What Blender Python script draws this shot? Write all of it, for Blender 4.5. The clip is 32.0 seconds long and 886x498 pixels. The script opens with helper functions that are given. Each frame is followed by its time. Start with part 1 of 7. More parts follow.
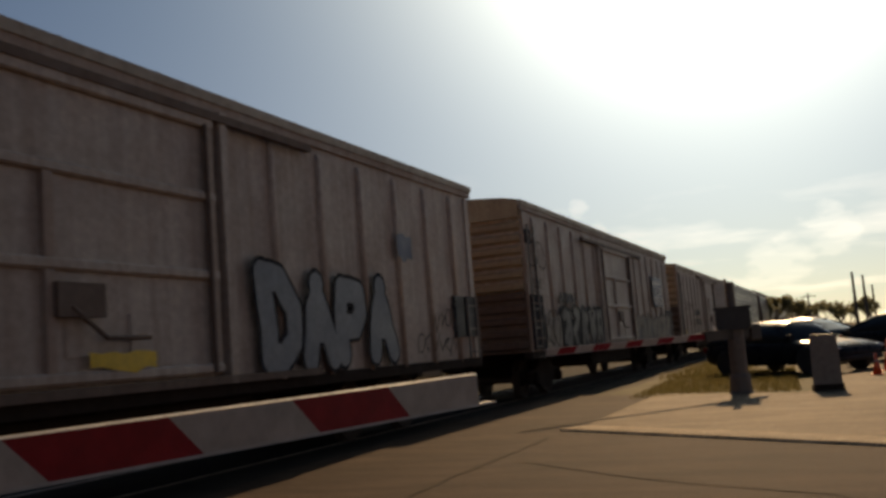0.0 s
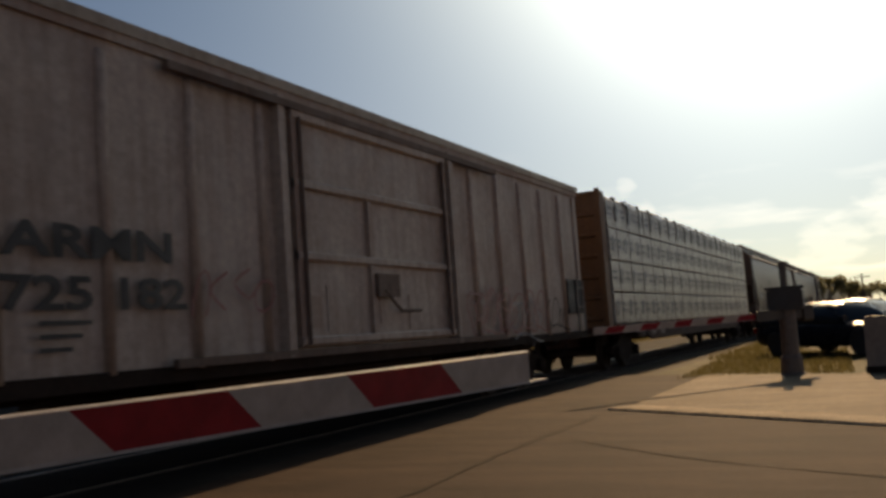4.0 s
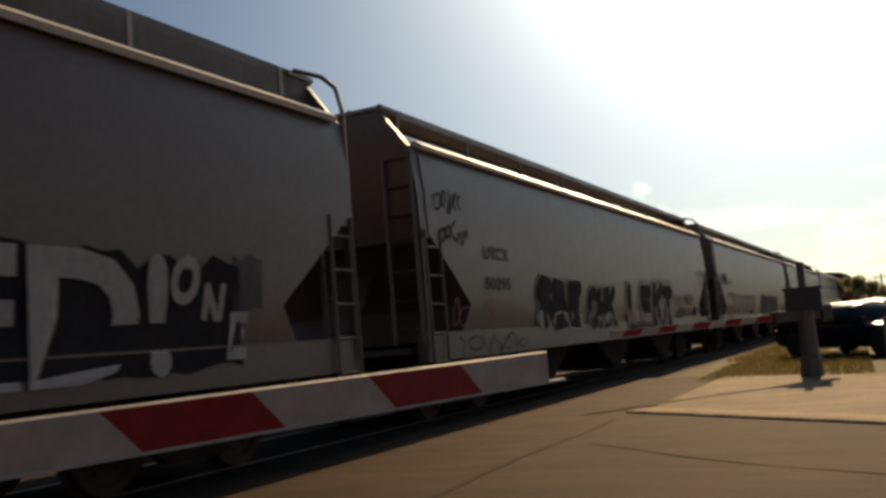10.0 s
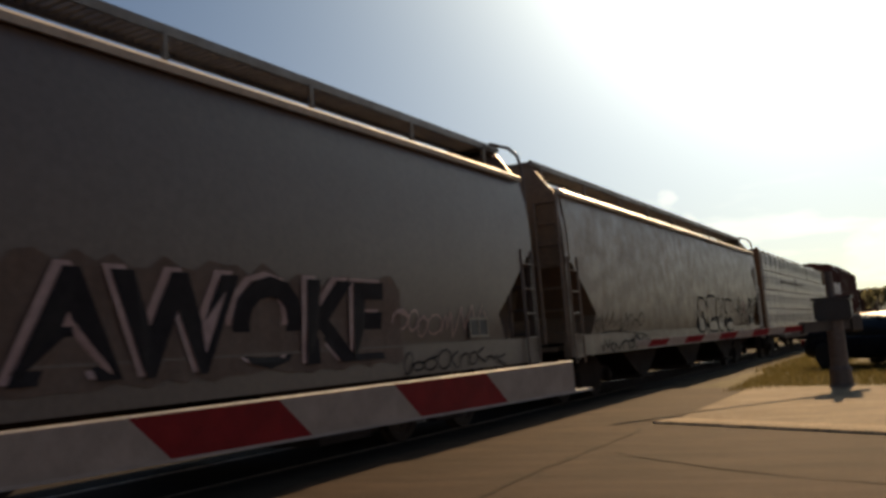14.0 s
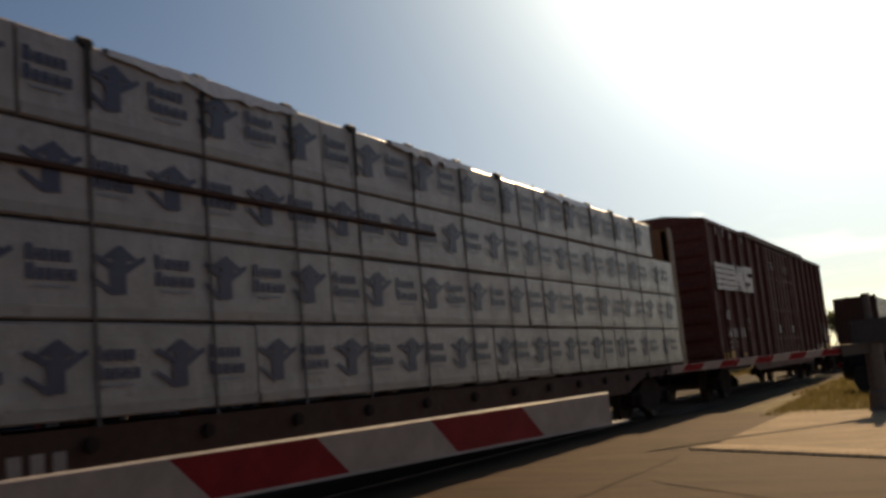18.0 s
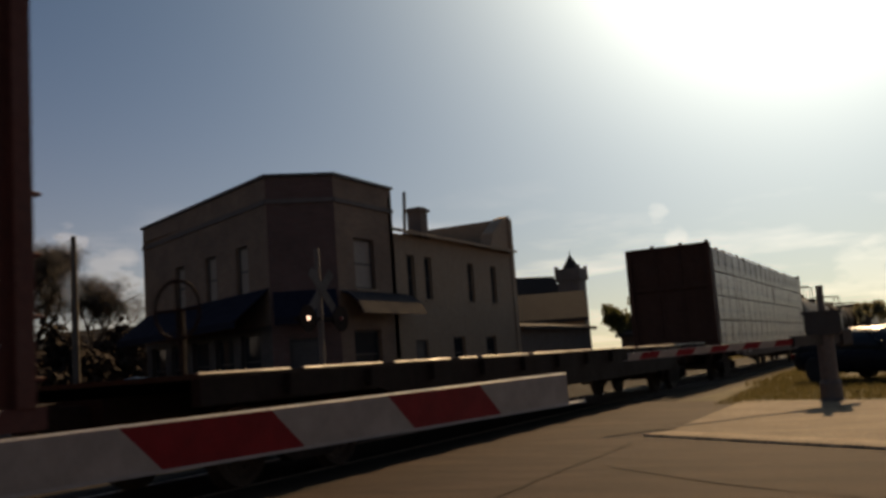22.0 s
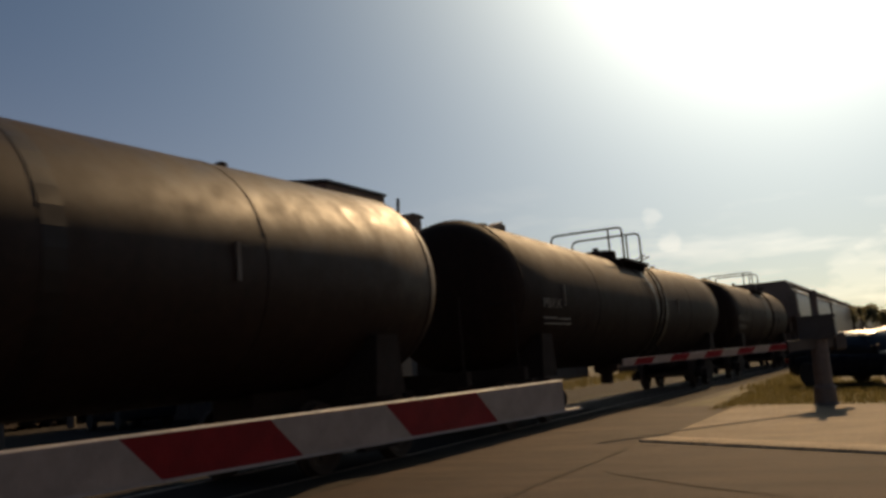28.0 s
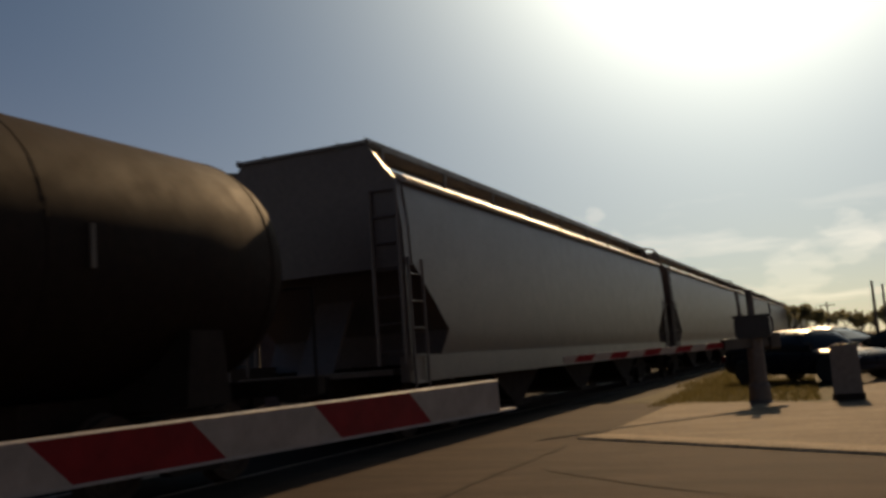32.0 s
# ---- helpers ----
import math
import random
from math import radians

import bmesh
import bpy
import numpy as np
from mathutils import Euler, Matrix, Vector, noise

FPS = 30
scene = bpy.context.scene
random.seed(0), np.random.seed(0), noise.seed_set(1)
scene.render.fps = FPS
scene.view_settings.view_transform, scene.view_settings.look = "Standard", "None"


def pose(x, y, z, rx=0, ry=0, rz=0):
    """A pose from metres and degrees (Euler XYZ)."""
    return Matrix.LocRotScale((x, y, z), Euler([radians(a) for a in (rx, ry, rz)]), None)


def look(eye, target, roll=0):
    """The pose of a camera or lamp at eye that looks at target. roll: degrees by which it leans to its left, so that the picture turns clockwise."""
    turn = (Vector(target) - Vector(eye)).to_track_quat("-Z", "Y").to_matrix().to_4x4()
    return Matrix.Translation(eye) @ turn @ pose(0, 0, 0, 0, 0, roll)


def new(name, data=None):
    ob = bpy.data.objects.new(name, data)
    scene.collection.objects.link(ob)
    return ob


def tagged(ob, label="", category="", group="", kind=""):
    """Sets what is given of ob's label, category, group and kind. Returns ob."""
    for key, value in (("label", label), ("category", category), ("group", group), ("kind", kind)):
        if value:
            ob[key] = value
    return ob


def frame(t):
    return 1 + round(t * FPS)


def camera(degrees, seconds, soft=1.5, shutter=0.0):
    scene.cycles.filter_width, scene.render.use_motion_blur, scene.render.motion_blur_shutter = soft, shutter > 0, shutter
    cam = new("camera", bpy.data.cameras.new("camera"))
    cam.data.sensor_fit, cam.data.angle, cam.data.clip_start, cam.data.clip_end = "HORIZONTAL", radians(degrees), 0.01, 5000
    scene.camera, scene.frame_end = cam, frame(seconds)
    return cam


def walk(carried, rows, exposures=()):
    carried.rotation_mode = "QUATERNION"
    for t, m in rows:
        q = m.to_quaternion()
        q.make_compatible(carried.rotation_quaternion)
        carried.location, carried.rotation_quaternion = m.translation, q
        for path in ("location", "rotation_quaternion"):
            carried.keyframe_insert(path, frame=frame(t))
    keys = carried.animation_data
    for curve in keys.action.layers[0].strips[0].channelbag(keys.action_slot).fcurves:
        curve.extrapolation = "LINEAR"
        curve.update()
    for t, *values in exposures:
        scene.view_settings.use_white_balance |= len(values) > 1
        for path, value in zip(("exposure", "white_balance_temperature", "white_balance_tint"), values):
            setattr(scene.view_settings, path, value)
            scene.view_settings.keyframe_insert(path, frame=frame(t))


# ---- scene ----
# ---- the camera: hand-held, at a seated person's eye height behind a lowered gate arm ----
# x runs along the track, y across it, z is up; the train comes out of +x

def view(x, y, z, bearing, pitch, roll):
    """A camera pose: bearing from the track's direction, pitch upwards, roll."""
    return pose(x, y, z, 0, 0, bearing - 90) @ pose(0, 0, 0, 90 + pitch) @ pose(0, 0, 0, 0, 0, -roll)


PATH = [
    (0, 0.041, -0.014, 1.110, 22.37, 6.37, 4.49), (0.5, 0.049, -0.005, 1.110, 22.55, 6.15, 4.57), (1, 0.042, -0.005, 1.108, 24.08, 6.39, 4.78),
    (1.5, 0.037, -0.008, 1.105, 25.03, 7.09, 4.53), (2, 0.036, 0.003, 1.107, 24.91, 6.77, 4.06), (2.5, 0.040, 0.008, 1.116, 25.23, 5.42, 4.64),
    (3, 0.042, -0.002, 1.109, 24.03, 4.38, 5.78), (3.5, 0.035, 0.002, 1.110, 24.60, 4.78, 4.65), (5.5, 0.001, -0.018, 1.095, 26.73, 6.51, 4.65),
    (6, -0.006, -0.031, 1.097, 27.02, 7.59, 5.60), (6.5, -0.000, -0.024, 1.086, 27.61, 7.31, 5.17), (7, 0.016, -0.023, 1.104, 25.20, 7.99, 5.00),
    (7.5, 0.021, -0.018, 1.092, 24.90, 7.72, 5.79), (8, -0.012, -0.035, 1.084, 25.20, 7.00, 5.59), (8.5, -0.002, -0.015, 1.097, 26.10, 6.15, 4.98),
    (9, -0.000, -0.009, 1.085, 25.57, 5.49, 4.96), (9.5, -0.014, -0.018, 1.099, 25.87, 5.32, 4.56), (10, -0.006, -0.003, 1.091, 26.23, 5.73, 4.78),
    (10.5, -0.013, -0.012, 1.092, 27.08, 6.70, 4.47), (11, -0.025, -0.016, 1.093, 28.11, 6.77, 4.62), (11.5, -0.013, -0.007, 1.096, 28.01, 6.36, 4.34),
    (12, -0.020, -0.013, 1.092, 27.75, 6.46, 4.41), (12.5, -0.017, -0.013, 1.089, 27.54, 6.28, 4.73), (13, -0.006, -0.003, 1.087, 27.38, 6.23, 4.76),
    (13.5, -0.010, -0.006, 1.089, 28.10, 6.49, 4.79), (14, -0.011, -0.002, 1.090, 27.71, 6.41, 4.59), (14.5, -0.015, -0.007, 1.098, 27.55, 6.70, 3.75),
    (16.5, -0.014, 0.002, 1.105, 27.87, 7.64, 3.97), (17, -0.019, 0.006, 1.105, 28.55, 8.13, 4.73), (17.5, -0.021, 0.013, 1.108, 28.79, 8.32, 5.33),
    (18, -0.028, -0.002, 1.117, 29.43, 8.12, 5.21), (18.5, -0.011, 0.012, 1.100, 28.26, 6.45, 6.51), (19, -0.035, -0.010, 1.110, 29.01, 6.84, 5.24),
    (19.5, -0.033, -0.003, 1.109, 29.00, 7.28, 5.19), (20, 0.009, 0.030, 1.108, 27.92, 8.52, 4.09), (20.5, -0.011, 0.011, 1.103, 27.72, 8.78, 4.10),
    (21, -0.005, 0.013, 1.093, 26.91, 8.46, 4.63), (21.5, -0.004, 0.010, 1.093, 26.61, 7.13, 4.22), (22, -0.006, 0.012, 1.091, 27.12, 7.05, 4.19),
    (22.5, 0.002, 0.030, 1.086, 27.31, 7.67, 3.91), (23, -0.008, 0.018, 1.088, 27.34, 7.87, 3.88), (23.5, 0.005, 0.025, 1.096, 27.10, 7.52, 3.28),
    (24, -0.017, 0.010, 1.100, 26.42, 7.69, 3.38), (24.5, -0.015, 0.010, 1.105, 26.41, 8.19, 3.04), (26.5, -0.040, 0.008, 1.103, 27.57, 8.57, 3.77),
    (27, -0.017, 0.017, 1.106, 27.24, 8.09, 3.93), (27.5, -0.028, 0.009, 1.105, 27.17, 7.66, 4.03), (28, -0.024, 0.010, 1.097, 26.72, 7.40, 4.53),
    (28.5, -0.007, 0.022, 1.095, 25.67, 6.47, 3.65), (29, 0.010, 0.018, 1.098, 22.72, 6.20, 2.48), (29.5, 0.012, 0.011, 1.101, 21.48, 6.53, 3.20),
    (30, 0.021, 0.016, 1.101, 20.85, 7.34, 3.26), (30.5, 0.023, 0.016, 1.111, 21.13, 7.62, 3.40), (31, 0.019, 0.003, 1.114, 22.93, 7.91, 3.11),
    (31.5, 0.030, 0.008, 1.112, 23.72, 7.97, 3.89), (32, 0.045, 0.008, 1.105, 23.33, 6.91, 4.23),
]
EXPOSURES = [(t, -0.41 + e, 9400, 16) for t, e in ((0, 0.05), (1, -0.1), (2, -0.1), (3, 0.05), (6, 0.2), (9, 0.35), (14.5, 0.35), (19, 0.35), (20, 0.85), (21, 0.8), (22, -0.1), (23, -0.1), (24, -0.1), (27, 0.0), (29, -0.12), (30, -0.18), (31, -0.3), (32, -0.3))]
cam = camera(50.83, 32.0, soft=3.3, shutter=0.15)
walk(cam, [(row[0], view(*row[1:])) for row in PATH], EXPOSURES)

# ---- world and sun ----
SUN_BEARING, SUN_HEIGHT = 4.0, 29.0
CLOUDS = ((13.9, 8.0, 0.8), (13.0, 6.7, 1.0), (-0.3, 5.4, 2.0), (2.6, 3.7, 2.4), (49.1, 8.5, 1.2), (47.0, 6.4, 2.4), (46.0, 4.2, 2.0))


def make_world():
    """Clear sky with the broad bright aureole of a hazy sun and a few low clouds."""
    w = bpy.data.worlds.new("sky")
    w.use_nodes = True
    nt = w.node_tree

    def math_node(op, a, b=None, clamp=False):
        n = nt.nodes.new("ShaderNodeMath")
        n.operation, n.use_clamp = op, clamp
        for sock, v in zip(n.inputs, (a, b)):
            if isinstance(v, (int, float)):
                sock.default_value = v
            elif v is not None:
                nt.links.new(v, sock)
        return n.outputs[0]

    sky = nt.nodes.new("ShaderNodeTexSky")
    sky.sky_type, sky.sun_disc = "NISHITA", False
    sky.sun_elevation, sky.sun_rotation = radians(SUN_HEIGHT), radians(90 - SUN_BEARING)
    sky.air_density, sky.dust_density, sky.ozone_density = 1.0, 0.4, 3.5
    bg = nt.nodes["Background"]
    bg.inputs["Strength"].default_value = 0.05
    deep = nt.nodes.new("ShaderNodeMix")
    deep.data_type, deep.blend_type = "RGBA", "MULTIPLY"
    deep.inputs[0].default_value = 1.0
    deep.inputs[7].default_value = (0.57, 1.04, 1.34, 1)
    nt.links.new(sky.outputs[0], deep.inputs[6])
    nt.links.new(deep.outputs[2], bg.inputs["Color"])
    tc = nt.nodes.new("ShaderNodeTexCoord")
    dot = nt.nodes.new("ShaderNodeVectorMath")
    dot.operation = "DOT_PRODUCT"
    nt.links.new(tc.outputs["Generated"], dot.inputs[0])
    h, b = radians(SUN_HEIGHT), radians(SUN_BEARING)
    dot.inputs[1].default_value = (math.cos(h) * math.cos(b), math.cos(h) * math.sin(b), math.sin(h))
    angle = math_node("ARCCOSINE", math_node("MINIMUM", dot.outputs["Value"], 0.9999))
    glow = math_node("MULTIPLY", math_node("EXPONENT", math_node("MULTIPLY", angle, -8.0)), 8.8)
    halo = nt.nodes.new("ShaderNodeBackground")
    halo.inputs["Color"].default_value = (0.8, 0.95, 0.99, 1)
    nt.links.new(glow, halo.inputs["Strength"])
    # low clouds: noise on a flat layer, thinned out upwards
    sep = nt.nodes.new("ShaderNodeSeparateXYZ")
    nt.links.new(tc.outputs["Generated"], sep.inputs[0])
    lift = math_node("ADD", math_node("MAXIMUM", sep.outputs[2], 0.0), 0.06)
    com = nt.nodes.new("ShaderNodeCombineXYZ")
    nt.links.new(math_node("DIVIDE", sep.outputs[0], lift), com.inputs[0])
    nt.links.new(math_node("DIVIDE", sep.outputs[1], lift), com.inputs[1])
    nz = nt.nodes.new("ShaderNodeTexNoise")
    nz.inputs["Scale"].default_value, nz.inputs["Detail"].default_value, nz.inputs["Roughness"].default_value = 0.55, 7.0, 0.55
    nt.links.new(com.outputs[0], nz.inputs["Vector"])
    mask = math_node("MULTIPLY", math_node("SUBTRACT", nz.outputs["Fac"], 0.5), 8.0, True)
    low = math_node("MULTIPLY", math_node("SUBTRACT", 0.2, sep.outputs[2]), 9.0, True)
    up = math_node("MULTIPLY", sep.outputs[2], 40.0, True)
    cloud = math_node("MULTIPLY", math_node("MULTIPLY", mask, low), up)
    cl = nt.nodes.new("ShaderNodeBackground")
    cl.inputs["Color"].default_value = (1.0, 0.92, 0.86, 1)
    nt.links.new(math_node("MULTIPLY", cloud, 0.32), cl.inputs["Strength"])
    # a few small puffs of cloud
    puffs = None
    for az, el, size in CLOUDS:
        d = nt.nodes.new("ShaderNodeVectorMath")
        d.operation = "DOT_PRODUCT"
        nt.links.new(tc.outputs["Generated"], d.inputs[0])
        a, e = radians(az), radians(el)
        d.inputs[1].default_value = (math.cos(e) * math.cos(a), math.cos(e) * math.sin(a), math.sin(e))
        c = math.cos(radians(size))
        m = math_node("MULTIPLY", math_node("SUBTRACT", d.outputs["Value"], c), 1.0 / (1.0 - c), True)
        puffs = m if puffs is None else math_node("MAXIMUM", puffs, m)
    fl = nt.nodes.new("ShaderNodeTexNoise")
    fl.inputs["Scale"].default_value, fl.inputs["Detail"].default_value = 28.0, 5.0
    st = nt.nodes.new("ShaderNodeVectorMath")
    st.operation = "MULTIPLY"
    st.inputs[1].default_value = (1.0, 1.0, 2.2)
    nt.links.new(tc.outputs["Generated"], st.inputs[0])
    nt.links.new(st.outputs[0], fl.inputs["Vector"])
    puff = math_node("MULTIPLY", math_node("SUBTRACT", math_node("ADD", fl.outputs["Fac"], math_node("MULTIPLY", puffs, 0.35)), 0.62), 6.0, True)
    puff = math_node("MULTIPLY", puff, math_node("MULTIPLY", puffs, 3.0, True))
    pf = nt.nodes.new("ShaderNodeBackground")
    pf.inputs["Color"].default_value = (1.0, 0.94, 0.86, 1)
    nt.links.new(math_node("MULTIPLY", puff, 0.16), pf.inputs["Strength"])
    # pale haze over the horizon
    hz = nt.nodes.new("ShaderNodeBackground")
    hz.inputs["Color"].default_value = (1.7, 0.95, 0.9, 1)
    nt.links.new(math_node("MULTIPLY", math_node("EXPONENT", math_node("MULTIPLY", math_node("ABSOLUTE", sep.outputs[2]), -7.0)), 0.25), hz.inputs["Strength"])
    out = bg.outputs[0]
    for extra in (halo, cl, pf, hz):
        ad = nt.nodes.new("ShaderNodeAddShader")
        nt.links.new(out, ad.inputs[0])
        nt.links.new(extra.outputs[0], ad.inputs[1])
        out = ad.outputs[0]
    nt.links.new(out, nt.nodes["World Output"].inputs["Surface"])
    scene.world = w
    return w


world = make_world()
sun = new("sun", bpy.data.lights.new("sun", "SUN"))
sun.data.energy, sun.data.angle, sun.data.color = 5.0, radians(0.6), (1.0, 0.785, 0.535)
sun.matrix_world = look((60 * math.cos(radians(SUN_BEARING)), 60 * math.sin(radians(SUN_BEARING)), 60 * math.tan(radians(SUN_HEIGHT))), (0, 0, 0))


# ---- materials ----
def nodes_of(name):
    m = bpy.data.materials.new(name)
    m.use_nodes = True
    nt = m.node_tree
    return m, nt, nt.nodes["Principled BSDF"]


def noise_node(nt, scale, detail=4.0, stretch=None, rough=0.6, coords="Object"):
    tc = nt.nodes.new("ShaderNodeTexCoord")
    mp = nt.nodes.new("ShaderNodeMapping")
    if stretch:
        mp.inputs["Scale"].default_value = stretch
    nt.links.new(tc.outputs[coords], mp.inputs["Vector"])
    n = nt.nodes.new("ShaderNodeTexNoise")
    n.inputs["Scale"].default_value, n.inputs["Detail"].default_value, n.inputs["Roughness"].default_value = scale, detail, rough
    nt.links.new(mp.outputs[0], n.inputs["Vector"])
    return n.outputs["Fac"]


def ramp(nt, fac, stops):
    r = nt.nodes.new("ShaderNodeValToRGB")
    el = r.color_ramp.elements
    while len(el) < len(stops):
        el.new(0.5)
    for e, (p, c) in zip(el, stops):
        e.position, e.color = p, (*c, 1) if len(c) == 3 else c
    nt.links.new(fac, r.inputs[0])
    return r.outputs[0]


def mixed(nt, a, b, fac, mode="MIX"):
    mx = nt.nodes.new("ShaderNodeMix")
    mx.data_type, mx.blend_type = "RGBA", mode
    for sock, v in ((mx.inputs[0], fac), (mx.inputs[6], a), (mx.inputs[7], b)):
        if isinstance(v, (int, float)):
            sock.default_value = v
        elif isinstance(v, tuple):
            sock.default_value = (*v, 1)
        else:
            nt.links.new(v, sock)
    return mx.outputs[2]


def weathered(name, base, dirt, rough=0.6, metal=0.0, amount=0.55, streak=1.0, fine=14.0, bump=0.15, vary=0.0, spec=0.5, sheen=0.13):
    """Paint with grime in patches, vertical streaks and a fine grain."""
    m, nt, b = nodes_of(name)
    patch = ramp(nt, noise_node(nt, 0.8, 6), [(0.35, (0, 0, 0)), (0.75, (1, 1, 1))])
    lines = ramp(nt, noise_node(nt, 2.2, 5, (3.0, 3.0, 0.18)), [(0.42, (0, 0, 0)), (0.72, (1, 1, 1))])
    grain = ramp(nt, noise_node(nt, fine, 4), [(0.3, (0.78, 0.78, 0.78)), (0.7, (1.1, 1.1, 1.1))])
    c = mixed(nt, base, dirt, 0.0)
    f = mixed(nt, patch, lines, 0.5 * streak)
    k = nt.nodes.new("ShaderNodeMath")
    k.operation = "MULTIPLY"
    k.inputs[1].default_value = amount
    nt.links.new(f, k.inputs[0])
    c = mixed(nt, base, dirt, k.outputs[0])
    c = mixed(nt, c, grain, 1.0, "MULTIPLY")
    if vary:
        oi = nt.nodes.new("ShaderNodeObjectInfo")
        c = mixed(nt, c, ramp(nt, oi.outputs["Random"], [(0.0, (1 - vary,) * 3), (1.0, (1 + vary * 0.4,) * 3)]), 1.0, "MULTIPLY")
    nt.links.new(c, b.inputs["Base Color"])
    b.inputs["Metallic"].default_value = metal
    b.inputs["Specular IOR Level"].default_value = spec
    nt.links.new(ramp(nt, noise_node(nt, 3.0, 4), [(0.3, (max(rough - sheen, 0.05),) * 3), (0.7, (min(rough + sheen, 1),) * 3)]), b.inputs["Roughness"])
    if bump:
        bp = nt.nodes.new("ShaderNodeBump")
        bp.inputs["Strength"].default_value, bp.inputs["Distance"].default_value = bump, 0.01
        nt.links.new(noise_node(nt, fine * 2.5, 5), bp.inputs["Height"])
        nt.links.new(bp.outputs[0], b.inputs["Normal"])
    return m


def plain(name, col, rough=0.6, metal=0.0, spec=0.5):
    return weathered(name, col, tuple(c * 0.55 for c in col), rough, metal, 0.4, 0.4, 20.0, 0.06, 0.0, spec)


def glowing(name, col, power):
    m, nt, b = nodes_of(name)
    b.inputs["Base Color"].default_value = (*col, 1)
    b.inputs["Emission Color"].default_value = (*col, 1)
    b.inputs["Emission Strength"].default_value = power
    return m


def glass(name, col=(0.02, 0.025, 0.03)):
    m, nt, b = nodes_of(name)
    b.inputs["Base Color"].default_value = (*col, 1)
    b.inputs["Roughness"].default_value = 0.08
    b.inputs["Specular IOR Level"].default_value = 0.1
    return m


def wrapped(name, base, dirt):
    """Printed plastic sheeting pulled tight, creased and a little glossy."""
    m = weathered(name, base, dirt, 0.36, 0, 0.35, 0.8, 5, 0.0, 0.12)
    nt = m.node_tree
    b = nt.nodes["Principled BSDF"]
    h = mixed(nt, noise_node(nt, 2.6, 5, (1.0, 1.0, 2.6)), noise_node(nt, 9.0, 5, (2.2, 1.0, 0.5)), 0.4)
    bp = nt.nodes.new("ShaderNodeBump")
    bp.inputs["Strength"].default_value, bp.inputs["Distance"].default_value = 0.5, 0.04
    nt.links.new(h, bp.inputs["Height"])
    nt.links.new(bp.outputs[0], b.inputs["Normal"])
    return m


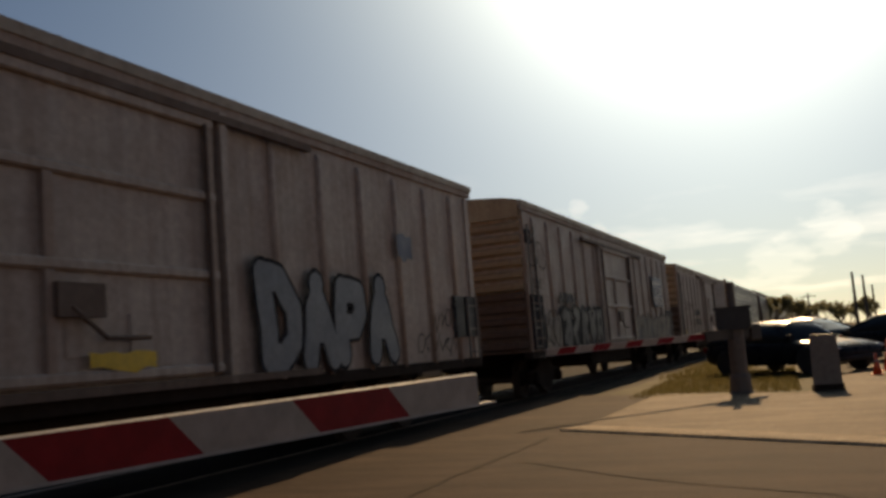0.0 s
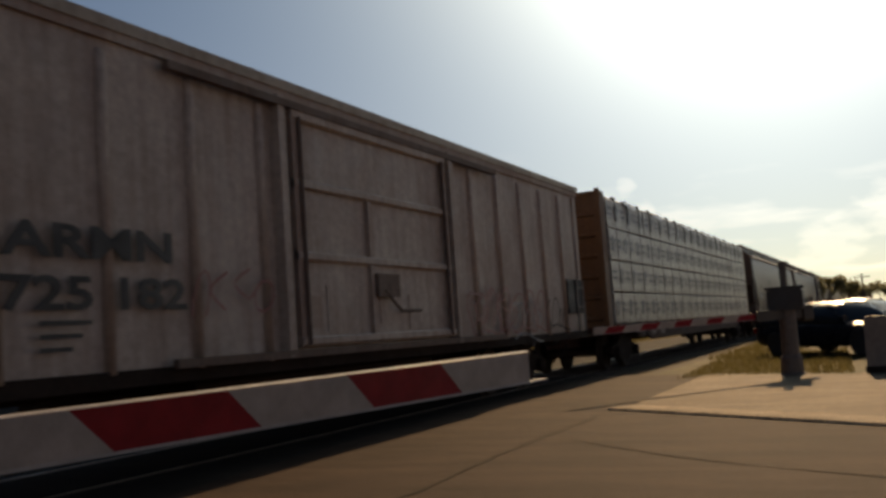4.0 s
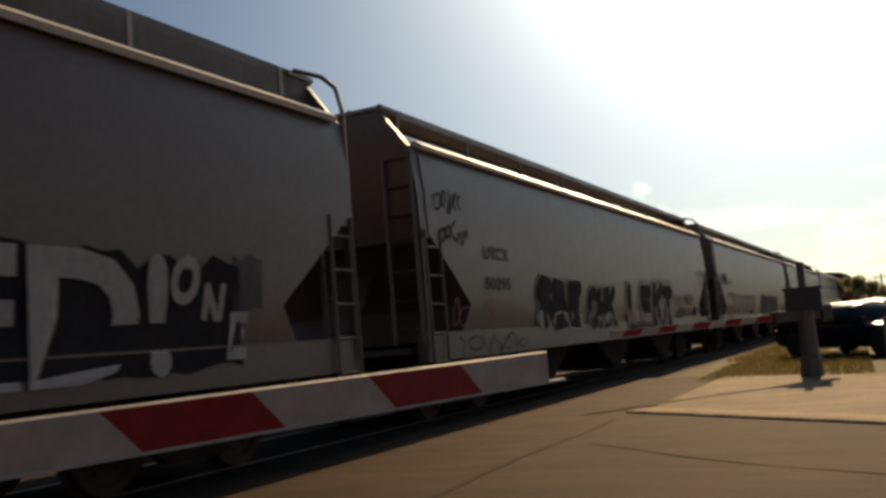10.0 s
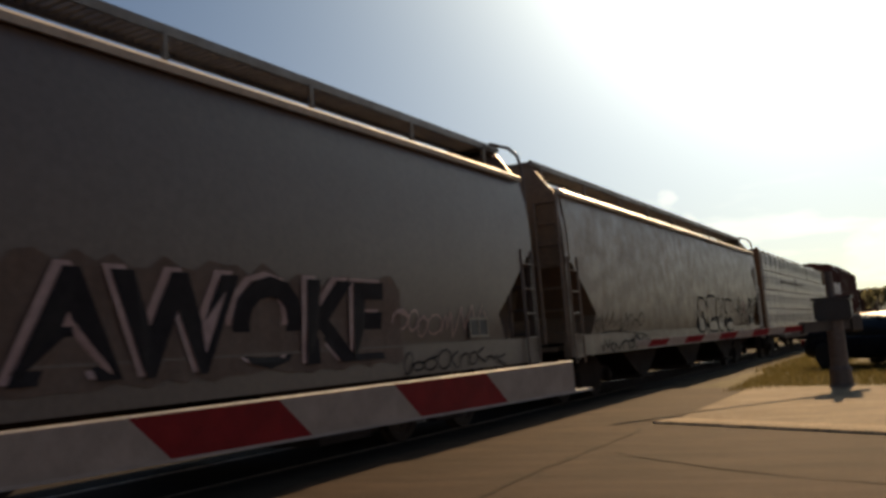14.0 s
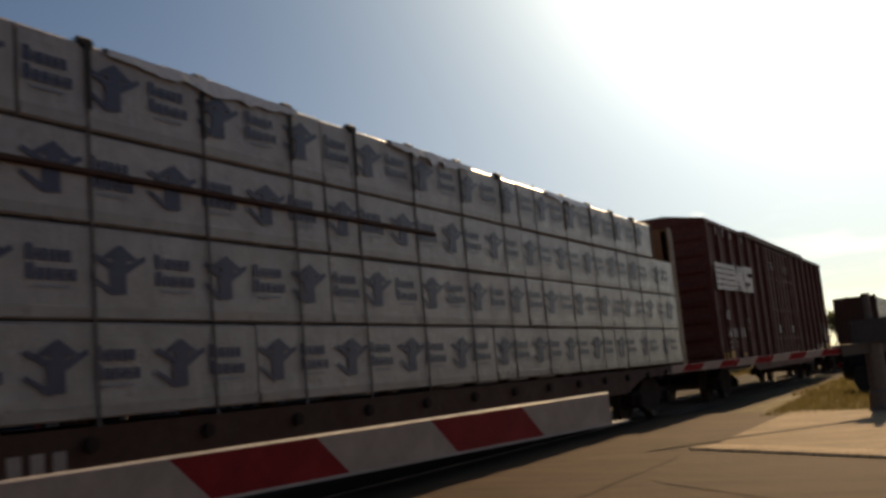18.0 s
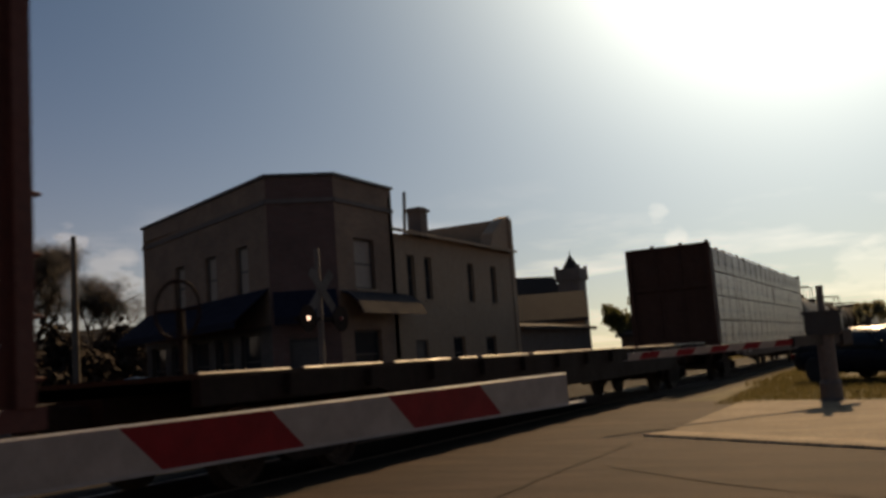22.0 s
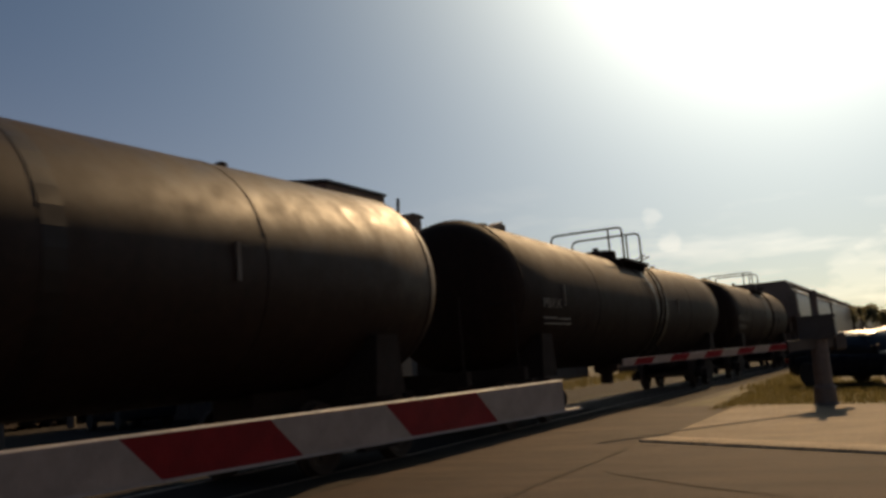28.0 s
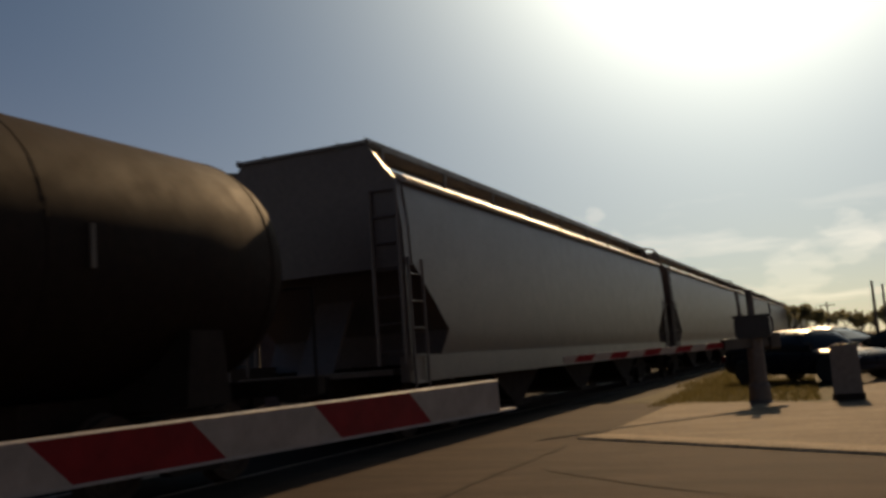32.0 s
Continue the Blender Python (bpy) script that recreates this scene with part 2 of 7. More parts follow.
M = {
    "reefer_white": weathered("dirty_white_paint", (0.46, 0.365, 0.3), (0.18, 0.098, 0.068), 0.6, 0, 0.85),
    "reefer_white_rusty": weathered("rust_streaked_white_paint", (0.38, 0.29, 0.23), (0.19, 0.075, 0.045), 0.65, 0, 0.85),
    "hatch_roof": weathered("dusty_hatch_paint", (0.14, 0.125, 0.11), (0.08, 0.068, 0.058), 0.6, 0, 0.6),
    "graffiti_cream": weathered("cream_spray_paint", (0.29, 0.245, 0.185), (0.19, 0.155, 0.115), 0.55, 0, 0.4),
    "graffiti_dim": weathered("dull_cream_spray_paint", (0.2, 0.155, 0.115), (0.08, 0.055, 0.042), 0.65, 0, 0.9),
    "graffiti_navy": weathered("navy_spray_paint", (0.036, 0.03, 0.04), (0.055, 0.04, 0.035), 0.55, 0, 0.8, 1.0, 9, 0.1, 0, 0.4),
    "frame_dark": weathered("grimy_dark_steel", (0.03, 0.019, 0.014), (0.018, 0.012, 0.009), 0.9, 0.0, 0.6, 1.0, 14, 0.15, 0, 0.12),
    "steel": weathered("worn_steel", (0.2, 0.18, 0.16), (0.08, 0.05, 0.035), 0.5, 0.6),
    "wheel_steel": weathered("rusty_wheel_steel", (0.055, 0.036, 0.026), (0.03, 0.02, 0.015), 0.7, 0.2, 0.6, 1.0, 14, 0.15, 0, 0.15),
    "edge_steel": weathered("pale_edge_steel", (0.3, 0.24, 0.19), (0.12, 0.08, 0.06), 0.6, 0.0, 0.7),
    "rust_and_shade": weathered("rust_and_gap_shade", (0.14, 0.085, 0.06), (0.06, 0.032, 0.022), 0.75, 0, 0.8),
    "end_cream": weathered("rust_streaked_cream_paint", (0.4, 0.3, 0.19), (0.2, 0.1, 0.055), 0.65, 0, 0.85, 0.6),
    "rail_top": weathered("worn_rail_steel", (0.2, 0.15, 0.115), (0.1, 0.07, 0.05), 0.5, 0.6, 0.5),
    "hopper_gray": weathered("faded_gray_paint", (0.108, 0.074, 0.059), (0.066, 0.042, 0.033), 0.42, 0, 0.45, 0.45, 14, 0.0, 0, 0.55, 0.03),
    "hopper_tan": weathered("faded_tan_paint", (0.2, 0.142, 0.095), (0.105, 0.063, 0.04), 0.45, 0, 0.65, 0.7),
    "hopper_roof": weathered("sooty_roof_paint", (0.11, 0.094, 0.084), (0.065, 0.052, 0.045), 0.6, 0, 0.6),
    "reefer_roof": weathered("dull_galvanised_roof", (0.36, 0.31, 0.255), (0.2, 0.145, 0.105), 0.5, 0.0, 0.6),
    "eave": weathered("light_gray_edge_paint", (0.5, 0.44, 0.37), (0.3, 0.24, 0.19), 0.4, 0, 0.45),
    "box_brown": weathered("faded_oxide_brown_paint", (0.125, 0.042, 0.032), (0.064, 0.027, 0.02), 0.7, 0, 0.6, 1.2, 14, 0.1, 0, 0.2),
    "bulk_yellow": weathered("rusty_ochre_paint", (0.17, 0.082, 0.033), (0.08, 0.037, 0.02), 0.65, 0, 0.7),
    "bulk_brown": weathered("rusty_brown_paint", (0.068, 0.031, 0.021), (0.038, 0.019, 0.014), 0.8, 0, 0.6, 1.0, 14, 0.15, 0, 0.2),
    "tank_dark": weathered("dusty_dark_tank_paint", (0.024, 0.0125, 0.0085), (0.04, 0.021, 0.013), 0.56, 0, 0.75, 1.0, 10, 0.03, 0.0, 0.12, 0.12),
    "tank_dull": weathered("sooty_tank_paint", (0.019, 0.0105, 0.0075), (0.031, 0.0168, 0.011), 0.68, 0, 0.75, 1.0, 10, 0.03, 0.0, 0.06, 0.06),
    "tank_band": weathered("oily_tank_band_paint", (0.018, 0.0108, 0.0078), (0.03, 0.0175, 0.012), 0.48, 0, 0.5, 1.0, 10, 0.03, 0.0, 0.16, 0.12),
    "wrap": wrapped("white_plastic_wrap", (0.32, 0.278, 0.25), (0.24, 0.203, 0.176)),
    "wrap_gray": wrapped("gray_plastic_wrap", (0.33, 0.262, 0.236), (0.24, 0.186, 0.162)),
    "wrap_hem": wrapped("dull_folded_wrap", (0.27, 0.232, 0.208), (0.2, 0.168, 0.145)),
    "wrap_loose": plain("crumpled_clear_plastic", (0.62, 0.58, 0.54), 0.18),
    "tank_mark": weathered("faded_tank_lettering", (0.13, 0.095, 0.07), (0.08, 0.055, 0.038), 0.6, 0, 0.5),
    "mark_grey": weathered("faded_gray_lettering", (0.28, 0.22, 0.19), (0.16, 0.1, 0.08), 0.6, 0, 0.5),
    "wrap_print": plain("navy_print", (0.02, 0.021, 0.062), 0.45),
    "wrap_grey": plain("gray_print", (0.2, 0.2, 0.22), 0.45),
    "strap": plain("dark_strap", (0.05, 0.045, 0.04), 0.7, 0.0, 0.1),
    "strap_pale": plain("dull_gray_strap", (0.13, 0.112, 0.104), 0.75, 0.0, 0.08),
    "white_paint": weathered("gate_white_paint", (0.34, 0.262, 0.212), (0.21, 0.154, 0.119), 0.5, 0, 0.45, 0.8),
    # bright rim colour stands for sun along the arm's top edge
    "arm_rim": weathered("sunlit_rim", (0.6, 0.52, 0.44), (0.4, 0.32, 0.26), 0.4, 0, 0.4, 0.8),
    "red_paint": weathered("gate_red_sheeting", (0.25, 0.008, 0.01), (0.15, 0.01, 0.01), 0.5, 0, 0.35, 0.6, 14.0, 0.15, 0.0, 0.18),
    "mark_white": weathered("worn_white_lettering", (0.62, 0.58, 0.53), (0.3, 0.22, 0.18), 0.6, 0, 0.5),
    "mark_black": weathered("worn_black_lettering", (0.018, 0.016, 0.016), (0.04, 0.035, 0.03), 0.6, 0, 0.4),
    "mark_yellow": weathered("worn_yellow_decal", (0.55, 0.27, 0.03), (0.3, 0.14, 0.03), 0.6, 0, 0.4),
    "spray_black": weathered("black_spray_and_bay_shade", (0.02, 0.017, 0.019), (0.035, 0.028, 0.025), 0.75, 0, 0.4, 1.0, 14, 0.1, 0, 0.1),
    "spray_white": weathered("white_spray_paint", (0.3, 0.268, 0.25), (0.19, 0.16, 0.14), 0.5, 0, 0.4),
    "spray_red": weathered("red_spray_paint", (0.25, 0.05, 0.05), (0.15, 0.05, 0.045), 0.5, 0, 0.4),
    "faded_fill": weathered("faded_flesh_spray_paint", (0.16, 0.105, 0.09), (0.11, 0.072, 0.058), 0.5, 0, 0.5),
    "spray_blue": weathered("blue_spray_paint", (0.135, 0.15, 0.172), (0.07, 0.08, 0.1), 0.5, 0, 0.4),
    "spray_pink": weathered("faded_pink_spray_paint", (0.4, 0.25, 0.23), (0.3, 0.2, 0.17), 0.5, 0, 0.4),
    "spray_yellow": weathered("yellow_spray_paint", (0.68, 0.42, 0.02), (0.5, 0.3, 0.03), 0.5, 0, 0.3),
    "sign_blue": weathered("blue_placard", (0.022, 0.032, 0.09), (0.035, 0.035, 0.055), 0.5, 0, 0.4),
}


# ---- building helpers ----
def box(bm, x0, x1, y0, y1, z0, z1):
    v = [bm.verts.new((x, y, z)) for x in (x0, x1) for y in (y0, y1) for z in (z0, z1)]
    for f in ((0, 1, 3, 2), (4, 6, 7, 5), (0, 4, 5, 1), (2, 3, 7, 6), (0, 2, 6, 4), (1, 5, 7, 3)):
        bm.faces.new([v[i] for i in f])


def soft_box(bm, x0, x1, y0, y1, z0, z1, r=0.03):
    """A box with chamfered edges along x."""
    prism(bm, [(y0 + r, z0), (y1 - r, z0), (y1, z0 + r), (y1, z1 - r), (y1 - r, z1), (y0 + r, z1), (y0, z1 - r), (y0, z0 + r)], x0, x1)


def prism(bm, profile, x0, x1, caps=True):
    """A (y, z) outline drawn out along x."""
    a = [bm.verts.new((x0, y, z)) for y, z in profile]
    b = [bm.verts.new((x1, y, z)) for y, z in profile]
    n = len(profile)
    for i in range(n):
        j = (i + 1) % n
        bm.faces.new((a[i], a[j], b[j], b[i]))
    if caps:
        bm.faces.new(a[::-1])
        bm.faces.new(b)


def slab(bm, outline, y0, y1):
    """An (x, z) outline with thickness across the track."""
    a = [bm.verts.new((x, y0, z)) for x, z in outline]
    b = [bm.verts.new((x, y1, z)) for x, z in outline]
    n = len(outline)
    for i in range(n):
        j = (i + 1) % n
        bm.faces.new((a[i], a[j], b[j], b[i]))
    bm.faces.new(a[::-1])
    bm.faces.new(b)


def tube(bm, points, r, n=8, closed=False):
    """A round bar along points."""
    pts = [Vector(p) for p in points]
    rings = []
    for i, p in enumerate(pts):
        d = (pts[min(i + 1, len(pts) - 1)] - pts[max(i - 1, 0)]).normalized()
        u = d.orthogonal().normalized()
        w = d.cross(u)
        rr = r[i] if isinstance(r, (list, tuple)) else r
        rings.append([bm.verts.new(p + rr * (math.cos(2 * math.pi * k / n) * u + math.sin(2 * math.pi * k / n) * w)) for k in range(n)])
    for a, b in zip(rings, rings[1:]):
        if len(a) != len(b):
            continue
        off = min(range(n), key=lambda s: sum((a[k].co - b[(k + s) % n].co).length for k in range(n)))
        for k in range(n):
            bm.faces.new((a[k], a[(k + 1) % n], b[(k + 1 + off) % n], b[(k + off) % n]))
    bm.faces.new(rings[0][::-1])
    bm.faces.new(rings[-1])


def lathe(bm, profile, n=24, axis="x", at=(0, 0, 0)):
    """Rings of (place along the axis, radius)."""
    rings = []
    for s, r in profile:
        ring = []
        for k in range(n):
            a = 2 * math.pi * k / n
            c, d = r * math.cos(a), r * math.sin(a)
            p = (s, c, d) if axis == "x" else ((c, s, d) if axis == "y" else (c, d, s))
            ring.append(bm.verts.new(Vector(p) + Vector(at)))
        rings.append(ring)
    for a, b in zip(rings, rings[1:]):
        for k in range(n):
            bm.faces.new((a[k], a[(k + 1) % n], b[(k + 1) % n], b[k]))
    bm.faces.new(rings[0][::-1])
    bm.faces.new(rings[-1])


def mesh_of(name, bm, material, smooth=False):
    bmesh.ops.recalc_face_normals(bm, faces=bm.faces)
    me = bpy.data.meshes.new(name)
    bm.to_mesh(me)
    bm.free()
    if smooth:
        for p in me.polygons:
            p.use_smooth = True
    for m in material if isinstance(material, (list, tuple)) else (material,):
        me.materials.append(m)
    return me


def part(name, bm, material, parent, label="", smooth=False, at=None):
    """One mesh object under a thing or a part; bm is a bmesh or a ready mesh."""
    me = bm if isinstance(bm, bpy.types.Mesh) else mesh_of(name, bm, material, smooth)
    ob = new(name, me)
    ob.parent = parent
    if at is not None:
        ob.matrix_basis = at
    return tagged(ob, label)


def thing(name, label, category, group="", m=None):
    ob = new(name)
    ob.empty_display_size = 0.3
    if m is not None:
        ob.matrix_basis = m
    return tagged(ob, label, category, group)


def solid(name, bm, material, label, category="", group="", kind="", m=None, smooth=False):
    ob = new(name, bm if isinstance(bm, bpy.types.Mesh) else mesh_of(name, bm, material, smooth))
    if m is not None:
        ob.matrix_basis = m
    return tagged(ob, label, category, group, kind)


def lettering(text, height, depth=0.004, fat=0.0, shear=0.0, space=1.0):
    """Letters as a mesh in the x z plane that face -y, from x = 0, z = 0."""
    cu = bpy.data.curves.new("letters", "FONT")
    cu.body, cu.size, cu.extrude, cu.offset, cu.shear, cu.space_character = text, height / 0.72, depth, fat, shear, space
    cu.resolution_u = 3
    ob = new("letters", cu)
    bpy.context.view_layer.update()
    me = bpy.data.meshes.new_from_object(ob.evaluated_get(bpy.context.evaluated_depsgraph_get()))
    bpy.data.objects.remove(ob)
    bpy.data.curves.remove(cu)
    me.transform(Euler((radians(90), 0, 0)).to_matrix().to_4x4())
    me.materials.clear()
    return me


def text_part(name, text, x, y, z, height, material, parent, label="", width=None, **kw):
    me = lettering(text, height, **kw)
    xs = [v.co.x for v in me.vertices]
    if width and xs:
        me.transform(Matrix.Diagonal((width / (max(xs) - min(xs)), 1, 1, 1)))
    me.materials.append(material)
    ob = part(name, me, None, parent, label)
    ob.matrix_basis = pose(x, y, z)
    return ob


# ---- the train: running gear shared by all cars ----
CENTRE = 7.2          # the track's middle line
SPEED = 9.3           # metres a second, towards -x, until 18 s
GAIN = 0.05           # metres a second gained each second after that
cars = []             # (car, x of its leading end at 16 s)
wheelsets = []


def truck_meshes():
    bm = bmesh.new()
    for s in (-1, 1):
        y = s * 0.99
        slab(bm, [(-1.15, 0.36), (-0.95, 0.3), (-0.62, 0.36), (-0.35, 0.2), (0.35, 0.2), (0.62, 0.36), (0.95, 0.3), (1.15, 0.36), (1.15, 0.56), (0.7, 0.62), (0.42, 0.8), (-0.42, 0.8), (-0.7, 0.62), (-1.15, 0.56)], y - 0.07, y + 0.07)
        for k in (-1, 1):
            lathe(bm, [(y + s * 0.07, 0.13), (y + s * 0.17, 0.12), (y + s * 0.19, 0.06)], 12, "y", (k * 0.88, 0, 0.42))
        for k in (-0.17, 0, 0.17):
            lathe(bm, [(0.28, 0.07), (0.66, 0.07)], 10, "z", (k, y, 0))
    box(bm, -0.2, 0.2, -1.0, 1.0, 0.5, 0.78)
    frame_me = mesh_of("side_frame", bm, M["frame_dark"])
    bm = bmesh.new()
    lathe(bm, [(-0.95, 0.08), (0.95, 0.08)], 10, "y")
    for s in (-1, 1):
        prof = [(0.69, 0.2), (0.69, 0.45), (0.72, 0.445), (0.73, 0.42), (0.82, 0.41), (0.82, 0.34), (0.78, 0.3), (0.78, 0.16), (0.83, 0.14), (0.83, 0.09)]
        lathe(bm, [(s * a, r) for a, r in prof], 24, "y")
        for k in range(6):
            a = k * math.pi / 3
            lathe(bm, [(s * 0.775, 0.03), (s * 0.8, 0.03)], 6, "y", (0.22 * math.cos(a), 0, 0.22 * math.sin(a)))
    return frame_me, mesh_of("wheelset", bm, M["wheel_steel"])


TRUCK, WHEELS = truck_meshes()


def trucks(car, xs):
    for x in xs:
        t = part("truck", TRUCK, None, car, "grimy cast-steel truck", at=pose(x, 0, 0))
        for k in (-0.88, 0.88):
            w = part("wheelset", WHEELS, None, t, "steel wheels on an axle", at=pose(k, 0, 0.42))
            wheelsets.append((w, k))


def couplers(car, length):
    for x, s in ((0, -1), (length, 1)):
        bm = bmesh.new()
        box(bm, *sorted((x - s * 0.5, x + s * 0.38)), -0.11, 0.11, 0.74, 0.96)
        slab(bm, [(x + s * 0.36, 0.7), (x + s * 0.62, 0.74), (x + s * 0.62, 0.98), (x + s * 0.36, 1.0)], -0.16, 0.16)
        tube(bm, [(x, -0.25, 0.7), (x + s * 0.3, -0.25, 0.5), (x + s * 0.62, -0.22, 0.45)], 0.025, 6)
        part("coupler", bm, M["frame_dark"], car)


def ladder(car, x, y, z0, z1, material, width=0.42, step=0.38, across=False):
    bm = bmesh.new()
    for k in (0, width):
        p = [(x + k, y, z0), (x + k, y, z1)] if not across else [(x, y + k, z0), (x, y + k, z1)]
        tube(bm, p, 0.022, 6)
    z = z0 + 0.1
    while z < z1:
        p = [(x, y, z), (x + width, y, z)] if not across else [(x, y, z), (x, y + width, z)]
        tube(bm, p, 0.014, 6)
        z += step
    return part("ladder", bm, material, car)


def new_car(name, x0, label, category="freight car", shift=0.0):
    car = thing(name, label, category, "cars of the freight train", pose(x0, CENTRE + shift, 0))
    cars.append((car, x0, shift))
    return car


def ribbon(bm, pts, r, lift=0.003):
    """A flat painted line on an upright surface."""
    up, dn = [], []
    for i, p in enumerate(pts):
        a, b = Vector(pts[max(i - 1, 0)]), Vector(pts[min(i + 1, len(pts) - 1)])
        d = (b - a)
        n = Vector((-d.z, 0, d.x))
        n = n.normalized() * r if n.length > 1e-6 else Vector((0, 0, r))
        up.append(bm.verts.new(Vector(p) + n))
        dn.append(bm.verts.new(Vector(p) - n))
    for i in range(len(pts) - 1):
        try:
            bm.faces.new((up[i], up[i + 1], dn[i + 1], dn[i]))
        except ValueError:
            pass


def bars(car, name, rows, y, material, label=""):
    """Small writing as plain bars: rows of (x, z, width, height)."""
    bm = bmesh.new()
    for x, z, w, h in rows:
        box(bm, x, x + w, y - 0.004, y, z, z + h)
    return part(name, bm, material, car, label)


# ---- refrigerator cars ----
def reefer(x0, length, door, body_mat, label, sign=None, mark=None, rise=0.0, peak=(0.05, 0.09)):
    car = new_car("refrigerator_car", x0, label)
    e = 3.94 + rise
    bm = bmesh.new()
    prism(bm, [(-1.54, 1.0), (1.54, 1.0), (1.54, e - 0.08), (-1.54, e - 0.08)], 0.12, length - 0.12)
    part("body", bm, body_mat, car)
    bm = bmesh.new()
    k1, k2 = e + peak[0], e + peak[1]
    prism(bm, [(-1.6, e - 0.1), (1.6, e - 0.1), (1.62, e), (1.2, k1), (0.5, k2), (-0.5, k2), (-1.2, k1), (-1.62, e)], 0.0, length)
    roof = part("roof", bm, M["reefer_roof"], car, "dull galvanised roof with raised seams")
    x = 0.9
    while x < length - 0.4:
        bm = bmesh.new()
        prism(bm, [(-1.61, e + 0.01), (-1.2, k1 + 0.01), (-0.5, k2 + 0.01), (0.5, k2 + 0.01), (1.2, k1 + 0.01), (1.61, e + 0.01), (1.2, k1 + 0.025), (0.5, k2 + 0.025), (-0.5, k2 + 0.025), (-1.2, k1 + 0.025)], x, x + 0.06)
        part("seam", bm, M["reefer_roof"], roof)
        x += 1.22
    bm = bmesh.new()
    box(bm, 0, length, -1.58, -1.54, e - 0.19, e - 0.1)
    box(bm, 0, length, 1.54, 1.58, e - 0.19, e - 0.1)
    part("roof_rail", bm, M["reefer_white_rusty"], car, "stained roof rail")
    # corrugated ends
    for x, s in ((0.12, -1), (length - 0.12, 1)):
        for z0, z1, mat, what in ((1.0, 2.2, M["rust_and_shade"], "lower end eaten by rust"), (2.2, 3.75, M["end_cream"], "corrugated cream end stained with rust")):
            bm = bmesh.new()
            slab(bm, [(0, 0), (s * 0.09, 0.06), (s * 0.09, 0.15), (0, 0.21)], -1.5, 1.5)
            rib = mesh_of("end_rib", bm, mat)
            z = z0 + 0.03
            while z < z1 - 0.12:
                part("end_rib", rib, None, car, at=pose(x, 0, z))
                z += 0.25
            bm = bmesh.new()
            if z1 > 3:
                prism(bm, [(-1.52, 3.74), (1.52, 3.74), (1.52, e - 0.01), (1.18, k1 - 0.02), (0.48, k2 - 0.02), (-0.48, k2 - 0.02), (-1.18, k1 - 0.02), (-1.52, e - 0.01)], *sorted((x - s * 0.05, x + s * 0.125)))
            else:
                slab(bm, [(x - s * 0.01, z0), (x + s * 0.03, z0), (x + s * 0.03, z1), (x - s * 0.01, z1)], -1.51, 1.51)
            part("end_panel", bm, mat, car, what)
        for yy in (-1.57, 1.57):
            bm = bmesh.new()
            box(bm, *sorted((x - s * 0.16, x + s * 0.02)), min(yy, yy * 0.98), max(yy, yy * 0.98), 0.95, e - 0.22)
            part("corner_post", bm, body_mat, car)
    # side posts
    bm = bmesh.new()
    tube(bm, [(0.04, 0, 0), (0.04, 0, e - 1.34), (0.04, 0.03, e - 1.26)], 0.055, 10)
    post = mesh_of("side_post", bm, body_mat, True)
    d0, d1 = door
    for s in (-1, 1):
        x = 0.75
        while x < length - 0.6:
            if x + 0.1 < d0 - 0.3 or x > d1 + 0.3:
                part("side_post", post, None, car, at=pose(x, s * 1.54, 0.97))
            x += 1.06
    # plug door on rods, both sides
    for s in (-1, 1):
        bm = bmesh.new()
        box(bm, d0, d1, *sorted((s * 1.5, s * 1.6)), 1.08, 3.66)
        door_ob = part("door", bm, body_mat, car, "wide plug door with locking bars")
        for x in (d0 - 0.24, d1 + 0.12):
            bm = bmesh.new()
            box(bm, x, x + 0.12, *sorted((s * 1.5, s * 1.66)), 0.98, 3.74)
            part("door_frame", bm, body_mat, door_ob)
        # strips coloured dark for the shadow in the gaps beside the door
        for x in (d0 - 0.12, d1):
            bm = bmesh.new()
            box(bm, x, x + 0.12, *sorted((s * 1.5, s * 1.55)), 0.98, 3.74)
            part("door_gap_shade", bm, M["rust_and_shade"], door_ob, "dark strip for the shadow beside the door")
        w = d1 - d0
        for z, hh in ((1.09, 0.1), (2.0, 0.1), (2.78, 0.1), (3.52, 0.12)):
            bm = bmesh.new()
            soft_box(bm, d0, d1, *sorted((s * 1.6, s * 1.66)), z, z + hh, 0.02)
            part("door_brace", bm, body_mat, door_ob)
        for a, za, zb in ((0.0, 1.19, 3.52), (0.4, 1.19, 2.0), (0.4, 2.1, 2.78), (0.97, 1.19, 3.52)):
            bm = bmesh.new()
            box(bm, d0 + w * a, d0 + w * a + 0.1, *sorted((s * 1.6, s * 1.65)), za, zb)
            part("door_brace", bm, M["reefer_white_rusty"], door_ob)
        for a, za, ww, hh in ((0.15, 1.24, 0.4, 0.5), (0.46, 1.3, 0.3, 0.6), (0.66, 1.22, 0.55, 0.44), (0.06, 1.28, 0.22, 0.34)):
            bm = bmesh.new()
            box(bm, d0 + w * a, d0 + w * a + ww, *sorted((s * 1.6, s * 1.612)), za, za + hh)
            part("pasted_notice", bm, M["reefer_white"] if a > 0.1 else M["reefer_white_rusty"], door_ob)
        bm = bmesh.new()
        bm.free()
        for a in (0.03, 0.96):
            bm = bmesh.new()
            tube(bm, [(d0 + w * a, s * 1.67, 1.1), (d0 + w * a, s * 1.67, 3.55)], 0.025, 8)
            part("locking_bar", bm, M["rust_and_shade"], door_ob)
        bm = bmesh.new()
        tube(bm, [(d0 + w * 0.46, s * 1.69, 1.7), (d0 + w * 0.56, s * 1.7, 1.45), (d0 + w * 0.7, s * 1.7, 1.45)], 0.022, 6)
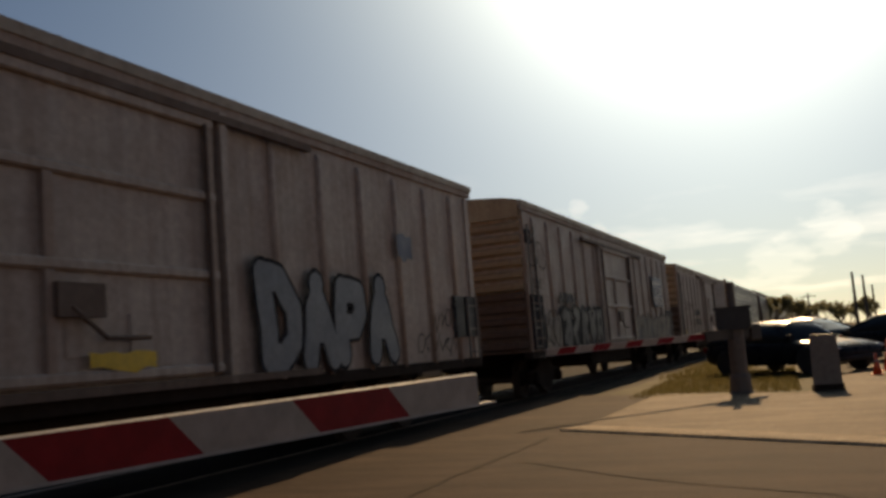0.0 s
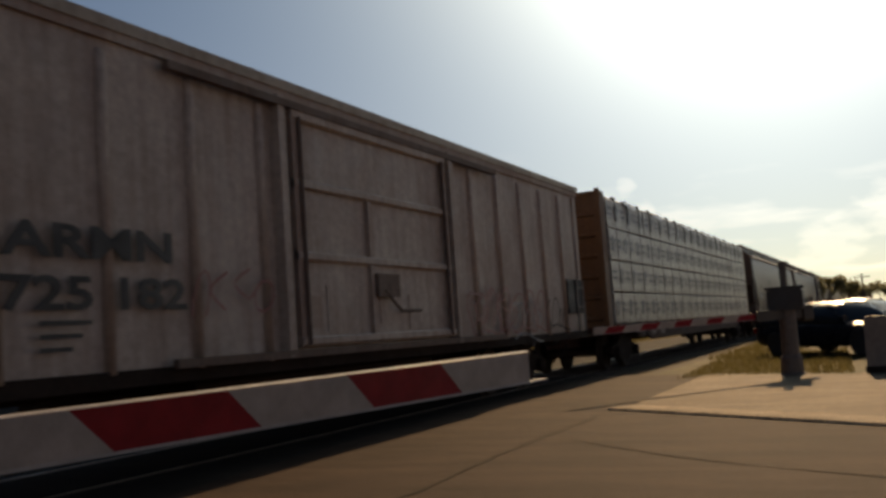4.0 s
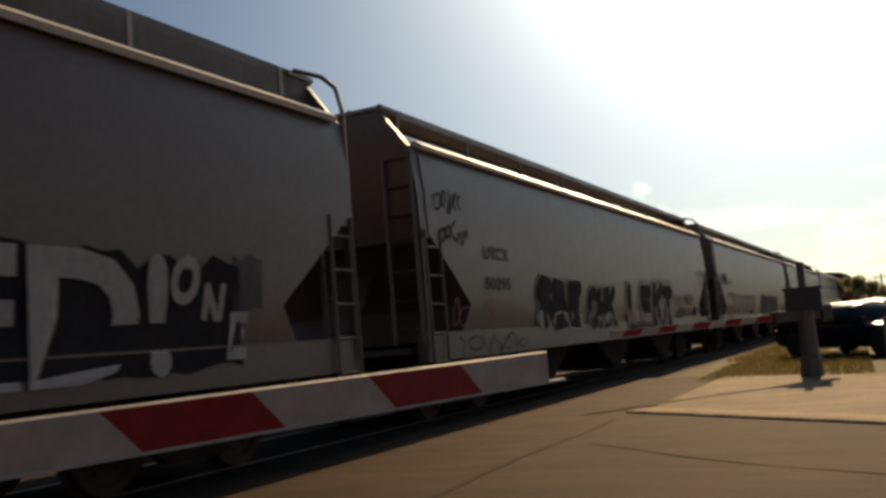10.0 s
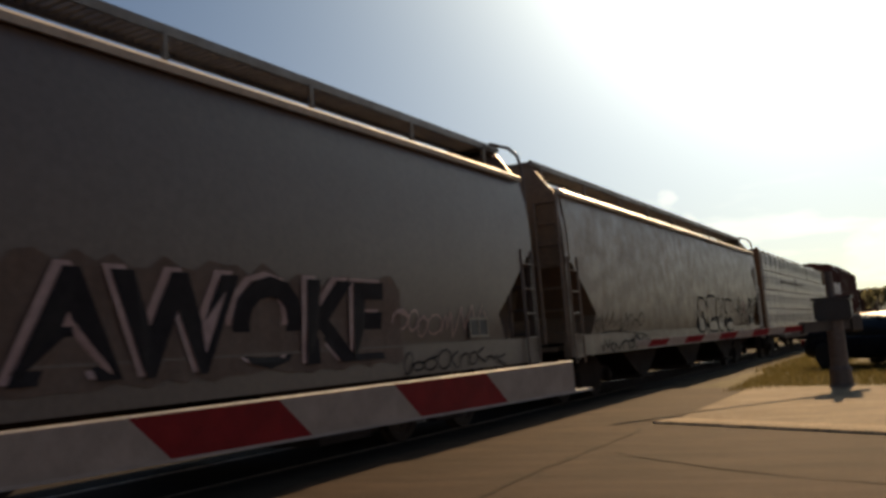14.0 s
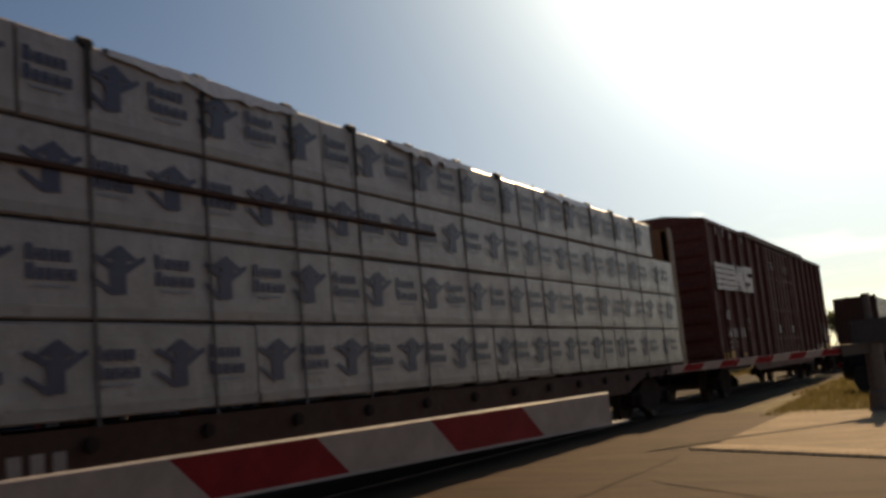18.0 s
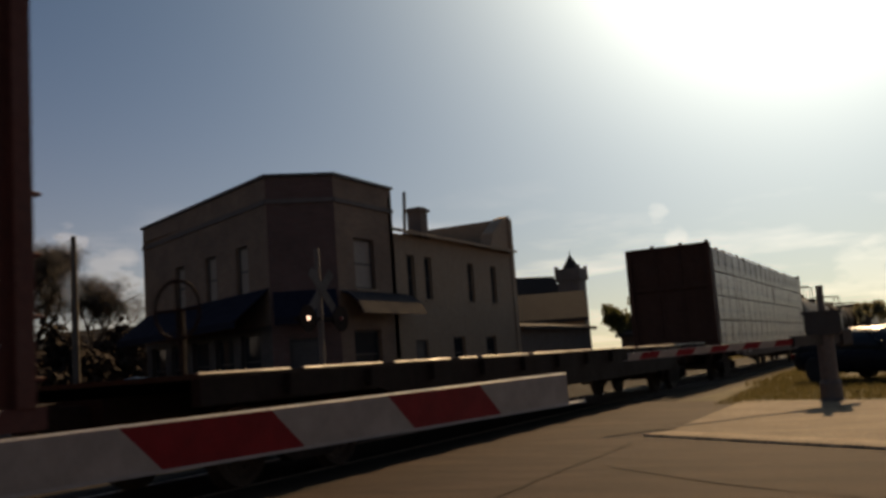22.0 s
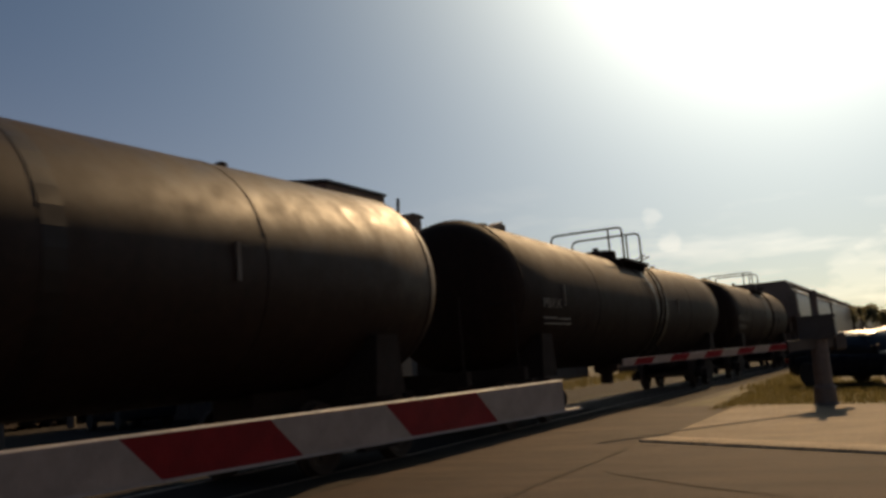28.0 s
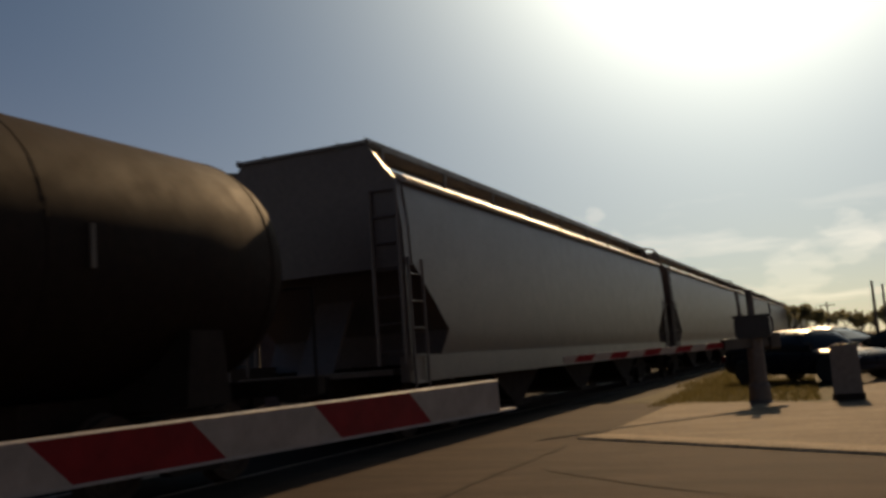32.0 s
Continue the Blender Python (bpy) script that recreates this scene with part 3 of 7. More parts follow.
        box(bm, d0 + w * 0.42, d0 + w * 0.56, *sorted((s * 1.64, s * 1.7)), 1.62, 1.9)
        part("door_handle", bm, M["rust_and_shade"], door_ob)
        bm = bmesh.new()
        box(bm, d0 - 1.9, d1 + 1.9, *sorted((s * 1.6, s * 1.68)), 3.62, 3.7)
        box(bm, d0 - 1.9, d1 + 1.9, *sorted((s * 1.6, s * 1.66)), 0.98, 1.06)
        part("door_track", bm, M["rust_and_shade"], car)
    for y0, y1 in ((-1.58, -1.4), (1.4, 1.58)):
        bm = bmesh.new()
        box(bm, 0.0, length, y0, y1, 0.86, 1.0)
        part("side_sill", bm, M["frame_dark"], car)
    bm = bmesh.new()
    box(bm, 0, length, -0.3, 0.3, 0.75, 1.0)
    part("centre_sill", bm, M["frame_dark"], car)
    bm = bmesh.new()
    soft_box(bm, length * 0.36, length * 0.64, -1.2, 1.2, 0.5, 0.858, 0.05)
    part("fuel_tank", bm, M["frame_dark"], car)
    for x in (0.2, length - 0.62):
        ladder(car, x, -1.62, 1.0, 3.6 if x < 1 else 2.0, M["steel"])
        ladder(car, x, 1.62, 1.0, 2.0 if x < 1 else 3.6, M["steel"])
    # fuel tank and unit vent at the trailing end
    bm = bmesh.new()
    for a in (1.1, 0.58):
        box(bm, length - a, length - a + 0.4, -1.6, -1.545, 1.35, 2.02)
        for k in range(6):
            box(bm, length - a + 0.03, length - a + 0.37, -1.61, -1.597, 1.4 + k * 0.1, 1.44 + k * 0.1)
    part("vent_grille", bm, M["mark_black"], car, "dark grille of the cooling unit")
    trucks(car, (2.5, length - 2.5))
    couplers(car, length)
    if sign:
        sx, sw, z0, z1 = sign
        bm = bmesh.new()
        box(bm, sx, sx + sw, -1.63, -1.615, z0, z1)
        placard = part("placard", bm, M["sign_blue"], car, "blue painted panel with pale words")
        h = z1 - z0
        bars(placard, "lettering_bar", [(sx + 0.12, z1 - 0.26 * h, sw - 0.3, 0.13)], -1.632, M["mark_white"])
        text_part("lettering", "CHILLED", sx + 0.1, -1.634, z0 + 0.42 * h, 0.24, M["mark_white"], placard, "", width=sw - 0.2, fat=0.01)
        text_part("lettering", "EXPRESS", sx + 0.1, -1.634, z0 + 0.1 * h, 0.24, M["mark_white"], placard, "", width=sw - 0.2, fat=0.01)
    if mark:
        text_part("lettering", mark[0], mark[1], -1.605, mark[2], 0.26, M["mark_black"], car, "black reporting letters", width=mark[3], fat=0.008)
        if len(mark) > 4:
            text_part("lettering", mark[4], mark[1] - 0.05, -1.605, mark[2] - 0.4, 0.26, M["mark_black"], car, "black car number", width=mark[3] * 1.1, fat=0.008)
        else:
            bars(car, "lettering_bar", [(mark[1] + 0.05 + k * 0.21, mark[2] - 0.36, 0.14, 0.2) for k in range(6)], -1.605, M["mark_black"], "row of black number marks")
        bars(car, "small_print", [(mark[1] + 0.3, mark[2] - 0.52 - 0.1 * k, 0.5 - 0.1 * k, 0.035) for k in range(3)], -1.605, M["mark_black"])
    return car


# ---- covered hopper cars ----
def hopper(x0, length, mat, label, grated=True):
    car = new_car("covered_hopper_car", x0, label)
    side = [(1.50, 1.12), (1.555, 1.5), (1.59, 2.0), (1.6, 2.6), (1.585, 3.1), (1.545, 3.55), (1.5, 3.74)]

    def inset(z):
        if z > 2.55:
            return 0.28
        return 0.28 + (2.55 - z) * 1.3 if z > 1.6 else 1.51 - (1.6 - z) * 0.7

    zs = [1.12, 1.3, 1.5, 1.6, 2.0, 2.3, 2.55, 3.1, 3.55, 3.74]

    def y_at(z):
        for (ya, za), (yb, zb) in zip(side, side[1:]):
            if z <= zb + 1e-6:
                return ya + (yb - ya) * (z - za) / (zb - za)
        return side[-1][0]

    bm = bmesh.new()
    nx = 24
    rows = {}
    for s in (-1, 1):
        rows[s] = []
        for z in zs:
            a = inset(z)
            rows[s].append([bm.verts.new((a + (length - 2 * a) * i / nx, s * y_at(z), z)) for i in range(nx + 1)])
        for r0, r1 in zip(rows[s], rows[s][1:]):
            for i in range(nx):
                bm.faces.new((r0[i], r0[i + 1], r1[i + 1], r1[i]))
    for e in (0, -1):
        for k in range(len(zs) - 1):
            bm.faces.new([bm.verts.new(v.co) for v in (rows[-1][k][e], rows[-1][k + 1][e], rows[1][k + 1][e], rows[1][k][e])])
    bm.faces.new([bm.verts.new(v.co) for v in (rows[-1][0][0], rows[-1][0][nx], rows[1][0][nx], rows[1][0][0])])
    body = part("body", bm, mat, car, smooth=False)
    for p in body.data.polygons:
        p.use_smooth = abs(p.normal.y) > 0.9
    bm = bmesh.new()
    prism(bm, [(-1.5, 3.735), (1.5, 3.735), (1.45, 3.85), (0.95, 4.08), (-0.95, 4.08), (-1.45, 3.85)], 0.3, length - 0.3)
    part("roof", bm, M["hopper_roof"], car)
    # strips tilted to catch the sun; their pale paint adds to the gleam
    for s in (-1, 1):
        bm = bmesh.new()
        prism(bm, [(s * 1.46, 3.73), (s * 1.58, 3.7), (s * 1.6, 3.76), (s * 1.5, 3.83), (s * 1.43, 3.85)], 0.28, length - 0.28)
        part("eave_strip", bm, M["eave"], car, "roof edge strip painted pale for its sunlit gleam")
    # hatches and running boards
    n = 10
    bm = bmesh.new()
    soft_box(bm, 0, (length - 2.0) / n - 0.06, -0.42, 0.42, 4.08, 4.26, 0.06)
    hatch = mesh_of("hatch_cover", bm, M["hatch_roof"])
    for k in range(n):
        part("hatch_cover", hatch, None, car, at=pose(1.0 + k * (length - 2.0) / n, 0, 0))
    for s in (-1, 1):
        bm = bmesh.new()
        y0, y1 = sorted((s * 0.62, s * 1.12))
        for yy in (y0, y1 - 0.03):
            box(bm, 0.05, length - 0.05, yy, yy + 0.03, 4.27, 4.37)
        x = 0.1
        while x < length - 0.1:
            box(bm, x, x + 0.035, y0, y1, 4.31, 4.36)
            x += 0.11
        board = part("running_board", bm, M["steel"], car, "steel grating walkway")
        bm = bmesh.new()
        box(bm, 0, 0.05, *sorted((s * 1.08, s * 1.13)), 3.95, 4.3)
        if not grated:
            box(bm, 0, 0.05, *sorted((s * 1.13, s * 0.8)), 3.98, 4.36)
        bracket = mesh_of("bracket", bm, M["eave"] if not grated else M["steel"])
        x = 0.5
        while x < length:
            part("bracket", bracket, None, board, at=pose(x, 0, 0))
            x += 2.3
        if not grated:
            bm = bmesh.new()
            box(bm, 0.1, length - 0.1, *sorted((s * 1.1, s * 1.12)), 3.98, 4.36)
            part("fascia", bm, M["hopper_roof"], board, "dark upright plate beside the walkway")
    for x, s in ((0.05, 1), (length - 0.05, -1)):
        bm = bmesh.new()
        box(bm, min(x, x + s * 0.5), max(x, x + s * 0.5), -1.15, 1.15, 4.3, 4.35)
        part("end_walkway", bm, M["steel"], car)
        for side_y in (-1.52, 1.1):
            bm = bmesh.new()
            for yy in (side_y, side_y + 0.42):
                bent = [(x + s * 0.5, yy * 0.8, 4.33), (x + s * 0.2, yy * 0.92, 4.28), (x + s * 0.06, yy * 0.98, 4.16), (x, yy, 3.9), (x, yy, 1.1)]
                tube(bm, bent if s < 0 else [(x, yy, 3.6), (x, yy, 1.1)], 0.028, 8)
            z = 1.3
            while z < 3.6:
                tube(bm, [(x, side_y, z), (x, side_y + 0.42, z)], 0.016, 6)
                z += 0.38
            part("end_ladder", bm, mat, car, "tall end ladder")
        bm = bmesh.new()
        prism(bm, [(-1.58, 2.48), (1.58, 2.48), (1.5, 3.74), (1.4, 3.86), (1.08, 4.3), (-1.08, 4.3), (-1.4, 3.86), (-1.5, 3.74)], *sorted((x + s * 0.05, x + s * 0.1)))
        part("end_plate", bm, mat, car, "upright end sheet with a sloped top")
        for yy in (-1, 1):
            bm = bmesh.new()
            prof = [(1.585, 2.5), (1.57, 3.1), (1.5, 3.74), (1.47, 3.74), (1.54, 3.1), (1.55, 2.5)]
            prism(bm, [(yy * a, b) for a, b in prof], *sorted((x + s * 0.04, x + s * 0.3)))
            part("corner_sheet", bm, mat, car)
            bm = bmesh.new()
            box(bm, *sorted((x + s * 0.04, x + s * 0.12)), *sorted((yy * 1.48, yy * 1.57)), 1.0, 2.5)
            part("corner_post", bm, mat, car)
        bm = bmesh.new()
        slab(bm, [(x + s * 0.02, 1.0), (x + s * 0.1, 1.0), (x + s * 0.9, 2.2), (x + s * 0.82, 2.2)], -0.3, 0.3)
        box(bm, *sorted((x, x + s * 1.7)), -1.3, 1.3, 0.98, 1.06)
        part("end_frame", bm, mat, car)
        ladder(car, x + (0.1 if s > 0 else -0.55), -1.6, 0.75, 2.6, M["eave"] if s < 0 and mat is M["hopper_tan"] else mat, 0.44)
    for s in (-1, 1):
        bm = bmesh.new()
        box(bm, 0.05, length - 0.05, *sorted((s * 1.42, s * 1.56)), 0.86, 1.22)
        box(bm, 0.05, length - 0.05, *sorted((s * 1.42, s * 1.572)), 1.212, 1.232)
        part("side_sill", bm, mat, car)
    for k in range(3):
        c = length * (0.27 + 0.23 * k)
        bm = bmesh.new()
        slab(bm, [(c - 1.9, 1.12), (c + 1.9, 1.12), (c + 0.35, 0.32), (c - 0.35, 0.32)], -1.25, 1.25)
        bay = part("hopper_bay", bm, M["frame_dark"], car, "dark funnel-shaped discharge bay")
        bm = bmesh.new()
        box(bm, c - 0.5, c + 0.5, -1.35, 1.35, 0.24, 0.318)
        part("outlet_gate", bm, M["frame_dark"], bay)
    bm = bmesh.new()
    box(bm, 0, length, -0.28, 0.28, 0.72, 1.02)
    part("underframe", bm, M["frame_dark"], car)
    trucks(car, (2.3, length - 2.3))
    couplers(car, length)
    return car


# ---- centre-beam flat cars with wrapped lumber ----
def polys(name, shapes, mat, sx=1.0, sz=1.0):
    bm = bmesh.new()
    for pts in shapes:
        bm.faces.new([bm.verts.new((px * sx, 0, pz * sz)) for px, pz in pts])
    return mesh_of(name, bm, mat)


# a plain house shape with two arms, and rows of bars in place of the printed words
EMBLEM = polys("emblem", [
    [(0.34, 0.0), (0.62, 0.02), (0.62, 0.42), (1.0, 0.71), (0.97, 0.81), (0.64, 0.6), (0.64, 0.74), (0.7, 0.68), (0.86, 0.71), (0.52, 1.0), (0.2, 0.73), (0.3, 0.69), (0.4, 0.74), (0.4, 0.6),
     (0.03, 0.82), (0.0, 0.72), (0.34, 0.5), (0.34, 0.13), (0.0, 0.38), (0.0, 0.28)]], M["wrap_print"], 0.54, 0.4)


def word_line(widths, tall, low, gap=0.018):
    """One printed word as a joined row of uneven blocks."""
    over, under, a = [], [], 0.0
    for k, w in enumerate(widths):
        h = tall if k == 0 else low
        over += [(a, 0.55 * low), (a, h), (a + w, h), (a + w, 0.55 * low)]
        under += [(a, 0.4 * low), (a, 0.0), (a + w, 0.0), (a + w, 0.4 * low)]
        a += w + gap
    return over + under[::-1]


WORDS = [(polys("word_bar", [word_line(widths, 0.118, 0.088)], M["wrap_print"]), z) for z, widths in ((0.2, (0.055, 0.022, 0.06, 0.045, 0.045, 0.06)), (0.06, (0.06, 0.06, 0.055, 0.022, 0.04, 0.022, 0.055)))]
WORDS.append((polys("word_bar", [[(0.06, 0.0), (0.36, 0.0), (0.36, 0.022), (0.06, 0.022)]], M["wrap_grey"]), 0.005))
SLANTED = polys("word_bar", [word_line((0.075,) * 7, 0.1, 0.1, 0.03)], M["wrap_grey"])


def lumber_car(x0, length, bulk_mat, wrap_mat, label, seed, emblem=True, tops=(True, True), bulk=4.27, high=4.02):
    rng = random.Random(seed)
    car = new_car("lumber_car", x0, label, shift=-0.14)
    # deck, deep side sills and the central wall
    bm = bmesh.new()
    box(bm, 0, length, -1.31, 1.31, 0.93, 1.03)
    for s in (-1, 1):
        slab(bm, [(0, 0.86), (3.2, 0.86), (4.2, 0.62), (length - 4.2, 0.62), (length - 3.2, 0.86), (length, 0.86), (length, 1.03), (0, 1.03)], *sorted((s * 1.22, s * 1.31)))
    box(bm, 0, length, -0.25, 0.25, 0.6, 0.95)
    part("deck", bm, M["bulk_brown"], car)
    bm = bmesh.new()
    box(bm, 0.3, length - 0.3, -0.1, 0.1, 3.95, 4.1)
    x = 0.8
    while x < length:
        box(bm, x, x + 0.12, -0.08, 0.08, 1.03, 3.95)
        x += 1.2
    part("centre_beam", bm, bulk_mat, car)
    # bulkheads with ribs
    bm = bmesh.new()
    slab(bm, [(0.24, -0.09), (0.04, 0.0), (0.04, 0.07), (0.24, 0.1)], -1.15, 1.15)
    rib_me = mesh_of("rib", bm, bulk_mat)
    bm = bmesh.new()
    box(bm, 0, 0.36, 0, 0.16, 0.95, bulk)
    post_me = mesh_of("bulkhead_post", bm, bulk_mat)
    for x, s in ((0, 1), (length, -1)):
        bm = bmesh.new()
        box(bm, *sorted((x + s * 0.1, x + s * 0.36)), -1.28, 1.28, 1.03, bulk)
        plate = part("bulkhead", bm, bulk_mat, car, "ribbed steel end bulkhead")
        turn = pose(x, 0, 0) if s > 0 else pose(x, 0, 0, 0, 0, 180)
        for yy in (-1.31, 1.15):
            part("bulkhead_post", post_me, None, plate, at=turn @ pose(0, yy, 0))
        for k in range(6 if emblem else 2):
            part("rib", rib_me, None, plate, at=turn @ pose(0, 0, 1.2 + k * (bulk - 1.5) / (5.4 if emblem else 1.6)))
        for yy in (-0.42, 0.34):
            bm = bmesh.new()
            box(bm, *sorted((x + s * 0.06, x + s * 0.24)), yy, yy + 0.08, 1.03, bulk)
            part("stiffener", bm, bulk_mat, plate)
        bm = bmesh.new()
        box(bm, *sorted((x, x + s * 0.36)), -1.31, 1.31, bulk + 0.002, bulk + 0.06)
        part("top_flange", bm, bulk_mat, plate)
        for yy in (-1.29, -0.5, 0.4):
            bm = bmesh.new()
            box(bm, *sorted((x + s * 0.02, x + s * 0.12)), yy, yy + 0.1, bulk + 0.06, bulk + 0.12)
            part("lug", bm, bulk_mat, plate)
    # bundles
    levels = [1.08 + (high - 1.08) * k / 4 for k in range(5)]
    up = high - 4.02
    for s in (-1, 1):
        for r in range(4):
            ends = [0.42]
            step = rng.choice((2.4, 3.6, 4.8))
            while ends[-1] < length - 0.5:
                ends.append(min(ends[-1] + step, length - 0.42))
                step = rng.choice((4.8, 4.8, 3.6)) if ends[-1] < length - 6 else 4.9
            if length - 0.42 - ends[-2] < 1.0:
                ends.pop(-2)
            if r == 3 and not tops[1] and s < 0:
                ends[-1] -= 1.3
            for a, b in zip(ends, ends[1:]):
                dy = rng.uniform(-0.008, 0.008)
                za, zb = levels[r] + 0.004, levels[r + 1] - (0.014 if r < 3 else 0.03)
                near, far = (1.33 + dy, 0.14)
                bm = bmesh.new()
                # a wrapped bundle, its top edge a little rounded and sagging
                nseg = max(2, int((b - a) / 0.6))
                ringsv = []
                for i in range(nseg + 1):
                    xx = a + 0.015 + (b - a - 0.03) * i / nseg
                    sag = rng.uniform(-0.005, 0.003)
                    bulge = rng.uniform(-0.008, 0.008)
                    prof = [(near, za + 0.015), (near + bulge, (za + zb) / 2), (near + 0.5 * bulge, zb - 0.022 + sag), (near - 0.02, zb + sag), (far, zb + sag), (far, za), (near - 0.012, za)]
                    ringsv.append([bm.verts.new((xx, s * y, z)) for y, z in prof])
                for p, q in zip(ringsv, ringsv[1:]):
                    for i in range(7):
                        bm.faces.new((p[i], p[(i + 1) % 7], q[(i + 1) % 7], q[i]))
                bm.faces.new(ringsv[0])
                bm.faces.new(ringsv[-1])
                bundle = part("wrapped_pack", bm, wrap_mat, car)
                if s > 0:
                    continue
                yy = -(near + 0.016)
                bm = bmesh.new()
                hem = 0.085 + 0.02 * rng.random()
                prism(bm, [(-near - 0.01, za + 0.012), (-near - 0.012, za + hem), (-near - 0.004, za + hem + 0.004), (-near, za + 0.012)], a + 0.03, b - 0.03)
                part("hem", bm, M["wrap_hem"], bundle, "folded hem of the sheeting")
                period = 1.17
                n = max(1, int((b - a) / period + 0.12))
                period = (b - a - 0.04) / n
                first = a + 0.02
                for k in range(n):
                    xx = first + k * period
                    if emblem:
                        ex, tx = (xx, xx + 0.6) if r % 2 == 0 else (xx + 0.58, xx + 0.03)
                        part("emblem", EMBLEM, None, bundle, at=pose(ex, yy, za + 0.19))
                        for word, wz in WORDS:
                            part("word_bar", word, None, bundle, at=pose(tx, yy, za + 0.22 + wz))
                    else:
                        part("word_bar", SLANTED, None, bundle, at=pose(xx + 0.1 + 0.12 * (r % 2), yy, za + 0.25))
    if not tops[1]:
        bm = bmesh.new()
        soft_box(bm, 4.4, 11.0, -1.385, -1.33, 2.92, 2.97, 0.01)
        part("dunnage_board", bm, M["bulk_brown"], car, "long dark board between packs")
    # torn sheeting along the top edge
    x = 2.0
    while x < length - 5:
        w = rng.uniform(1.2, 2.6)
        n = int(w / 0.09)
        bm = bmesh.new()
        rows = []
        for i in range(n + 1):
            k = math.sin(math.pi * i / n)
            xx = x + w * i / n
            puff = rng.uniform(0.0, 0.028) * k
            rows.append([bm.verts.new((xx, y, z)) for y, z in ((-1.22, high - 0.015 + 0.3 * puff), (-1.31, high - 0.008 + puff), (-1.362 - 0.2 * puff, high - 0.03 + 0.5 * puff), (-1.368 - 0.4 * puff, high - 0.09 - rng.uniform(0, 0.1) * k))])
        for p, q in zip(rows, rows[1:]):
            for i in range(3):
                bm.faces.new((p[i], p[i + 1], q[i + 1], q[i]))
        part("loose_wrap", bm, M["wrap_loose"], car, "crumpled shiny edge of torn plastic")
        x += w + rng.uniform(0.6, 2.8)
    # tie-down straps and their winches
    bm = bmesh.new()
    box(bm, 0, 0.05, -1.362, -1.353, 3.45 + up, 4.012 + up)
    tail_me = mesh_of("strap_end", bm, M["strap"])
    bm = bmesh.new()
    box(bm, 0, 0.028, -1.352, -1.346, 1.02, 4.01 + up)
    box(bm, 0, 0.028, -1.35, -0.15, 4.0 + up, 4.01 + up)
    strap_me = mesh_of("strap", bm, M["strap_pale"])
    bm = bmesh.new()
    soft_box(bm, -0.04, 0.08, -1.36, -1.26, 3.94 + up, 4.04 + up, 0.03)
    corner_me = mesh_of("edge_protector", bm, M["strap"])
    x = 1.1
    while x < length - 0.8:
        st = part("strap", strap_me, None, car, at=pose(x + rng.uniform(-0.05, 0.05), 0, 0))
        if rng.random() < 0.85 and not (not tops[1] and x > length - 2):
            part("edge_protector", corner_me, None, st)
            part("strap_end", tail_me, None, st, at=pose(0, 0, 0))
        x += 1.19
    bm = bmesh.new()
    lathe(bm, [(-1.36, 0.06), (-1.22, 0.06)], 8, "y")
    winch_me = mesh_of("winch", bm, M["frame_dark"])
    x = 1.0
    while x < length - 0.8:
        part("winch", winch_me, None, car, at=pose(x, 0, 0.9))
        x += 1.19
    text_part("lettering", "TTZX", 2.47, -1.316, 0.74, 0.15, M["mark_grey"], car, "worn reporting letters on the sill", width=0.75, fat=0.004)
    for x in (4.02, 4.2, 4.38, 5.09, 5.27, 5.45):
        bm = bmesh.new()
        box(bm, x, x + 0.11, -1.316, -1.31, 0.74, 0.88)
        part("lettering_bar", bm, M["mark_grey"], car)
    trucks(car, (2.1, length - 2.1))
    couplers(car, length)
    return car


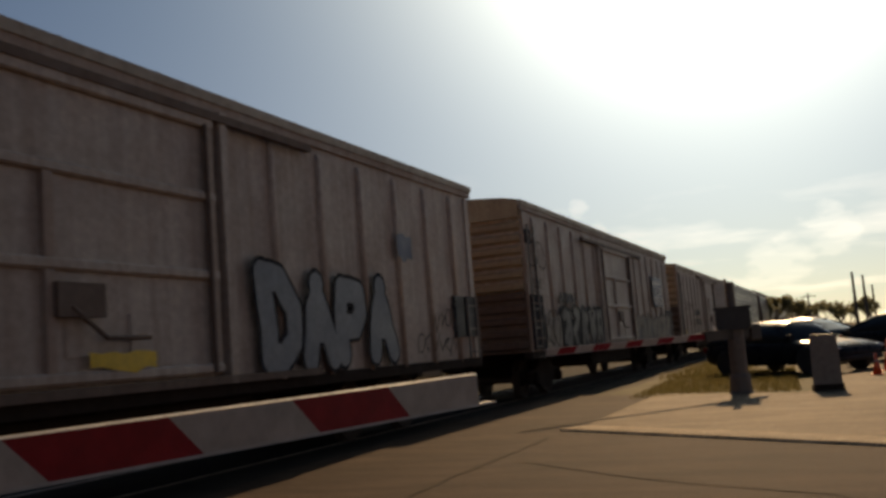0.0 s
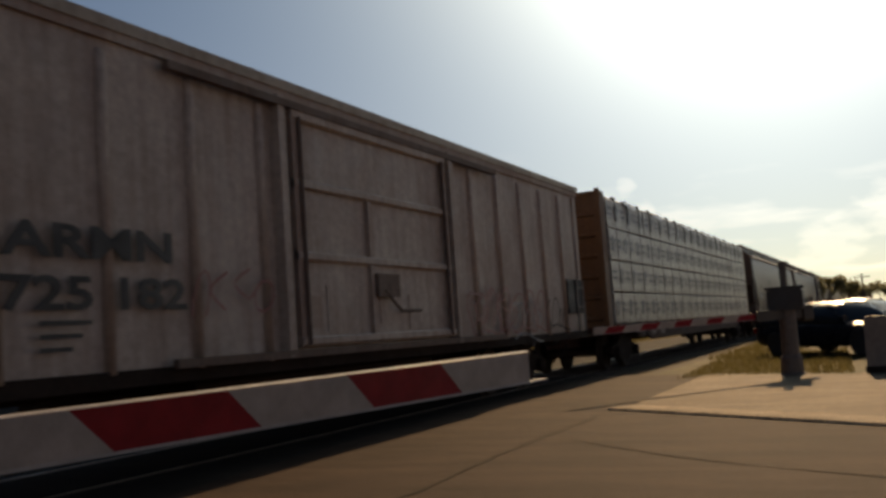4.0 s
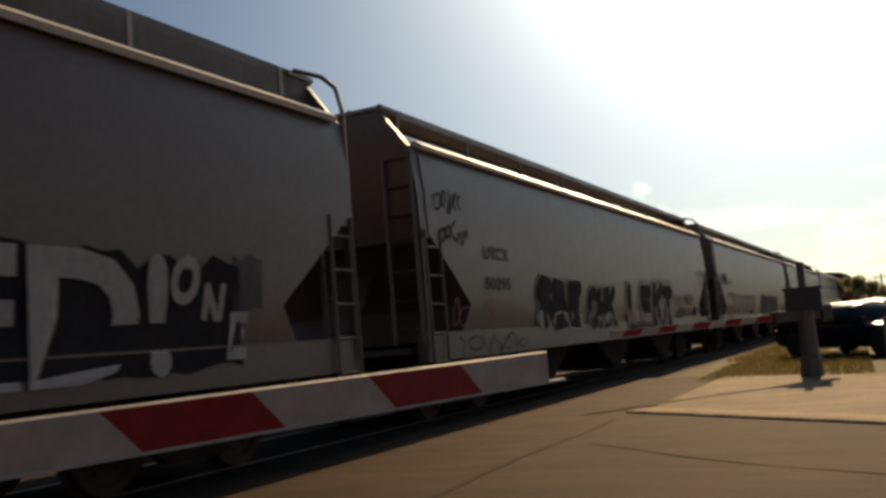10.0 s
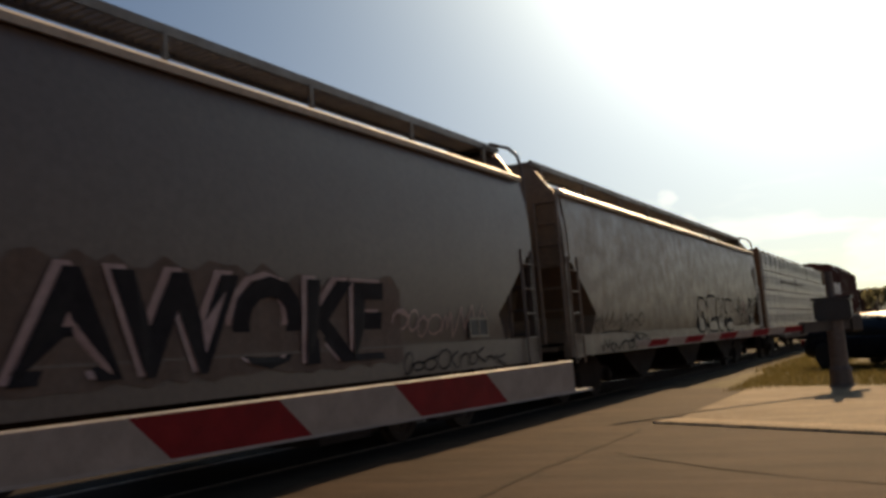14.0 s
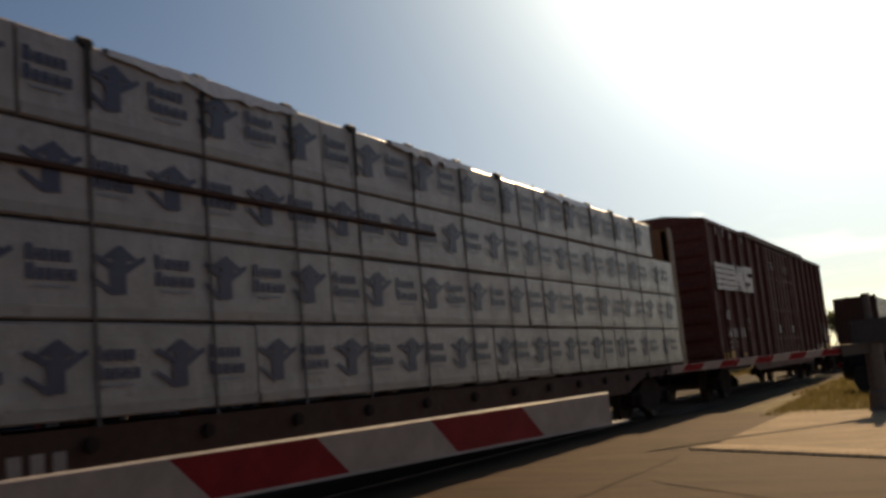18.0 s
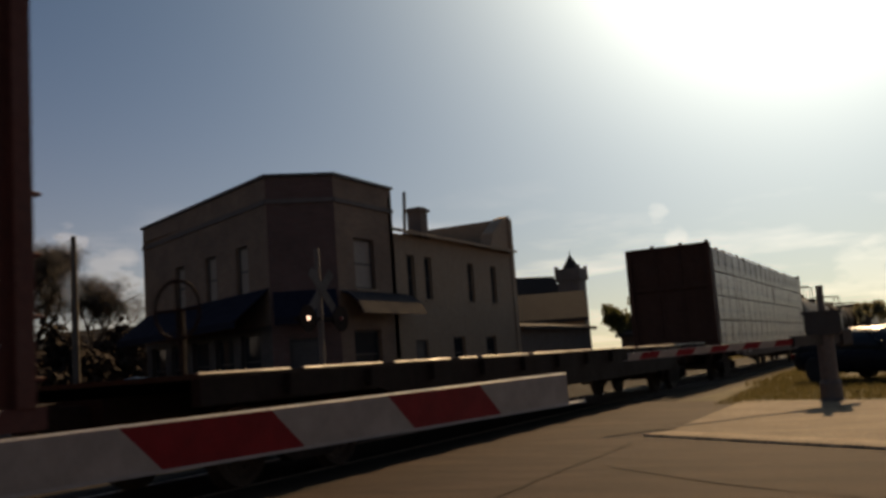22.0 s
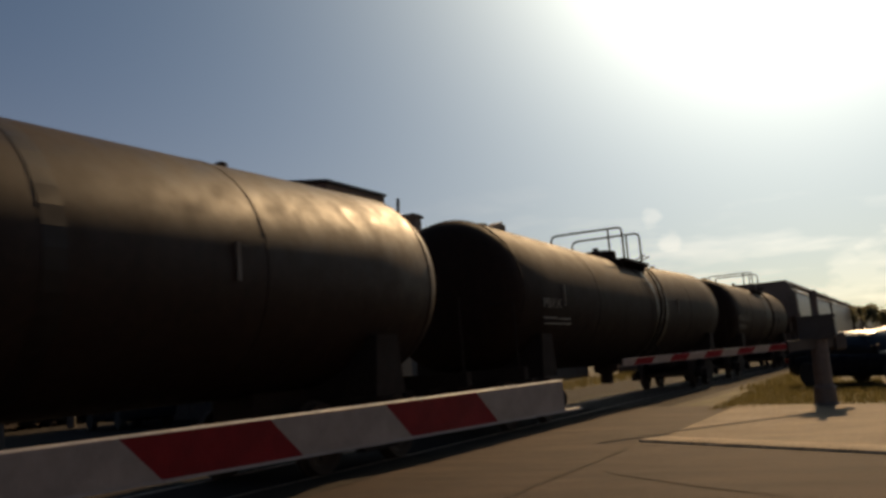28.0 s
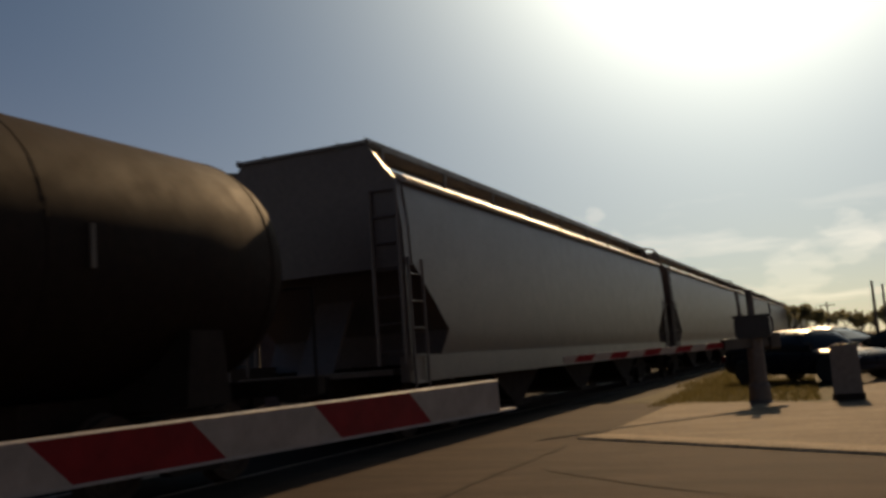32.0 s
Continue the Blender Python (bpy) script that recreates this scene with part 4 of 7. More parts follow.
# ---- the brown box car ----
def box_car(x0, length):
    car = new_car("box_car", x0, "faded oxide-brown boxcar with upright side ribs and white stripes")
    bm = bmesh.new()
    prism(bm, [(-1.5, 0.98), (1.5, 0.98), (1.5, 4.5), (-1.5, 4.5)], 0.08, length - 0.08)
    part("body", bm, M["box_brown"], car)
    bm = bmesh.new()
    prism(bm, [(-1.6, 4.5), (1.6, 4.5), (1.6, 4.6), (0.6, 4.78), (-0.6, 4.78), (-1.6, 4.6)], 0, length)
    prism(bm, [(-1.63, 4.5), (1.63, 4.5), (1.63, 4.66), (1.3, 4.72), (-1.3, 4.72), (-1.63, 4.66)], 4.45, 14.3)
    part("roof", bm, M["box_brown"], car)
    bm = bmesh.new()
    prism(bm, [(-0.1, 0), (0.1, 0), (0.1, 3.5), (-0.1, 3.5)], 0.0, 0.16)
    post = mesh_of("side_post", bm, M["box_brown"])
    n = 17
    door = (7.0, 11.6)
    for s in (-1, 1):
        for k in range(n):
            x = 0.1 + k * (length - 0.36) / (n - 1)
            if door[0] - 0.1 < x < door[1]:
                continue
            part("side_post", post, None, car, at=pose(x, s * 1.5, 1.0))
        mid = (door[0] + door[1]) / 2
        for a, b in ((door[0], mid - 0.02), (mid + 0.02, door[1])):
            bm = bmesh.new()
            box(bm, a, b, *sorted((s * 1.5, s * 1.585)), 1.02, 4.42)
            d = part("door", bm, M["box_brown"], car, "brown plug door")
            for q in (0.12, 0.37, 0.62, 0.87):
                xx = a + (b - a) * q
                bm = bmesh.new()
                box(bm, xx - 0.07, xx + 0.07, *sorted((s * 1.585, s * 1.62)), 1.05, 4.4)
                part("door_rib", bm, M["box_brown"], d)
            for z in (1.5, 2.4, 3.4):
                bm = bmesh.new()
                box(bm, a + 0.05, b - 0.05, *sorted((s * 1.585, s * 1.605)), z, z + 0.1)
                part("cross_rib", bm, M["box_brown"], d)
            bm = bmesh.new()
            tube(bm, [(a + 1.2, s * 1.65, 1.3), (a + 1.2, s * 1.65, 4.3)], 0.018, 8)
            tube(bm, [(a + 1.2, s * 1.65, 1.9), (a + 1.5, s * 1.69, 1.75)], 0.03, 6)
            part("locking_bar", bm, M["box_brown"], d)
            bm = bmesh.new()
            box(bm, a + 0.92, a + 1.08, *sorted((s * 1.62, s * 1.635)), 1.72, 1.96)
            part("small_label", bm, M["mark_white"], d)
    for x, s in ((0.08, -1), (length - 0.08, 1)):
        bm = bmesh.new()
        slab(bm, [(0, 0), (s * 0.07, 0.08), (s * 0.07, 0.18), (0, 0.26)], -1.45, 1.45)
        rib = mesh_of("end_rib", bm, M["box_brown"])
        z = 1.1
        while z < 4.3:
            part("end_rib", rib, None, car, at=pose(x, 0, z))
            z += 0.42
        bm = bmesh.new()
        tube(bm, [(0, -1.5, 0), (s * 0.12, -1.5, 0), (s * 0.12, -1.05, 0), (0, -1.05, 0)], 0.016, 6)
        iron = mesh_of("grab_iron", bm, M["box_brown"])
        for z in (1.2, 1.65, 2.1, 2.55):
            part("grab_iron", iron, None, car, at=pose(x, 0, z))
    for s in (-1, 1):
        bm = bmesh.new()
        box(bm, 0, length, *sorted((s * 1.42, s * 1.58)), 0.84, 1.0)
        slab(bm, [(4, 0.84), (4.6, 0.66), (length - 4.6, 0.66), (length - 4, 0.84)], *sorted((s * 1.44, s * 1.5)))
        part("side_sill", bm, M["box_brown"], car)
    # white stripes and block shapes of the painted mark
    for k in range(5):
        z = 3.34 - k * 0.142
        bm = bmesh.new()
        slab(bm, [(0.24, z + 0.03), (2.3 - k * 0.03, z + 0.05), (2.34 - k * 0.03, z + 0.17), (0.24, z + 0.145)], -1.668, -1.662)
        part("painted_stripe", bm, M["mark_white"], car, "white stripe across the ribs")
    for pts in ([(2.25, 2.84), (2.5, 2.83), (2.62, 3.2), (2.78, 2.84), (2.86, 2.84), (2.96, 3.52), (2.72, 3.53), (2.6, 3.25), (2.36, 3.58)],
                [(2.92, 3.16), (3.06, 3.54), (3.38, 3.54), (3.28, 3.22), (3.62, 2.84), (3.0, 2.84)],
                [(3.44, 3.56), (4.55, 3.59), (4.52, 3.4), (3.86, 3.38), (3.87, 3.3), (4.5, 3.28), (4.42, 2.86), (3.68, 2.84), (3.66, 3.02), (4.1, 3.03), (4.1, 3.11), (3.42, 3.12)]):
        bm = bmesh.new()
        slab(bm, pts, -1.668, -1.662)
        part("painted_mark", bm, M["mark_white"], car, "blocky white shape of the railway's mark")
    bm = bmesh.new()
    for a0, a1 in ((0.13, 0.17),):
        for k in range(20):
            t0, t1 = 2 * math.pi * k / 20, 2 * math.pi * (k + 1) / 20
            bm.faces.new([bm.verts.new((3.25 + r * math.cos(t), -1.664, 1.94 + r * math.sin(t))) for r, t in ((a0, t0), (a1, t0), (a1, t1), (a0, t1))])
    part("round_mark", bm, M["mark_grey"], car, "faint round stencil")
    # stencilled panels, plates and a scrawl by the trailing end
    for x0, x1, z0, z1 in ((17.12, 17.59, 1.42, 1.46), (17.12, 17.59, 1.66, 1.7), (17.12, 17.16, 1.46, 1.66), (17.55, 17.59, 1.46, 1.66), (17.34, 17.37, 1.46, 1.66), (17.16, 17.55, 1.5, 1.525)):
        bm = bmesh.new()
        box(bm, x0, x1, -1.667, -1.662, z0, z1)
        part("stencil_frame", bm, M["mark_white"], car)
    bars(car, "small_print", [(17.14 + 0.25 * c, 2.08 - 0.065 * k, 0.16, 0.035) for k in range(6) for c in (0, 1)] + [(16.42 + 0.22 * c, 2.05 - 0.085 * k, 0.12 - 0.03 * (k % 3), 0.04) for k in range(6) for c in (0, 1)], -1.662, M["mark_grey"])
    for x0, x1, z0, z1 in ((17.14, 17.56, 1.1, 1.31), (17.83, 18.3, 1.08, 1.31), (15.53, 16.0, 1.04, 1.17)):
        bm = bmesh.new()
        box(bm, x0, x1, -1.667, -1.662, z0, z1)
        part("yellow_plate", bm, M["mark_yellow"], car, "small dull yellow plate")
    for z in (0.99, 1.43, 1.86, 2.25, 2.65):
        bm = bmesh.new()
        tube(bm, [(18.06, -1.66, z), (18.06, -1.72, z), (18.5, -1.72, z), (18.5, -1.66, z)], 0.016, 6)
        part("grab_iron", bm, M["mark_white"], car, "white grab iron")
    bars(car, "small_print", [(16.16, 1.22 - 0.1 * k, 0.2, 0.06) for k in range(4)], -1.662, M["mark_white"])
    text_part("lettering", "N S", 0.69, -1.664, 2.05, 0.23, M["mark_white"], car, "white reporting letters", width=0.42, fat=0.006)
    for xx, tt in ((0.69, "4 6"), (1.37, "9 6"), (2.2, "1 5")):
        text_part("lettering", tt, xx, -1.664, 1.6, 0.235, M["mark_white"], car, "white car number", width=0.42, fat=0.006)
    bars(car, "small_print", [(0.7, 1.44, 0.12, 0.05), (0.86, 1.44, 0.2, 0.05), (0.7, 1.31, 0.08, 0.05), (0.82, 1.31, 0.2, 0.05), (1.42, 1.45, 0.3, 0.035), (1.45, 1.34, 0.26, 0.035)], -1.662, M["mark_grey"])
    bars(car, "small_print", [(x + 0.05 * k + c * 0.2, 3.92 - k * 0.09, 0.14, 0.045) for k in range(3) for c in range(4 - k // 2) for x in (7.6, 9.9)], -1.63, M["mark_grey"])
    for x0, z0, w, h in ((-0.02, 1.02, 0.44, 0.2), (0.68, 1.06, 0.42, 0.19), (2.12, 1.1, 0.32, 0.08)):
        bm = bmesh.new()
        box(bm, x0 + 0.1, x0 + w + 0.1, -1.667, -1.662, z0, z0 + h)
        part("yellow_plate", bm, M["mark_yellow"], car, "small dull yellow plate")
    for x in (0.69, 1.47, 2.31, 3.63):
        bm = bmesh.new()
        box(bm, x, x + 0.03, -1.69, -1.665, 4.22, 4.42)
        part("tie_lug", bm, M["mark_white"], car, "short white lug under the roof edge")
    for x in (0.2,):
        ladder(car, x, -1.68, 0.8, 2.3, M["box_brown"], 0.44)
    bm = bmesh.new()
    box(bm, 0, length, -0.3, 0.3, 0.72, 0.98)
    part("underframe", bm, M["frame_dark"], car)
    trucks(car, (2.3, length - 2.3))
    couplers(car, length)
    return car


# ---- the empty flat car ----
def flat_car(x0, length):
    car = new_car("flat_car", x0, "empty flat railcar with a dark worn deck")
    bm = bmesh.new()
    for s in (-1, 1):
        slab(bm, [(0, 0.88), (3, 0.88), (4.2, 0.58), (length - 4.2, 0.58), (length - 3, 0.88), (length, 0.88), (length, 1.12), (0, 1.12)], *sorted((s * 1.38, s * 1.48)))
    box(bm, 0, length, -0.3, 0.3, 0.6, 1.0)
    part("side_sill", bm, M["frame_dark"], car)
    k, x = 0, 0.0
    bm = bmesh.new()
    box(bm, 0, 0.28, -1.46, 1.46, 1.12, 1.165)
    plank = mesh_of("deck_board", bm, weathered("worn_deck_wood", (0.07, 0.046, 0.033), (0.04, 0.028, 0.021), 0.9, 0, 0.6, 0.5, 20, 0.4, 0.35, 0.1))
    while x + 0.28 <= length:
        part("deck_board", plank, None, car, at=pose(x, 0, 0))
        x += 0.29
    bm = bmesh.new()
    box(bm, 0, 0.14, 0, 0.08, 0.92, 1.12)
    pocket = mesh_of("stake_pocket", bm, M["frame_dark"])
    for k in range(int(length / 1.5)):
        for yy in (-1.56, 1.48):
            part("stake_pocket", pocket, None, car, at=pose(1.2 + 1.5 * k, yy, 0))
    rng = random.Random(5)
    x = 0.0
    while x < length - 0.2:
        w = min(rng.uniform(0.5, 1.8), length - x)
        bm = bmesh.new()
        prism(bm, [(-1.49, 1.16), (-1.47, 1.178), (-1.43, 1.178), (-1.43, 1.167), (-1.48, 1.15)], x, x + w)
        part("edge_plate", bm, M["edge_steel"], car, "pale broken steel edge strip of the deck")
        x += w + rng.uniform(0.05, 0.3)
    bm = bmesh.new()
    tube(bm, [(0.1, -1.2, 1.1), (0.1, -1.2, 1.75)], 0.03, 8)
    for k in range(16):
        a0, a1 = k * math.pi / 8, (k + 1) * math.pi / 8
        tube(bm, [(0.05, -1.2 + 0.27 * math.cos(a), 1.75 + 0.27 * math.sin(a)) for a in (a0, a1)], 0.015, 6)
    for k in range(4):
        tube(bm, [(0.05, -1.2, 1.75), (0.05, -1.2 + 0.27 * math.cos(k * 1.57), 1.75 + 0.27 * math.sin(k * 1.57))], 0.012, 6)
    part("brake_wheel", bm, M["frame_dark"], car)
    trucks(car, (2.2, length - 2.2))
    couplers(car, length)
    return car


# ---- tank cars ----
def tank_car(x0, length, platform, label, mat, mark=None, top=3.74, slope=0.02):
    car = new_car("tank_car", x0, label)
    r = 1.34
    zc = top - r
    bm = bmesh.new()
    prof = [(0.0, 0.03), (0.05, 0.5), (0.16, 0.9), (0.34, 1.15), (0.55, 1.28), (0.8, r)]
    full = prof + [(0.8 + (length - 1.6) * k / 12, r) for k in range(1, 12)] + [(length - a, b) for a, b in prof[::-1]]
    lathe(bm, full, 48, "x", (0, 0, zc))
    # the shell falls gently from both ends to the outlet in the middle

    def fall(x):
        return -slope * max(0.0, min(x, length - x) - 0.8)
    for v in bm.verts:
        v.co.z += fall(v.co.x)
    part("tank", bm, mat, car, "dusty dark cylindrical shell", smooth=True)
    bm = bmesh.new()
    lathe(bm, [(-0.016, r - 0.02), (-0.014, r + 0.005), (0.014, r + 0.005), (0.016, r - 0.02)], 48, "x")
    band = mesh_of("weld_band", bm, mat)
    for a in (0.8, length * 0.27, length * 0.5, length * 0.74, length - 0.8):
        part("weld_band", band, None, car, at=pose(a, 0, zc + fall(a)))
    bm = bmesh.new()
    for a in (length * 0.53, length * 0.58):
        lathe(bm, [(a - 0.122, r - 0.02), (a - 0.12, r + 0.004), (a + 0.12, r + 0.004), (a + 0.122, r - 0.02)], 48, "x", (0, 0, zc + fall(a)))
    part("spill_band", bm, M["tank_band"], car, "darker oil-stained band")
    # dome, platform and safety rails
    xa, xb = platform
    c = (xa + xb) / 2
    bm = bmesh.new()
    lathe(bm, [(top - 0.36, 0.45), (top + 0.07, 0.45), (top + 0.1, 0.4)], 20, "z", (c, 0, 0))
    lathe(bm, [(top, 0.08), (top + 0.16, 0.08), (top + 0.2, 0.05)], 12, "z", (c - 0.2, 0, 0))
    part("dome", bm, M["frame_dark"], car, "dark filler dome with valves")
    for x, rr in ((2.2, 0.13), (length - 3.4, 0.08)):
        bm = bmesh.new()
        lathe(bm, [(top - 0.05, rr), (top + 0.1, rr), (top + 0.12, rr * 0.6)], 12, "z", (x, 0, fall(x)))
        part("vent_cap", bm, M["frame_dark"], car)
    bm = bmesh.new()
    box(bm, xa - 0.5, xb + 0.15, 0.5, 1.05, top - 0.3, top - 0.25)
    part("platform", bm, M["frame_dark"], car)
    bm = bmesh.new()
    box(bm, xa - 0.5, xb + 0.15, -1.05, -0.5, top - 0.3, top - 0.25)
    for k in range(14):
        box(bm, xa - 0.5 + k * (xb - xa + 0.6) / 14, xa - 0.45 + k * (xb - xa + 0.6) / 14, -1.05, -0.5, top - 0.34, top - 0.3)
    part("platform", bm, M["frame_dark"], car)
    for xx in (xa - 0.4, xb):
        for s in (-1, 1):
            bm = bmesh.new()
            box(bm, xx, xx + 0.06, *sorted((s * 0.55, s * 0.95)), top - 0.7, top - 0.3)
            part("platform_bracket", bm, M["frame_dark"], car)
    h = top + 0.56
    for xx in (xa, xb):
        bm = bmesh.new()
        tube(bm, [(xx, -0.9, top - 0.38), (xx, -0.9, h - 0.12), (xx, -0.87, h - 0.03), (xx, -0.78, h), (xx, 0.8, h), (xx, 0.9, h - 0.03), (xx, 0.95, h - 0.12), (xx, 0.95, top - 0.3)], 0.026, 8)
        tube(bm, [(xx, -0.55, top - 0.2), (xx, -0.55, h)], 0.024, 8)
        part("safety_rail", bm, M["frame_dark"], car, "dark bent pipe railing")
    bm = bmesh.new()
    for yy in (0.0, 0.44):
        pts = [(c + 0.2 + yy, -1.15, top - 0.1)]
        for k in range(9):
            a = math.radians(52 - k * 12)
            pts.append((c + 0.2 + yy, -(r + 0.1) * math.cos(a), zc + (r + 0.1) * math.sin(a)))
        pts.append((c + 0.2 + yy, -1.5, 0.75))
        tube(bm, pts, 0.022, 6)
    ladder = part("ladder", bm, M["frame_dark"], car, "side ladder up to the platform")
    for k in range(9):
        a = math.radians(50 - k * 13)
        p = (-(r + 0.1) * math.cos(a), zc + (r + 0.1) * math.sin(a))
        bm = bmesh.new()
        tube(bm, [(c + 0.2, *p), (c + 0.64, *p)], 0.015, 6)
        part("rung", bm, M["frame_dark"], ladder)
    # underframe, bolsters, hand rail and outlet
    bm = bmesh.new()
    lathe(bm, [(0.45, 0.16), (0.7, 0.16), (0.75, 0.3), (zc - r + 0.05, 0.32)], 14, "z", (length * 0.5, 0, 0))
    part("outlet", bm, M["frame_dark"], car)
    for x, sx in ((0.1, 1), (length - 0.1, -1)):
        bm = bmesh.new()
        box(bm, *sorted((x, x + sx * 3.3)), -0.3, 0.3, 0.7, 1.0)
        box(bm, *sorted((x, x + sx * 0.15)), -1.5, 1.5, 0.85, 1.05)
        part("stub_sill", bm, M["frame_dark"], car)
        bm = bmesh.new()
        xx = x + sx * 1.8
        slab(bm, [(xx - 0.35, 0.85), (xx + 0.35, 0.85), (xx + 0.25, 1.6), (xx - 0.25, 1.6)], -1.25, 1.25)
        part("saddle", bm, M["frame_dark"], car)
    for s in (-1, 1):
        for x in (0.12, length - 0.12):
            bm = bmesh.new()
            tube(bm, [(x, s * 1.4, 1.05), (x, s * 1.4, 2.1), (x, s * 1.0, 2.1)], 0.02, 6)
            part("hand_rail", bm, M["frame_dark"], car)
    for x in (2.71, 11.76):
        bm = bmesh.new()
        slab(bm, [(x, 2.12), (x + 0.05, 2.12), (x + 0.05, 2.5), (x, 2.5)], -r - 0.02, -r + 0.06)
        part("placard", bm, M["tank_mark"], car, "narrow pale plate")
    if mark:
        mx, mw, text = mark
        text_part("lettering", text, mx, -r - 0.012, 2.06, 0.17, M["tank_mark"], car, "faded pale reporting letters and number", width=mw)
        bars(car, "small_print", [(mx, 1.86, 0.7, 0.03), (mx + 0.8, 1.85, 0.6, 0.025), (mx, 1.76, 1.4, 0.025)], -r + 0.01, M["tank_mark"])
    trucks(car, (1.9, length - 1.9))
    couplers(car, length)
    return car


REEFER_LABEL = "dirty white refrigerated boxcar with ribbed sides"
car_a = reefer(-151.3, 17.62, (6.5, 10.2), M["reefer_white"], REEFER_LABEL + " and blue graffiti")
car_b = reefer(-130.8, 17.62, (6.5, 10.2), M["reefer_white"], REEFER_LABEL + " and a blue panel", sign=(14.0, 1.75, 2.12, 3.15), mark=("ARMN", 2.2, 2.02, 1.45), rise=0.15, peak=(0.09, 0.15))
car_c = reefer(-111.0, 17.9, (7.6, 11.4), M["reefer_white"], REEFER_LABEL + " and tagged lower panels", mark=("ARMN", 4.0, 1.9, 1.75, "725 182"), rise=-0.01)
car_d = lumber_car(-90.9, 23.08, M["bulk_yellow"], M["wrap"], "centre-beam flatcar loaded with white-wrapped lumber between ochre bulkheads", 3, bulk=4.1, high=4.09)
car_e = hopper(-66.2, 19.6, M["hopper_gray"], "faded gray covered hopper car sprayed with bold white letters", False)
car_f = hopper(-45.1, 19.2, M["hopper_gray"], "faded gray covered hopper car sprayed with dark bubble letters", True)
car_g = hopper(-24.3, 19.5, M["hopper_gray"], "gray covered hopper car with scrawled tags along its sill", True)
car_h = hopper(-3.5, 19.4, M["hopper_tan"], "tan rust-tinged covered hopper car with black tags", True)
car_i = lumber_car(17.5, 21.8, M["bulk_yellow"], M["wrap"], "centre-beam flatcar with wrapped lumber stacked short at one end", 8, True, (True, False), 4.0)
car_j = box_car(41.82, 19.0)
car_k = flat_car(62.5, 20.6)
car_l = lumber_car(85.2, 22.45, M["bulk_brown"], M["wrap_gray"], "centre-beam flatcar with gray-white lumber packs between brown bulkheads", 12, False, bulk=4.19, high=4.13)
car_m = tank_car(109.45, 16.6, (7.5, 9.0), "dusty dark tank railcar with a railed top platform", M["tank_dark"], (1.79, 2.6, "PBFX 845084"), 3.67, 0.01)
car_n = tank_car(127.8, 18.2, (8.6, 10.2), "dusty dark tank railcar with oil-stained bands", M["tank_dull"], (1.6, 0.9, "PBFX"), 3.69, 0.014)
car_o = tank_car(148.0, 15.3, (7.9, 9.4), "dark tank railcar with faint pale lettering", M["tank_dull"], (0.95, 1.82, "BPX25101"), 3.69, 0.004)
bm = bmesh.new()
soft_box(bm, -0.04, 0.14, -0.75, -0.4, 2.55, 2.85, 0.02)
part("end_placard", bm, M["mark_grey"], car_o, "pale square plate on the tank's end")
car_p = hopper(165.3, 19.6, M["hopper_gray"], "plain gray covered hopper car with a dusty side", True)
for k in range(5):
    hopper(186.2 + k * 20.8, 19.6, M["hopper_gray"], "gray covered hopper car far down the train", True)


# ---- ground, road and track ----
def ground_mat(name, stops, scale=0.35, fine=30.0, rough=0.85, bump=0.4):
    m, nt, b = nodes_of(name)
    a = ramp(nt, noise_node(nt, scale, 8), stops)
    g = ramp(nt, noise_node(nt, fine, 6), [(0.3, (0.6, 0.6, 0.6)), (0.7, (1.35, 1.35, 1.35))])
    s = ramp(nt, noise_node(nt, scale * 5, 5, (1, 0.25, 1)), [(0.35, (0.62, 0.62, 0.62)), (0.62, (1.15, 1.15, 1.15))])
    c = mixed(nt, mixed(nt, a, g, 1.0, "MULTIPLY"), s, 1.0, "MULTIPLY")
    nt.links.new(c, b.inputs["Base Color"])
    b.inputs["Roughness"].default_value = rough
    b.inputs["Specular IOR Level"].default_value = 0.08
    bp = nt.nodes.new("ShaderNodeBump")
    bp.inputs["Strength"].default_value, bp.inputs["Distance"].default_value = bump, 0.02
    nt.links.new(noise_node(nt, fine * 2, 6), bp.inputs["Height"])
    nt.links.new(bp.outputs[0], b.inputs["Normal"])
    return m


M["earth"] = ground_mat("dry_earth", [(0.3, (0.035, 0.026, 0.017)), (0.5, (0.05, 0.038, 0.023)), (0.7, (0.033, 0.034, 0.016))], 0.08)
M["asphalt"] = ground_mat("worn_asphalt", [(0.3, (0.027, 0.0148, 0.0106)), (0.55, (0.039, 0.0218, 0.0157)), (0.75, (0.054, 0.031, 0.0225))], 0.5, 40)
M["concrete"] = ground_mat("old_concrete", [(0.3, (0.132, 0.093, 0.06)), (0.55, (0.165, 0.119, 0.078)), (0.75, (0.2, 0.149, 0.1))], 0.6, 25, 0.8)
# Shade between the ballast stones is put into this very dark colour.
M["ballast"] = ground_mat("self_shaded_ballast", [(0.3, (0.009, 0.0065, 0.0052)), (0.6, (0.019, 0.0138, 0.011))], 1.5, 12, 0.95, 0.8)
M["asphalt_dark"] = ground_mat("near_black_asphalt", [(0.3, (0.014, 0.01, 0.008)), (0.6, (0.025, 0.018, 0.0135))], 0.7, 35)
M["kerb"] = ground_mat("pale_worn_kerb", [(0.3, (0.27, 0.205, 0.143)), (0.6, (0.36, 0.285, 0.205))], 1.5, 25)
M["tar"] = plain("tar_seal", (0.03, 0.024, 0.02), 0.95, 0.0, 0.05)
M["tie"] = weathered("creosoted_wood", (0.06, 0.045, 0.035), (0.035, 0.028, 0.022), 0.85)


